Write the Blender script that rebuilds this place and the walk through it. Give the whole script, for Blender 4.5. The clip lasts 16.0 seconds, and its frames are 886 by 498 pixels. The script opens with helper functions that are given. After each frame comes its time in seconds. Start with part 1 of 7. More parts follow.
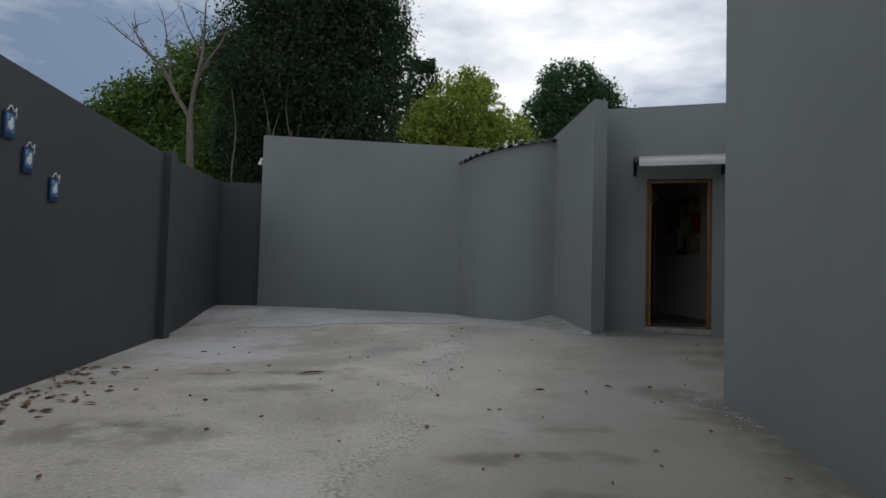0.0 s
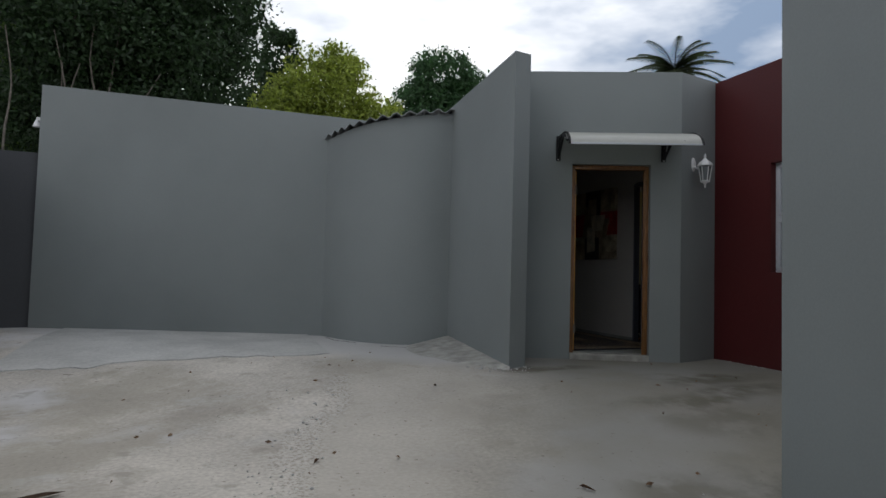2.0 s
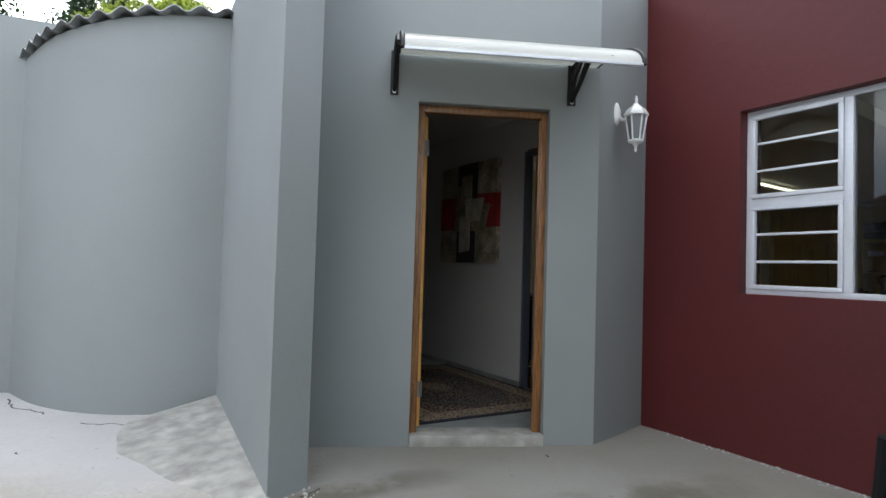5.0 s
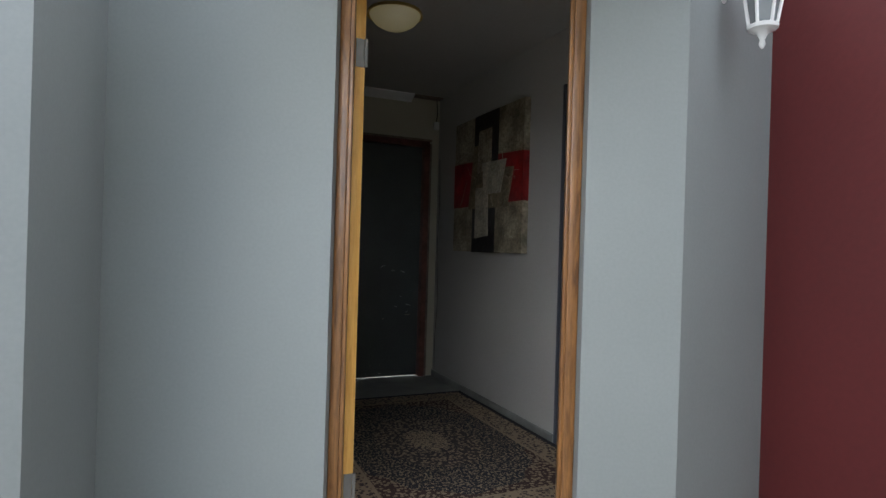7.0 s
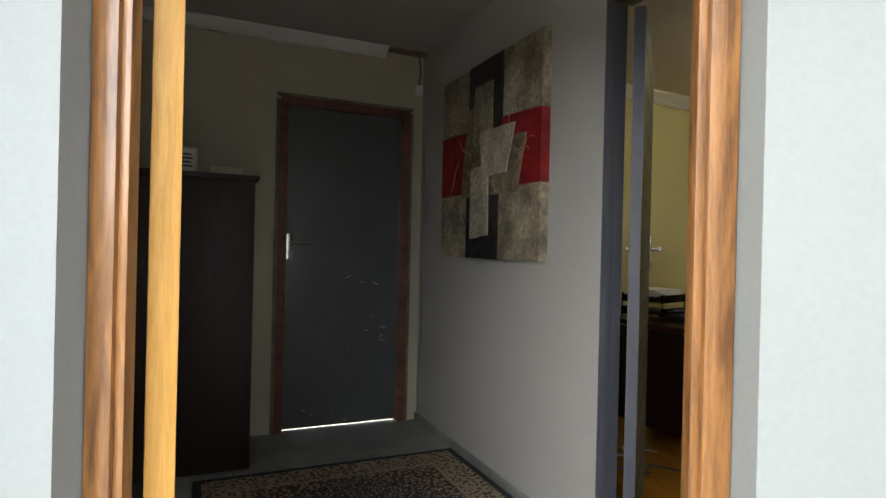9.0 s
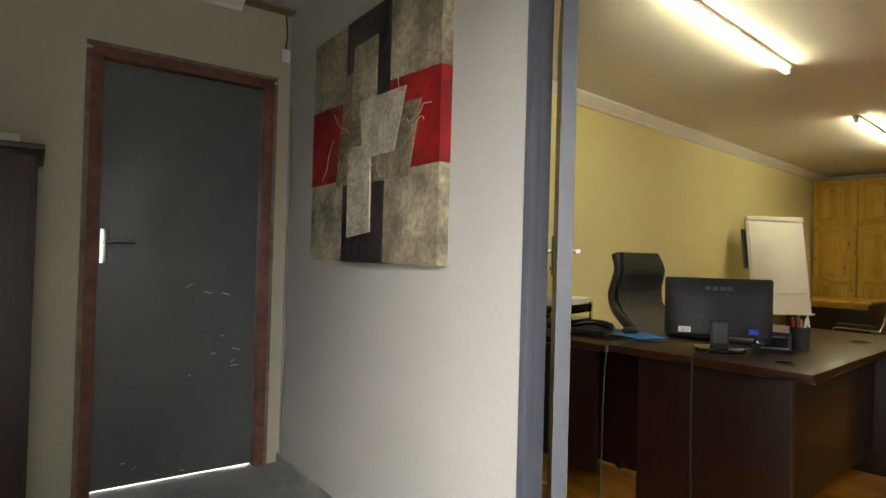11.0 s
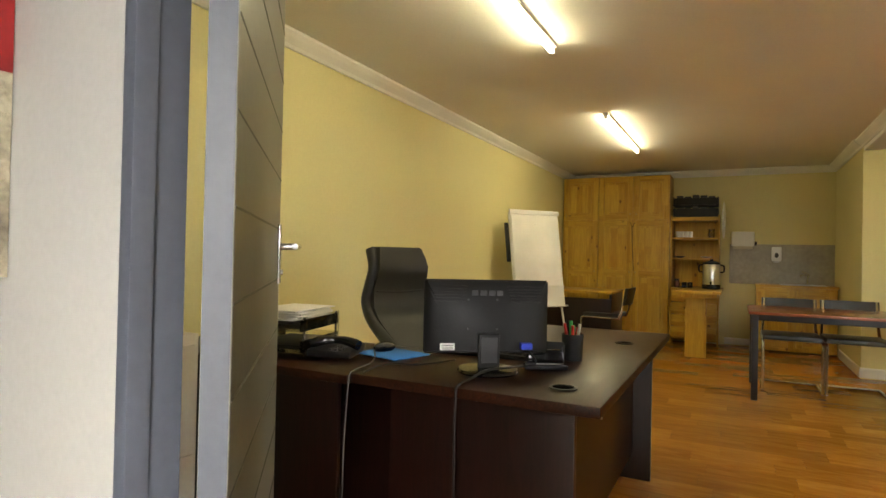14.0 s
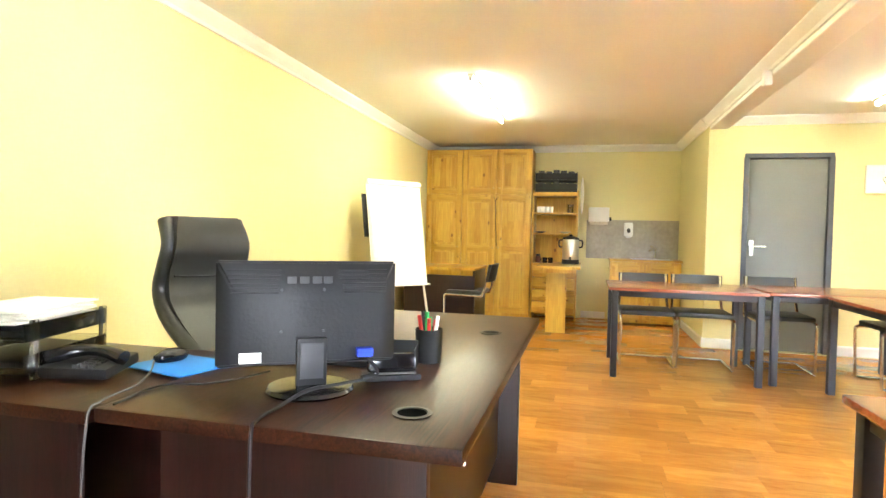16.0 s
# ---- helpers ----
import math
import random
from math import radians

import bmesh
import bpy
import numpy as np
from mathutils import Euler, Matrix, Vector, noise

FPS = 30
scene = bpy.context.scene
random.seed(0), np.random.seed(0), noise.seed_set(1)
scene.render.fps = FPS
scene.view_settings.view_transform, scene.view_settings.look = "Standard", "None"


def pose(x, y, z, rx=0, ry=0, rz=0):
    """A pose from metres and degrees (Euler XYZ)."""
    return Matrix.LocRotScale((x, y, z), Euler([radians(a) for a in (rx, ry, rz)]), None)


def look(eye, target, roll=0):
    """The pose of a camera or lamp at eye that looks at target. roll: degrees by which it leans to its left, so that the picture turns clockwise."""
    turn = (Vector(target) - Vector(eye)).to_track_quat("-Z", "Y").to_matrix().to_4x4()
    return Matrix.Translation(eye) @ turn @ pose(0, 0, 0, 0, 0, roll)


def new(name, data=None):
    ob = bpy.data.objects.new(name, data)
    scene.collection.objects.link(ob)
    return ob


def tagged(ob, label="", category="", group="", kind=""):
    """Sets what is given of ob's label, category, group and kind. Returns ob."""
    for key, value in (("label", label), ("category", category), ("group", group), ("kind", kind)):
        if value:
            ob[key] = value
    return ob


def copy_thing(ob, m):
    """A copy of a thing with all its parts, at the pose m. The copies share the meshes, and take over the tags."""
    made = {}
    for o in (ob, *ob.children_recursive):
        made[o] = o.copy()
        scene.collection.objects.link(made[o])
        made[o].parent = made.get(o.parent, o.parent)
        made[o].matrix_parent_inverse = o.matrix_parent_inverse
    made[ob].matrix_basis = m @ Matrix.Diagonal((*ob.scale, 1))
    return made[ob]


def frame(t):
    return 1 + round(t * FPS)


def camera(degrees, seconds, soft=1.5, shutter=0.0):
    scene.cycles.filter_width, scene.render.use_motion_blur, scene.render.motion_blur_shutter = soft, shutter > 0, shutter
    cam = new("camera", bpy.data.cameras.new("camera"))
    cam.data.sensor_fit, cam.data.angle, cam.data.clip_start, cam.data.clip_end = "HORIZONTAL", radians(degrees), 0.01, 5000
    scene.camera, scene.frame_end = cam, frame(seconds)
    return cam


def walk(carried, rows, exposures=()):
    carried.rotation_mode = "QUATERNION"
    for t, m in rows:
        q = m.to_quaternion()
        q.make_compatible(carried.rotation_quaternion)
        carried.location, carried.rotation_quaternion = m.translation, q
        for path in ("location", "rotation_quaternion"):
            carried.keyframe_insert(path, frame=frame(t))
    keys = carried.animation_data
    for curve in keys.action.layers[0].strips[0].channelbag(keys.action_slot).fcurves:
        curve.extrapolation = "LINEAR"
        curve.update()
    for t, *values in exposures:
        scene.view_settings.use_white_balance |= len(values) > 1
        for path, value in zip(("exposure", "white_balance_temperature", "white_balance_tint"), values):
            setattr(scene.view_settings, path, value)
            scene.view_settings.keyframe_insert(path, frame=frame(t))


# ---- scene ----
cam = camera(75.3, 16.0)
PATH = [
    (0, (-0.426, -0.42, 1.081), (-0.209, 1.567, 1.164), 1.6),
    (0.5, (-0.371, 0.136, 1.102), (-0.088, 2.114, 1.184), 1.6),
    (1, (-0.307, 0.702, 1.122), (0.099, 2.659, 1.209), 1.6),
    (1.5, (-0.244, 1.247, 1.164), (0.293, 3.172, 1.252), 1.6),
    (2, (-0.186, 1.822, 1.207), (0.496, 3.7, 1.299), 1.6),
    (2.5, (0.003, 2.319, 1.255), (0.827, 4.14, 1.34), 1.6),
    (3, (0.264, 2.778, 1.27), (1.191, 4.548, 1.363), 1.7),
    (3.5, (0.505, 3.138, 1.284), (1.504, 4.868, 1.379), 1.7),
    (4, (0.851, 3.479, 1.331), (1.884, 5.189, 1.424), 1.6),
    (6.5, (2.629, 4.93, 1.512), (3.476, 6.742, 1.521), 1.7),
    (7, (2.828, 5.314, 1.524), (3.627, 7.147, 1.521), 1.7),
    (7.5, (2.95, 5.689, 1.555), (3.739, 7.526, 1.556), 1.8),
    (8, (3.133, 5.947, 1.56), (3.89, 7.798, 1.548), 1.2),
    (10.5, (3.582, 6.856, 1.535), (4.628, 8.56, 1.558), 1.6),
    (11, (3.673, 6.932, 1.535), (4.836, 8.56, 1.561), 1.6),
    (11.5, (3.813, 7.047, 1.528), (5.074, 8.599, 1.559), 1.5),
    (12, (3.911, 7.133, 1.543), (5.266, 8.604, 1.571), 1.5),
    (12.5, (4.002, 7.192, 1.532), (5.446, 8.576, 1.552), 1.5),
    (13, (4.135, 7.25, 1.547), (5.658, 8.546, 1.57), 1.3),
    (13.5, (4.234, 7.293, 1.554), (5.838, 8.489, 1.576), 1.3),
    (14, (4.368, 7.334, 1.556), (6.05, 8.415, 1.577), 1.2),
    (14.5, (4.501, 7.398, 1.55), (6.246, 8.375, 1.571), 1.1),
    (15, (4.603, 7.439, 1.542), (6.418, 8.281, 1.553), 1.2),
    (15.5, (4.764, 7.48, 1.546), (6.623, 8.217, 1.527), 1.3),
    (16, (4.904, 7.502, 1.549), (6.789, 8.167, 1.495), 1.3),
]
EXPOSURES = [(0, -2.35, 6300, 10), (1.5, -2.15, 6300, 10), (2.5, -1.82, 6500, 10), (4, -1.0, 6300, 10), (6.5, 0.42, 6300, 10), (8, 0.75, 6400, 10), (10.5, 3.15, 7200, 10), (11, 3.1, 7200, 10), (12, 2.5, 7200, 10), (12.5, 2.2, 7200, 10), (13, 2.05, 7200, 10), (13.5, 2.25, 7200, 10), (14, 3.4, 7400, 10), (14.5, 4.1, 7500, 10), (15, 4.65, 6800, 10), (16, 5.3, 6100, 10)]
walk(cam, [(t, look(eye, target, roll)) for t, eye, target, roll in PATH], EXPOSURES)
CLOUD, TUBE = 36.0, 5.0

# ---- world, sun, exposure ----
world = bpy.data.worlds.new("world")
scene.world = world
world.use_nodes = True
wn, wl = world.node_tree.nodes, world.node_tree.links
wn.clear()
w_out = wn.new("ShaderNodeOutputWorld")
w_bg = wn.new("ShaderNodeBackground")
w_sky = wn.new("ShaderNodeTexSky")
w_sky.sky_type = "NISHITA"
w_sky.sun_disc = False
w_sky.sun_elevation, w_sky.sun_rotation = radians(48), radians(20)
w_sky.dust_density = 2.0
w_tc = wn.new("ShaderNodeTexCoord")
w_map = wn.new("ShaderNodeMapping")
w_map.inputs["Scale"].default_value = (1.0, 1.0, 2.6)
w_n = wn.new("ShaderNodeTexNoise")
w_n.inputs["Scale"].default_value, w_n.inputs["Detail"].default_value = 2.3, 7.0
w_n.inputs["Roughness"].default_value = 0.55
w_r = wn.new("ShaderNodeValToRGB")
w_r.color_ramp.elements[0].position, w_r.color_ramp.elements[1].position = 0.36, 0.62
w_r.color_ramp.elements[0].color = (0.24, 0.32, 0.45, 1)
w_r.color_ramp.elements[1].color = (1.15, 1.15, 1.15, 1)
w_mul = wn.new("ShaderNodeMix")
w_mul.data_type, w_mul.blend_type = "RGBA", "MIX"
w_mul.inputs[0].default_value = 0.88
w_sc = wn.new("ShaderNodeVectorMath")
w_sc.operation = "SCALE"
wl.new(w_tc.outputs["Generated"], w_map.inputs["Vector"])
wl.new(w_map.outputs["Vector"], w_n.inputs["Vector"])
# a darker cloud bank in the north-west, thinner bright cloud towards the sun
w_bank = wn.new("ShaderNodeVectorMath")
w_bank.operation = "DOT_PRODUCT"
w_bank.inputs[1].default_value = Vector((-0.6, 0.78, 0.2)).normalized()
w_low = wn.new("ShaderNodeMapRange")
w_low.interpolation_type = "SMOOTHSTEP"
w_low.inputs["From Min"].default_value, w_low.inputs["From Max"].default_value = 0.78, 0.98
w_low.inputs["To Max"].default_value = -0.13
w_high = wn.new("ShaderNodeMapRange")
w_high.interpolation_type = "SMOOTHSTEP"
w_high.inputs["From Min"].default_value, w_high.inputs["From Max"].default_value = 0.72, 0.92
w_high.inputs["To Max"].default_value = 0.04
w_sum, w_fac = wn.new("ShaderNodeMath"), wn.new("ShaderNodeMath")
wl.new(w_tc.outputs["Generated"], w_bank.inputs[0])
wl.new(w_bank.outputs["Value"], w_low.inputs["Value"])
wl.new(w_low.outputs["Result"], w_sum.inputs[0])
wl.new(w_high.outputs["Result"], w_sum.inputs[1])
wl.new(w_sum.outputs[0], w_fac.inputs[0])
wl.new(w_n.outputs["Fac"], w_fac.inputs[1])
wl.new(w_fac.outputs[0], w_r.inputs["Fac"])
w_dot = wn.new("ShaderNodeVectorMath")
w_dot.operation = "DOT_PRODUCT"
w_dot.inputs[1].default_value = Vector((6, 16, 20)).normalized()
w_glow = wn.new("ShaderNodeMapRange")
w_glow.interpolation_type = "SMOOTHSTEP"
w_glow.inputs["From Min"].default_value, w_glow.inputs["From Max"].default_value = 0.55, 0.93
w_glow.inputs["To Min"].default_value, w_glow.inputs["To Max"].default_value = 0.92 * CLOUD, 1.12 * CLOUD
wl.new(w_tc.outputs["Generated"], w_dot.inputs[0])
wl.new(w_dot.outputs["Value"], w_glow.inputs["Value"])
wl.new(w_dot.outputs["Value"], w_high.inputs["Value"])
wl.new(w_glow.outputs["Result"], w_sc.inputs["Scale"])
wl.new(w_r.outputs["Color"], w_sc.inputs[0])
wl.new(w_sky.outputs["Color"], w_mul.inputs[6])
wl.new(w_sc.outputs["Vector"], w_mul.inputs[7])
wl.new(w_mul.outputs[2], w_bg.inputs["Color"])
w_bg.inputs["Strength"].default_value = 0.13
wl.new(w_bg.outputs["Background"], w_out.inputs["Surface"])

sun = new("sun", bpy.data.lights.new("sun", "SUN"))
sun.data.energy, sun.data.angle, sun.data.color = 1.5, radians(25), (1.0, 0.96, 0.9)
sun.matrix_world = look((6, 16, 20), (0, 0, 0))

# ---- materials ----
def mat(name, color, rough=0.6, metal=0.0, grain=30.0, vary=0.12, stain=2.0, stain_amt=0.12, bump=0.15, bump_scale=None, spec=0.5, coat=0.0, island=0.0):
    m = bpy.data.materials.new(name)
    m.use_nodes = True
    n, l = m.node_tree.nodes, m.node_tree.links
    b = n["Principled BSDF"]
    b.inputs["Roughness"].default_value, b.inputs["Metallic"].default_value = rough, metal
    b.inputs["Specular IOR Level"].default_value = spec
    b.inputs["Coat Weight"].default_value = coat
    tc = n.new("ShaderNodeTexCoord")
    fine, big = n.new("ShaderNodeTexNoise"), n.new("ShaderNodeTexNoise")
    fine.inputs["Scale"].default_value, fine.inputs["Detail"].default_value = grain, 4
    big.inputs["Scale"].default_value, big.inputs["Detail"].default_value = stain, 6
    l.new(tc.outputs["Object"], fine.inputs["Vector"])
    l.new(tc.outputs["Object"], big.inputs["Vector"])
    def shade(src, amt):
        r = n.new("ShaderNodeMapRange")
        r.inputs["From Min"].default_value, r.inputs["From Max"].default_value = 0.3, 0.7
        r.inputs["To Min"].default_value, r.inputs["To Max"].default_value = 1 - amt, 1 + amt
        l.new(src, r.inputs["Value"])
        return r.outputs["Result"]
    mu = n.new("ShaderNodeMath")
    mu.operation = "MULTIPLY"
    l.new(shade(fine.outputs["Fac"], vary), mu.inputs[0])
    l.new(shade(big.outputs["Fac"], stain_amt), mu.inputs[1])
    val = mu.outputs[0]
    if island:
        oi = n.new("ShaderNodeObjectInfo")
        ge = n.new("ShaderNodeNewGeometry")
        ad = n.new("ShaderNodeMath")
        ad.operation = "ADD"
        l.new(oi.outputs["Random"], ad.inputs[0])
        l.new(ge.outputs["Random Per Island"], ad.inputs[1])
        fr = n.new("ShaderNodeMath")
        fr.operation = "FRACT"
        l.new(ad.outputs[0], fr.inputs[0])
        r = n.new("ShaderNodeMapRange")
        r.inputs["To Min"].default_value, r.inputs["To Max"].default_value = 1 - island, 1 + island
        l.new(fr.outputs[0], r.inputs["Value"])
        m2 = n.new("ShaderNodeMath")
        m2.operation = "MULTIPLY"
        l.new(val, m2.inputs[0])
        l.new(r.outputs["Result"], m2.inputs[1])
        val = m2.outputs[0]
    sc = n.new("ShaderNodeVectorMath")
    sc.operation = "SCALE"
    sc.inputs[0].default_value = color
    l.new(val, sc.inputs["Scale"])
    l.new(sc.outputs["Vector"], b.inputs["Base Color"])
    if bump:
        bp = n.new("ShaderNodeBump")
        bp.inputs["Strength"].default_value, bp.inputs["Distance"].default_value = bump, 0.01
        src = fine
        if bump_scale:
            src = n.new("ShaderNodeTexNoise")
            src.inputs["Scale"].default_value, src.inputs["Detail"].default_value = bump_scale, 5
            l.new(tc.outputs["Object"], src.inputs["Vector"])
        l.new(src.outputs["Fac"], bp.inputs["Height"])
        l.new(bp.outputs["Normal"], b.inputs["Normal"])
    return m


def wood(name, dark, light, rough=0.45, axis=(1, 1, 1), scale=6.0, coat=0.0, island=0.0, bump=0.1):
    m = bpy.data.materials.new(name)
    m.use_nodes = True
    n, l = m.node_tree.nodes, m.node_tree.links
    b = n["Principled BSDF"]
    b.inputs["Roughness"].default_value, b.inputs["Coat Weight"].default_value = rough, coat
    b.inputs["Coat Roughness"].default_value = 0.15
    tc, mp = n.new("ShaderNodeTexCoord"), n.new("ShaderNodeMapping")
    mp.inputs["Scale"].default_value = axis
    l.new(tc.outputs["Object"], mp.inputs["Vector"])
    no, fi = n.new("ShaderNodeTexNoise"), n.new("ShaderNodeTexNoise")
    no.inputs["Scale"].default_value, no.inputs["Detail"].default_value, no.inputs["Distortion"].default_value = scale, 5, 1.2
    fi.inputs["Scale"].default_value, fi.inputs["Detail"].default_value = scale * 9, 3
    add = n.new("ShaderNodeVectorMath")
    if island:
        oi = n.new("ShaderNodeObjectInfo")
        l.new(mp.outputs["Vector"], add.inputs[0])
        ms = n.new("ShaderNodeVectorMath")
        ms.operation = "SCALE"
        ms.inputs[0].default_value = (13.0, 7.0, 5.0)
        l.new(oi.outputs["Random"], ms.inputs["Scale"])
        l.new(ms.outputs["Vector"], add.inputs[1])
        vec = add.outputs["Vector"]
    else:
        vec = mp.outputs["Vector"]
    l.new(vec, no.inputs["Vector"])
    l.new(vec, fi.inputs["Vector"])
    mx = n.new("ShaderNodeMath")
    mx.operation = "MULTIPLY_ADD"
    mx.inputs[1].default_value = 0.35
    l.new(fi.outputs["Fac"], mx.inputs[0])
    l.new(no.outputs["Fac"], mx.inputs[2])
    r = n.new("ShaderNodeValToRGB")
    r.color_ramp.elements[0].position, r.color_ramp.elements[1].position = 0.45, 0.9
    r.color_ramp.elements[0].color, r.color_ramp.elements[1].color = (*dark, 1), (*light, 1)
    l.new(mx.outputs[0], r.inputs["Fac"])
    col = r.outputs["Color"]
    if island:
        ge = n.new("ShaderNodeNewGeometry")
        ad = n.new("ShaderNodeMath")
        ad.operation = "ADD"
        l.new(oi.outputs["Random"], ad.inputs[0])
        l.new(ge.outputs["Random Per Island"], ad.inputs[1])
        fr = n.new("ShaderNodeMath")
        fr.operation = "FRACT"
        l.new(ad.outputs[0], fr.inputs[0])
        rr = n.new("ShaderNodeMapRange")
        rr.inputs["To Min"].default_value, rr.inputs["To Max"].default_value = 1 - island, 1 + island
        l.new(fr.outputs[0], rr.inputs["Value"])
        sc = n.new("ShaderNodeVectorMath")
        sc.operation = "SCALE"
        l.new(col, sc.inputs[0])
        l.new(rr.outputs["Result"], sc.inputs["Scale"])
        col = sc.outputs["Vector"]
    l.new(col, b.inputs["Base Color"])
    bp = n.new("ShaderNodeBump")
    bp.inputs["Strength"].default_value, bp.inputs["Distance"].default_value = bump, 0.004
    l.new(fi.outputs["Fac"], bp.inputs["Height"])
    l.new(bp.outputs["Normal"], b.inputs["Normal"])
    return m


def pine(name, along):
    """Varnished glued pine: staves of slightly different tone, faint grain along one axis, small dark knots."""
    m = bpy.data.materials.new(name)
    m.use_nodes = True
    n, l = m.node_tree.nodes, m.node_tree.links
    b = n["Principled BSDF"]
    b.inputs["Roughness"].default_value, b.inputs["Coat Weight"].default_value = 0.42, 0.25
    tc, oi = n.new("ShaderNodeTexCoord"), n.new("ShaderNodeObjectInfo")
    shift = n.new("ShaderNodeVectorMath")
    shift.operation = "SCALE"
    shift.inputs[0].default_value = (3.1, 7.3, 5.7)
    l.new(oi.outputs["Random"], shift.inputs["Scale"])
    pos = n.new("ShaderNodeVectorMath")
    l.new(tc.outputs["Object"], pos.inputs[0])
    l.new(shift.outputs["Vector"], pos.inputs[1])
    def scaled(v):
        mp = n.new("ShaderNodeMapping")
        mp.inputs["Scale"].default_value = v
        l.new(pos.outputs["Vector"], mp.inputs["Vector"])
        return mp.outputs["Vector"]
    long_ = lambda a, c: [c if i == along else a for i in range(3)]
    grain, tone = n.new("ShaderNodeTexNoise"), n.new("ShaderNodeTexVoronoi")
    grain.inputs["Scale"].default_value, grain.inputs["Detail"].default_value = 5.0, 5
    grain.inputs["Distortion"].default_value = 0.8
    l.new(scaled(long_(9.0, 0.8)), grain.inputs["Vector"])
    tone.distance, tone.inputs["Randomness"].default_value = "CHEBYCHEV", 0.25
    tone.inputs["Scale"].default_value = 1.0
    l.new(scaled(long_(12.0, 1.7)), tone.inputs["Vector"])
    sep = n.new("ShaderNodeSeparateXYZ")
    l.new(tone.outputs["Color"], sep.inputs["Vector"])
    mixv = n.new("ShaderNodeMath")
    mixv.operation = "MULTIPLY_ADD"
    mixv.inputs[1].default_value = 0.42
    l.new(sep.outputs["X"], mixv.inputs[0])
    l.new(grain.outputs["Fac"], mixv.inputs[2])
    r = n.new("ShaderNodeValToRGB")
    r.color_ramp.elements[0].position, r.color_ramp.elements[1].position = 0.42, 1.0
    r.color_ramp.elements[0].color, r.color_ramp.elements[1].color = (0.47, 0.24, 0.022, 1), (0.66, 0.415, 0.055, 1)
    l.new(mixv.outputs[0], r.inputs["Fac"])
    kn = n.new("ShaderNodeTexVoronoi")
    kn.inputs["Scale"].default_value = 1.0
    l.new(scaled(long_(6.5, 4.2)), kn.inputs["Vector"])
    kr = n.new("ShaderNodeMapRange")
    kr.inputs["From Min"].default_value, kr.inputs["From Max"].default_value = 0.14, 0.07
    kr.inputs["To Max"].default_value = 0.8
    l.new(kn.outputs["Distance"], kr.inputs["Value"])
    mx = n.new("ShaderNodeMix")
    mx.data_type = "RGBA"
    l.new(kr.outputs["Result"], mx.inputs[0])
    l.new(r.outputs["Color"], mx.inputs[6])
    mx.inputs[7].default_value = (0.16, 0.06, 0.012, 1)
    l.new(mx.outputs[2], b.inputs["Base Color"])
    bp = n.new("ShaderNodeBump")
    bp.inputs["Strength"].default_value, bp.inputs["Distance"].default_value = 0.08, 0.004
    l.new(grain.outputs["Fac"], bp.inputs["Height"])
    l.new(bp.outputs["Normal"], b.inputs["Normal"])
    return m


M_GREY = mat("grey_wall_paint", (0.242, 0.261, 0.257), 0.75, grain=90, vary=0.03, stain=0.8, stain_amt=0.07, bump=0.12, bump_scale=14)
M_GREYD = mat("dark_grey_wall_paint", (0.060, 0.062, 0.067), 0.75, grain=45, vary=0.05, stain=0.9, stain_amt=0.08, bump=0.3, bump_scale=9)
M_RED = mat("red_wall_paint", (0.082, 0.0085, 0.009), 0.6, grain=40, vary=0.06, stain=1.1, stain_amt=0.09, bump=0.3, bump_scale=10)
M_CONC = None
M_YELLOW = mat("yellow_wall_paint", (0.72, 0.657, 0.345), 0.7, grain=60, vary=0.02, stain=0.8, stain_amt=0.03, bump=0.08, bump_scale=30)
M_HALLW = mat("hall_wall_paint", (0.43, 0.425, 0.405), 0.65, grain=60, vary=0.03, stain=0.9, stain_amt=0.05, bump=0.1, bump_scale=20)
M_HALLN = mat("beige_hall_paint", (0.46, 0.425, 0.325), 0.7, grain=60, vary=0.03, stain=0.9, stain_amt=0.06, bump=0.1, bump_scale=20)
M_CEIL = mat("ceiling_paint", (0.80, 0.80, 0.78), 0.8, grain=60, vary=0.02, stain=0.5, stain_amt=0.05, bump=0.05)
M_WHITE = mat("white_paint", (0.78, 0.78, 0.77), 0.4, grain=60, vary=0.02, stain=2, stain_amt=0.04, bump=0.03)
M_PLASTIC_W = mat("white_plastic", (0.75, 0.76, 0.8), 0.35, grain=80, vary=0.02, stain=3, stain_amt=0.05, bump=0.03)
M_BLACK = mat("black_plastic", (0.011, 0.011, 0.012), 0.5, grain=120, vary=0.1, stain=5, stain_amt=0.1, bump=0.08, spec=0.3)
M_BLACKG = mat("black_gloss_plastic", (0.01, 0.01, 0.012), 0.15, grain=120, vary=0.05, stain=5, stain_amt=0.1, bump=0.0)
M_LEATHER = mat("black_leather", (0.016, 0.0155, 0.014), 0.4, grain=140, vary=0.15, stain=6, stain_amt=0.15, bump=0.12, bump_scale=320)
M_CHROME = mat("chrome", (0.66, 0.67, 0.69), 0.2, 1.0, grain=40, vary=0.03, bump=0.0)
M_STEEL = mat("brushed_steel", (0.6, 0.6, 0.6), 0.3, 1.0, grain=60, vary=0.05, bump=0.02)
M_ALU = mat("aluminium_frame", (0.66, 0.68, 0.72), 0.45, 0.2, grain=60, vary=0.03, stain=3, stain_amt=0.06, bump=0.03)
M_DOORGREY = mat("grey_door_paint", (0.10, 0.11, 0.11), 0.4, grain=60, vary=0.06, stain=3, stain_amt=0.12, bump=0.1, bump_scale=25)
M_LEAFDOOR = mat("panelled_door_paint", (0.18, 0.177, 0.145), 0.45, grain=60, vary=0.04, stain=3, stain_amt=0.07, bump=0.06)
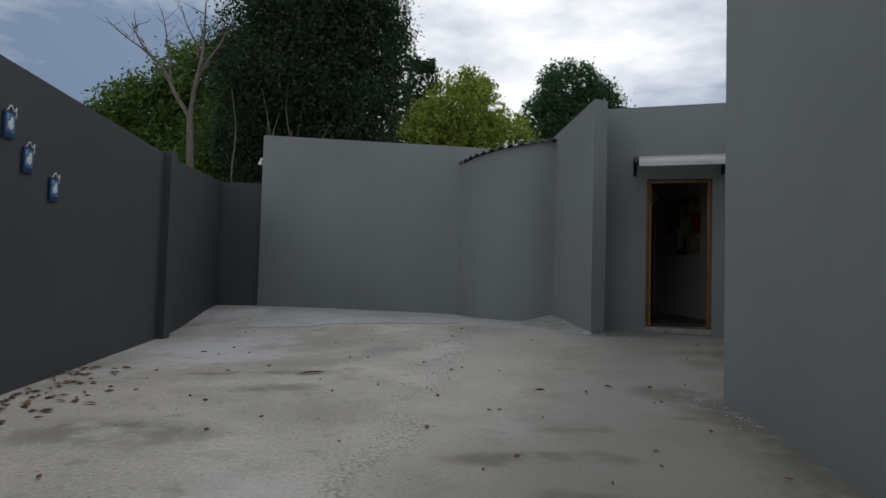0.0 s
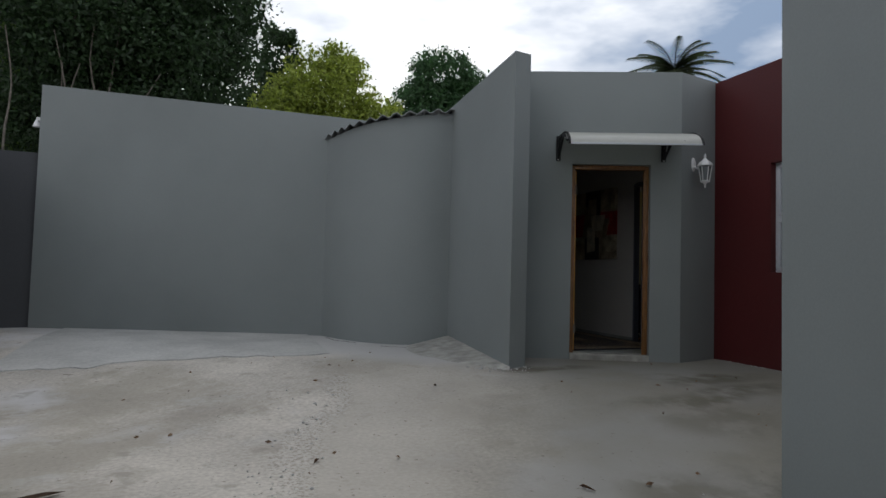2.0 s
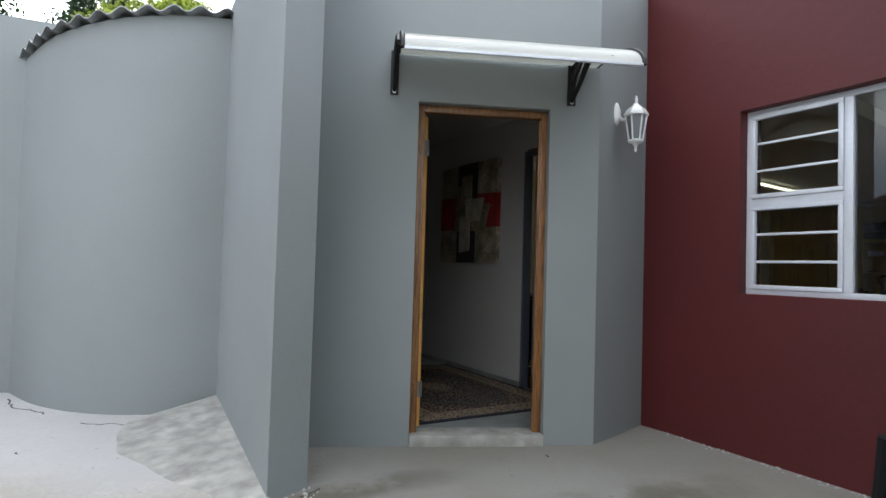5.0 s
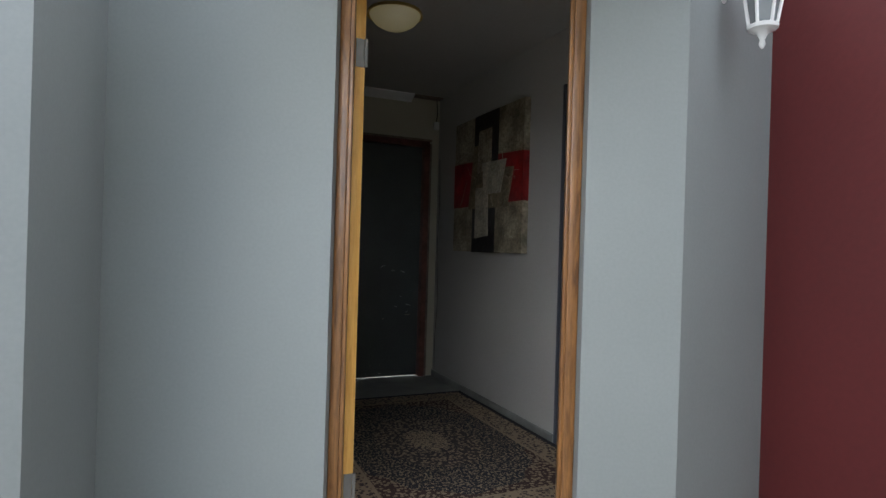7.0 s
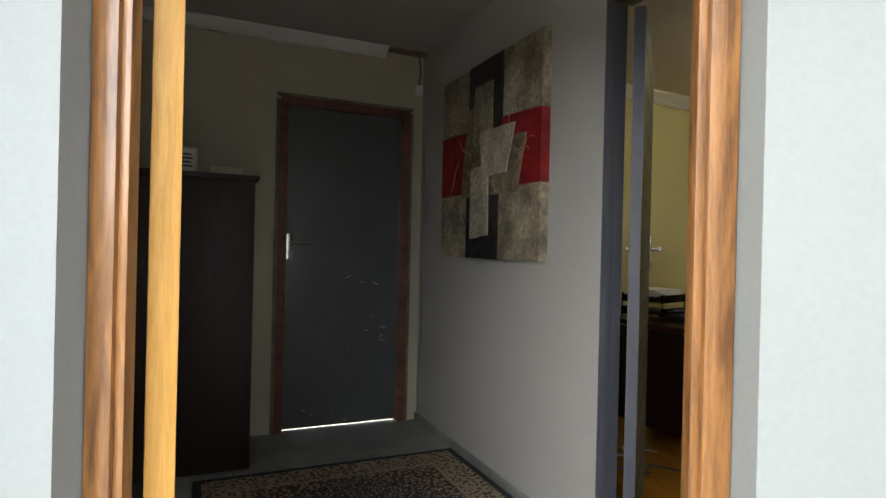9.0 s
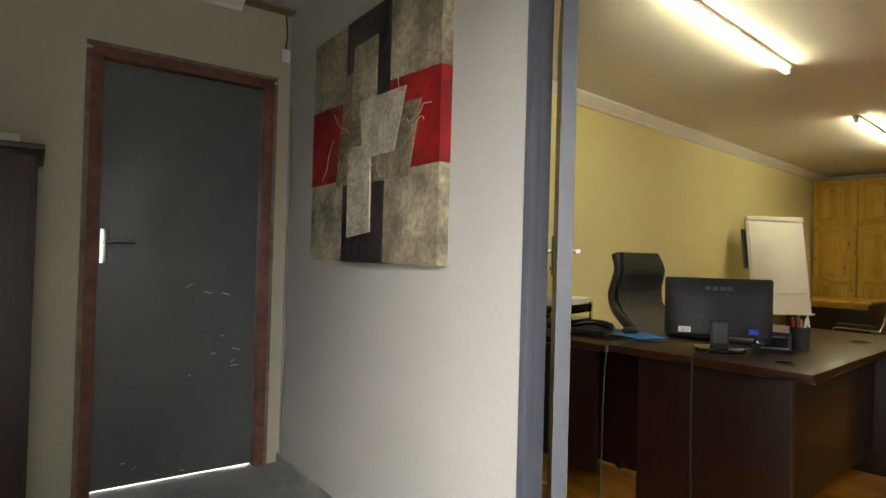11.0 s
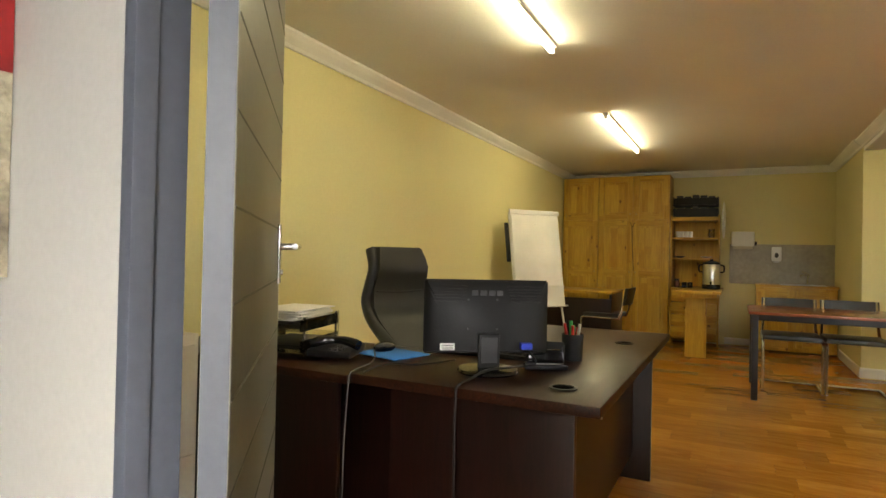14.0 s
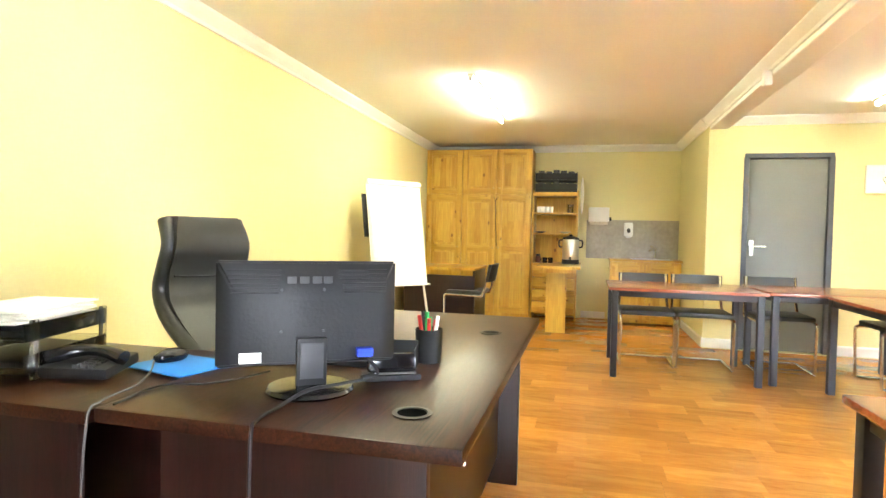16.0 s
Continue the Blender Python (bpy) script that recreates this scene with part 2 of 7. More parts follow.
M_FRAMEGREY = mat("steel_frame_paint", (0.07, 0.079, 0.102), 0.5, grain=60, vary=0.05, stain=3, stain_amt=0.1, bump=0.06)
M_REDOX = mat("worn_red_frame_paint", (0.15, 0.058, 0.042), 0.6, grain=25, vary=0.25, stain=6, stain_amt=0.3, bump=0.2)
M_HINGE = mat("dull_hinge_steel", (0.24, 0.23, 0.21), 0.55, 0.4, bump=0)
M_LIP = mat("worn_plaster_lip", (0.2, 0.15, 0.12), 0.75, grain=30, vary=0.25, stain=5, stain_amt=0.35, bump=0.5)
M_OUTFRAME = wood("varnished_door_frame", (0.10, 0.04, 0.012), (0.31, 0.14, 0.042), 0.4, (14, 14, 1.2), 4, 0.3)
M_OUTLEAF = wood("pale_door_edge", (0.58, 0.28, 0.05), (0.78, 0.44, 0.11), 0.45, (14, 14, 1.2), 4, 0.2)
M_PINE = pine("orange_pine", 2)
M_DESK = wood("dark_desk_laminate", (0.005, 0.0016, 0.001), (0.046, 0.0145, 0.0065), 0.3, (1.0, 22, 22), 5, 0.0)
M_DESKP = wood("mahogany_desk_panel", (0.006, 0.0019, 0.0015), (0.02, 0.0052, 0.004), 0.3, (10, 10, 1.0), 4, 0.0)
for m_, k_ in ((M_DESK, 0.2), (M_DESKP, 0.4)):
    m_.node_tree.nodes["Principled BSDF"].inputs["Specular IOR Level"].default_value = k_
M_CABD = wood("dark_cabinet_veneer", (0.012, 0.0045, 0.005), (0.032, 0.0115, 0.012), 0.5, (10, 10, 1.0), 4, 0.0)
M_TABTOP = wood("cherry_table_top", (0.20, 0.055, 0.03), (0.36, 0.12, 0.06), 0.25, (9, 1.2, 9), 4, 0.3)
M_DARKSTEEL = mat("dark_steel_leg", (0.016, 0.015, 0.019), 0.45, 0.1, grain=80, vary=0.08, bump=0.03)
M_PLANK = wood("laminate_board", (0.36, 0.135, 0.017), (0.49, 0.22, 0.037), 0.27, (1.6, 9, 9), 1.8, 0.25, 0.17, 0.04)
M_PAPER = mat("white_paper", (0.85, 0.84, 0.82), 0.7, grain=80, vary=0.02, bump=0.02)
M_BLUE = mat("blue_mouse_mat", (0.015, 0.16, 0.5), 0.7, grain=200, vary=0.1, bump=0.1)
M_BLUE2 = mat("blue_plug", (0.02, 0.06, 0.6), 0.5, bump=0)
M_TILE = mat("grey_splash_tile", (0.36, 0.33, 0.28), 0.45, grain=20, vary=0.1, stain=4, stain_amt=0.12, bump=0.05)
M_BARK = mat("bark", (0.16, 0.14, 0.115), 0.9, grain=25, vary=0.3, stain=5, stain_amt=0.2, bump=0.6)
M_BARKD = mat("dark_bark", (0.07, 0.055, 0.045), 0.9, grain=25, vary=0.3, stain=5, stain_amt=0.2, bump=0.6)
M_CORR = mat("corrugated_sheet", (0.34, 0.35, 0.35), 0.55, 0.3, grain=15, vary=0.12, stain=4, stain_amt=0.2, bump=0.1)
M_ROOFT = mat("roof_tiles", (0.06, 0.05, 0.05), 0.8, grain=12, vary=0.2, bump=0.3)
M_BEIGE = mat("beige_plastic", (0.55, 0.5, 0.4), 0.5, grain=60, vary=0.03, bump=0.02)
M_GREEN = mat("green_plastic", (0.02, 0.4, 0.1), 0.4, bump=0)
M_REDP = mat("red_plastic", (0.55, 0.02, 0.02), 0.4, bump=0)
M_HFLOOR = mat("hall_screed_floor", (0.21, 0.22, 0.205), 0.5, grain=8, vary=0.16, stain=2.2, stain_amt=0.25, bump=0.15)
M_CANVAS = mat("beige_textured_canvas", (0.29, 0.255, 0.18), 0.6, grain=42, vary=0.34, stain=7, stain_amt=0.5, bump=1.0, bump_scale=45)
M_PATCH = mat("pale_canvas_patch", (0.43, 0.395, 0.31), 0.55, grain=50, vary=0.24, stain=10, stain_amt=0.3, bump=1.0, bump_scale=50)
M_CANVASD = mat("brown_canvas_patch", (0.2, 0.17, 0.11), 0.6, grain=45, vary=0.28, stain=9, stain_amt=0.4, bump=1.0, bump_scale=45)
M_PATCHB = mat("brownish_canvas_patch", (0.3, 0.26, 0.185), 0.55, grain=40, vary=0.4, stain=8, stain_amt=0.4, bump=1.0, bump_scale=50)
M_CBLACK = mat("black_canvas_paint", (0.018, 0.015, 0.017), 0.4, grain=20, vary=0.3, bump=0.5)
M_CRED = mat("red_canvas_paint", (0.27, 0.01, 0.013), 0.45, grain=12, vary=0.35, stain=5, stain_amt=0.3, bump=0.5)
M_BRASS = mat("brass", (0.5, 0.36, 0.12), 0.3, 0.9, bump=0)
M_DRYLEAF = mat("dry_leaf", (0.13, 0.07, 0.035), 0.8, grain=60, vary=0.3, bump=0.2, island=0.5)
M_TERRAP = mat("threshold_screed", (0.33, 0.32, 0.29), 0.7, grain=12, vary=0.2, stain=5, stain_amt=0.25, bump=0.4)


def glass(name, tint=(1, 1, 1), rough=0.0):
    m = bpy.data.materials.new(name)
    m.use_nodes = True
    n, l = m.node_tree.nodes, m.node_tree.links
    n.clear()
    o, mx = n.new("ShaderNodeOutputMaterial"), n.new("ShaderNodeMixShader")
    t, g, f = n.new("ShaderNodeBsdfTransparent"), n.new("ShaderNodeBsdfGlossy"), n.new("ShaderNodeFresnel")
    t.inputs["Color"].default_value = (*tint, 1)
    g.inputs["Roughness"].default_value = rough
    f.inputs["IOR"].default_value = 1.46
    l.new(f.outputs["Fac"], mx.inputs["Fac"])
    l.new(t.outputs["BSDF"], mx.inputs[1])
    l.new(g.outputs["BSDF"], mx.inputs[2])
    l.new(mx.outputs["Shader"], o.inputs["Surface"])
    return m


M_GLASS = glass("window_glass", (0.8, 0.83, 0.84))
M_CLEAR = glass("clear_acrylic", (0.9, 0.9, 0.88), 0.05)


def emit(name, color, strength):
    m = bpy.data.materials.new(name)
    m.use_nodes = True
    b = m.node_tree.nodes["Principled BSDF"]
    b.inputs["Base Color"].default_value = (0.8, 0.8, 0.75, 1)
    b.inputs["Emission Color"].default_value = (*color, 1)
    b.inputs["Emission Strength"].default_value = strength
    return m


M_TUBE = emit("lit_tube", (1.0, 0.95, 0.62), TUBE)


def leafmat(name, color, vary=0.45):
    m = bpy.data.materials.new(name)
    m.use_nodes = True
    n, l = m.node_tree.nodes, m.node_tree.links
    b = n["Principled BSDF"]
    b.inputs["Roughness"].default_value = 0.55
    ge, r, sc = n.new("ShaderNodeNewGeometry"), n.new("ShaderNodeMapRange"), n.new("ShaderNodeVectorMath")
    r.inputs["To Min"].default_value, r.inputs["To Max"].default_value = 1 - vary, 1 + vary
    sc.operation = "SCALE"
    sc.inputs[0].default_value = color
    l.new(ge.outputs["Random Per Island"], r.inputs["Value"])
    l.new(r.outputs["Result"], sc.inputs["Scale"])
    l.new(sc.outputs["Vector"], b.inputs["Base Color"])
    tr, mx = n.new("ShaderNodeBsdfTranslucent"), n.new("ShaderNodeMixShader")
    l.new(sc.outputs["Vector"], tr.inputs["Color"])
    mx.inputs["Fac"].default_value = 0.35
    l.new(b.outputs["BSDF"], mx.inputs[1])
    l.new(tr.outputs["BSDF"], mx.inputs[2])
    l.new(mx.outputs["Shader"], n["Material Output"].inputs["Surface"])
    return m


M_LDARK = leafmat("dark_leaves", (0.03, 0.062, 0.02))
M_LMID = leafmat("mid_green_leaves", (0.105, 0.175, 0.03))
M_LYEL = leafmat("yellow_green_leaves", (0.28, 0.34, 0.05))
M_LROUND = leafmat("deep_green_leaves", (0.05, 0.115, 0.04))
M_PALM = leafmat("palm_leaves", (0.05, 0.07, 0.03), 0.3)


def ground_material():
    """Old concrete poured in several slabs: stains, a crumbling joint, a darker slab before the doors, algae at the wall's foot."""
    m = mat("worn_concrete", (0.43, 0.40, 0.355), 0.85, grain=38, vary=0.16, stain=1.3, stain_amt=0.2, bump=0.5, bump_scale=18)
    n, l = m.node_tree.nodes, m.node_tree.links
    b = n["Principled BSDF"]
    cur = b.inputs["Base Color"].links[0].from_socket
    tc = n.new("ShaderNodeTexCoord")
    def noise_of(scale, w, detail=7, rough=0.6):
        no = n.new("ShaderNodeTexNoise")
        no.noise_dimensions = "4D"
        no.inputs["W"].default_value = w
        no.inputs["Scale"].default_value, no.inputs["Detail"].default_value, no.inputs["Roughness"].default_value = scale, detail, rough
        l.new(tc.outputs["Object"], no.inputs["Vector"])
        return no
    def math_(kind, a, c):
        q = n.new("ShaderNodeMath")
        q.operation = kind
        for i, v in enumerate((a, c)):
            if isinstance(v, (int, float)):
                q.inputs[i].default_value = v
            else:
                l.new(v, q.inputs[i])
        return q.outputs[0]
    def span(src, lo, hi, top):
        r = n.new("ShaderNodeMapRange")
        r.interpolation_type = "SMOOTHSTEP"
        r.inputs["From Min"].default_value, r.inputs["From Max"].default_value = lo, hi
        r.inputs["To Max"].default_value = top
        l.new(src, r.inputs["Value"])
        return r.outputs["Result"]
    def lay(fac, colour):
        nonlocal cur
        mx = n.new("ShaderNodeMix")
        mx.data_type = "RGBA"
        l.new(fac, mx.inputs[0])
        l.new(cur, mx.inputs[6])
        mx.inputs[7].default_value = (*colour, 1)
        cur = mx.outputs[2]
    # places in the plan, with ragged outlines
    wob = noise_of(1.4, 3.0, 3, 0.5)
    sub = n.new("ShaderNodeVectorMath")
    sub.operation = "MULTIPLY_ADD"
    sub.inputs[1].default_value, sub.inputs[2].default_value = (0.7, 0.7, 0), (-0.35, -0.35, 0)
    l.new(wob.outputs["Color"], sub.inputs[0])
    add = n.new("ShaderNodeVectorMath")
    l.new(sub.outputs["Vector"], add.inputs[0])
    l.new(tc.outputs["Object"], add.inputs[1])
    sep = n.new("ShaderNodeSeparateXYZ")
    l.new(add.outputs["Vector"], sep.inputs["Vector"])
    X, Y = sep.outputs["X"], sep.outputs["Y"]
    def line(x0, y0, x1, y1):
        """Signed distance to the right of a line in the plan."""
        d = Vector((x1 - x0, y1 - y0)).normalized()
        return math_("SUBTRACT", math_("SUBTRACT", math_("MULTIPLY", X, d.y), math_("MULTIPLY", Y, d.x)), x0 * d.y - y0 * d.x)
    def spot(x, y, rx, ry):
        u = math_("MULTIPLY", math_("SUBTRACT", X, x), 1 / rx)
        v = math_("MULTIPLY", math_("SUBTRACT", Y, y), 1 / ry)
        return math_("POWER", math_("ADD", math_("MULTIPLY", u, u), math_("MULTIPLY", v, v)), 0.5)
    # general damp stains and pale cement smears
    for scale, lo, hi, colour, fac in ((0.8, 0.49, 0.61, (0.29, 0.265, 0.215), 0.6), (2.3, 0.54, 0.66, (0.25, 0.225, 0.185), 0.42), (0.6, 0.52, 0.64, (0.53, 0.525, 0.53), 0.75), (5.0, 0.58, 0.66, (0.25, 0.23, 0.195), 0.5)):
        lay(span(noise_of(scale, scale * 7).outputs["Fac"], lo, hi, fac), colour)
    pale = math_("MULTIPLY", span(line(3.0, 5.9, -0.5, 8.6), -0.05, 0.5, 0.75), span(line(1.15, 5.0, 2.5, 7.6), 0.1, -0.25, 1.0))
    lay(pale, (0.47, 0.465, 0.46))
    # the slab before the doors is darker and olive
    slab_d = line(1.15, 5.0, 2.5, 7.6)
    lay(span(slab_d, -0.5, 0.9, 0.85), (0.185, 0.172, 0.138))
    cool = math_("MULTIPLY", span(noise_of(0.7, 31.0, 4, 0.5).outputs["Fac"], 0.4, 0.66, 0.5), span(slab_d, -0.1, 0.6, 1.0))
    lay(cool, (0.27, 0.27, 0.262))
    broken = noise_of(3.2, 17.0, 5, 0.6).outputs["Fac"]
    for x, y, rx, ry, k in ((3.85, 5.9, 0.55, 0.25, 0.9), (3.5, 5.4, 0.8, 0.2, 0.9), (2.6, 6.62, 0.5, 0.16, 0.9), (-1.95, 3.05, 0.55, 0.3, 0.6), (0.3, 2.55, 0.3, 0.1, 0.7), (0.75, 2.6, 0.15, 0.1, 0.6), (0.85, 3.1, 0.3, 0.08, 0.5), (0.5, 1.95, 0.25, 0.08, 0.6), (-1.8, 4.85, 0.35, 0.07, 0.6), (-1.35, 4.9, 0.2, 0.1, 0.5), (-1.3, 4.3, 0.4, 0.14, 0.5), (2.0, 4.1, 0.3, 0.25, 0.7), (1.75, 3.3, 0.18, 0.1, 0.6), (3.1, 5.0, 0.4, 0.3, 0.5)):
        lay(math_("MULTIPLY", span(spot(x, y, rx, ry), 1.5, 0.45, k), span(broken, 0.36, 0.56, 1.0)), (0.12, 0.108, 0.08))
    # smooth tan bay right of the crumbling joint, pebbly along the joint
    joint = line(-0.75, 1.2, 0.62, 6.7)
    south = span(Y, 7.25, 6.85, 1.0)
    lay(math_("MULTIPLY", math_("MULTIPLY", span(joint, -0.03, 0.06, 0.5), span(slab_d, 0.15, -0.1, 1.0)), south), (0.375, 0.35, 0.305))
    band = math_("MULTIPLY", span(math_("ABSOLUTE", joint, 0.0), 0.2, 0.03, 1.0), south)
    peb = noise_of(48.0, 8.0, 3, 0.7).outputs["Fac"]
    lay(math_("MULTIPLY", band, span(peb, 0.5, 0.62, 0.7)), (0.19, 0.17, 0.14))
    lay(math_("MULTIPLY", band, span(peb, 0.5, 0.38, 0.6)), (0.50, 0.48, 0.45))
    # algae and grit at the foot of the house wall
    foot = line(1.72, 1.6, 2.29, 3.86)
    near_foot = math_("MULTIPLY", span(foot, -0.55, -0.1, 0.9), math_("MULTIPLY", span(foot, 0.9, 0.5, 1.0), span(Y, 4.5, 4.0, 1.0)))
    lay(math_("MULTIPLY", near_foot, span(noise_of(3.5, 12.0).outputs["Fac"], 0.36, 0.56, 1.0)), (0.12, 0.115, 0.095))
    # scattered grit
    lay(span(noise_of(26.0, 5.0, 2, 0.5).outputs["Fac"], 0.67, 0.72, 0.7), (0.16, 0.14, 0.115))
    l.new(cur, b.inputs["Base Color"])
    return m


M_CONC = ground_material()


def rug_material():
    """A medallion rug: dark field, patterned beige border, pale centre; in the rug's own metres."""
    m = bpy.data.materials.new("patterned_rug")
    m.use_nodes = True
    n, l = m.node_tree.nodes, m.node_tree.links
    b = n["Principled BSDF"]
    b.inputs["Roughness"].default_value = 0.95
    tc, sp = n.new("ShaderNodeTexCoord"), n.new("ShaderNodeSeparateXYZ")
    l.new(tc.outputs["Object"], sp.inputs["Vector"])
    def op(kind, a, c=None):
        q = n.new("ShaderNodeMath")
        q.operation = kind
        for i, v in enumerate((a, c)):
            if v is None:
                continue
            if isinstance(v, (int, float)):
                q.inputs[i].default_value = v
            else:
                l.new(v, q.inputs[i])
        return q.outputs[0]
    ax, ay = op("ABSOLUTE", sp.outputs["X"]), op("ABSOLUTE", sp.outputs["Y"])
    edge = op("MINIMUM", op("SUBTRACT", 0.67, ax), op("SUBTRACT", 0.98, ay))
    ang = op("ARCTAN2", sp.outputs["Y"], sp.outputs["X"])
    rad = op("SQRT", op("ADD", op("POWER", op("MULTIPLY", ax, 1.45), 2.0), op("POWER", ay, 2.0)))
    rad = op("ADD", rad, op("MULTIPLY", op("SINE", op("MULTIPLY", ang, 16.0)), 0.018))
    vo = n.new("ShaderNodeTexVoronoi")
    vo.inputs["Scale"].default_value = 46
    l.new(tc.outputs["Object"], vo.inputs["Vector"])
    no = n.new("ShaderNodeTexNoise")
    no.inputs["Scale"].default_value, no.inputs["Detail"].default_value = 75, 3
    l.new(tc.outputs["Object"], no.inputs["Vector"])
    pat = op("GREATER_THAN", op("ADD", vo.outputs["Distance"], op("MULTIPLY", no.outputs["Fac"], 0.5)), 0.68)
    dark, beige, red = (0.015, 0.016, 0.022, 1), (0.27, 0.205, 0.135, 1), (0.045, 0.02, 0.016, 1)
    def mix(fac, a, c):
        q = n.new("ShaderNodeMix")
        q.data_type = "RGBA"
        l.new(fac, q.inputs[0])
        for i, v in ((6, a), (7, c)):
            if isinstance(v, tuple):
                q.inputs[i].default_value = v
            else:
                l.new(v, q.inputs[i])
        return q.outputs[2]
    field = mix(pat, dark, beige)
    fewer = op("MULTIPLY", pat, op("GREATER_THAN", no.outputs["Fac"], 0.53))
    field = mix(fewer, dark, beige)
    border = mix(pat, beige, red)
    medal = mix(pat, beige, (0.04, 0.03, 0.03, 1))
    oval = op("LESS_THAN", rad, 0.74)
    col = mix(oval, border, field)
    ring = op("LESS_THAN", rad, 0.42)
    col = mix(ring, col, medal)
    core = op("LESS_THAN", rad, 0.17)
    col = mix(core, col, mix(fewer, (0.32, 0.24, 0.155, 1), dark))
    band = op("LESS_THAN", edge, 0.2)
    col = mix(band, col, mix(pat, (0.045, 0.03, 0.03, 1), beige))
    thin = op("LESS_THAN", op("ABSOLUTE", op("SUBTRACT", edge, 0.19)), 0.008)
    col = mix(thin, col, beige)
    rim = op("LESS_THAN", edge, 0.035)
    col = mix(rim, col, dark)
    l.new(col, b.inputs["Base Color"])
    bp = n.new("ShaderNodeBump")
    bp.inputs["Strength"].default_value, bp.inputs["Distance"].default_value = 0.4, 0.004
    l.new(no.outputs["Fac"], bp.inputs["Height"])
    l.new(bp.outputs["Normal"], b.inputs["Normal"])
    return m


M_RUG = rug_material()


# ---- building helpers ----
def box(bm, cx, cy, cz, sx, sy, sz, bevel=0.0, rot=None):
    r = bmesh.ops.create_cube(bm, size=1.0)
    vs = r["verts"]
    bmesh.ops.scale(bm, vec=(sx, sy, sz), verts=vs)
    if bevel:
        es = list({e for v in vs for e in v.link_edges})
        k = bmesh.ops.bevel(bm, geom=es, offset=bevel, segments=2, affect="EDGES", profile=0.6)
        vs = list({v for f in k["faces"] for v in f.verts} | {v for v in vs if v.is_valid})
    if rot:
        bmesh.ops.rotate(bm, cent=(0, 0, 0), matrix=Euler([radians(a) for a in rot]).to_matrix(), verts=vs)
    bmesh.ops.translate(bm, vec=(cx, cy, cz), verts=vs)
    return vs


def cyl(bm, a, b, r1, r2=None, seg=12):
    a, b = Vector(a), Vector(b)
    r2 = r1 if r2 is None else r2
    d = b - a
    k = bmesh.ops.create_cone(bm, cap_ends=True, segments=seg, radius1=r1, radius2=r2, depth=d.length)
    q = Vector((0, 0, 1)).rotation_difference(d.normalized())
    bmesh.ops.rotate(bm, cent=(0, 0, 0), matrix=q.to_matrix(), verts=k["verts"])
    bmesh.ops.translate(bm, vec=(a + b) / 2, verts=k["verts"])
    return k["verts"]


def ball(bm, c, r, scale=(1, 1, 1), seg=16):
    k = bmesh.ops.create_uvsphere(bm, u_segments=seg, v_segments=max(6, seg // 2), radius=r)
    bmesh.ops.scale(bm, vec=scale, verts=k["verts"])
    bmesh.ops.translate(bm, vec=c, verts=k["verts"])
    return k["verts"]


def lathe(bm, profile, c=(0, 0, 0), seg=20):
    rings = []
    for r, z in profile:
        rings.append([bm.verts.new((c[0] + r * math.cos(2 * math.pi * i / seg), c[1] + r * math.sin(2 * math.pi * i / seg), c[2] + z)) for i in range(seg)])
    for a, b in zip(rings, rings[1:]):
        for i in range(seg):
            bm.faces.new((a[i], a[(i + 1) % seg], b[(i + 1) % seg], b[i]))
    bm.faces.new(rings[0][::-1])
    bm.faces.new(rings[-1])


def smooth_path(pts, steps=6):
    """Points of a smooth line through pts."""
    p = [Vector(q) for q in pts]
    p = [2 * p[0] - p[1], *p, 2 * p[-1] - p[-2]]
    out = []
    for i in range(1, len(p) - 2):
        for k in range(steps):
            t = k / steps
            a, b, c, d = p[i - 1], p[i], p[i + 1], p[i + 2]
            out.append(0.5 * (2 * b + (c - a) * t + (2 * a - 5 * b + 4 * c - d) * t * t + (3 * b - a - 3 * c + d) * t ** 3))
    out.append(p[-2])
    return out


def tube(bm, pts, r, seg=8, steps=6, smooth=True):
    """A round bar along pts, one swept skin."""
    path = smooth_path(pts, steps) if smooth else [Vector(q) for q in pts]
    rings, up = [], Vector((0, 0, 1))
    for i, c in enumerate(path):
        d = (path[min(i + 1, len(path) - 1)] - path[max(i - 1, 0)]).normalized()
        s = d.cross(up)
        if s.length < 0.2:
            s = d.cross(Vector((1, 0, 0)))
        s.normalize()
        if rings:
            s0 = rings[-1][1]
            s = (s0 - d * s0.dot(d)).normalized()
        u = s.cross(d)
        rr = r(i / (len(path) - 1)) if callable(r) else r
        rings.append(([bm.verts.new(c + rr * (math.cos(2 * math.pi * k / seg) * s + math.sin(2 * math.pi * k / seg) * u)) for k in range(seg)], s))
    for (a, _), (b, _) in zip(rings, rings[1:]):
        for k in range(seg):
            bm.faces.new((a[k], a[(k + 1) % seg], b[(k + 1) % seg], b[k]))
    bm.faces.new(rings[0][0][::-1])
    bm.faces.new(rings[-1][0])


def slab(bm, poly, z0, z1):
    """An upright prism over a plan polygon; z0 and z1 may be lists."""
    k = len(poly)
    za = z0 if isinstance(z0, (list, tuple)) else [z0] * k
    zb = z1 if isinstance(z1, (list, tuple)) else [z1] * k
    lo = [bm.verts.new((x, y, z)) for (x, y), z in zip(poly, za)]
    hi = [bm.verts.new((x, y, z)) for (x, y), z in zip(poly, zb)]
    bm.faces.new(lo[::-1])
    bm.faces.new(hi)
    for i in range(k):
        bm.faces.new((lo[i], lo[(i + 1) % k], hi[(i + 1) % k], hi[i]))


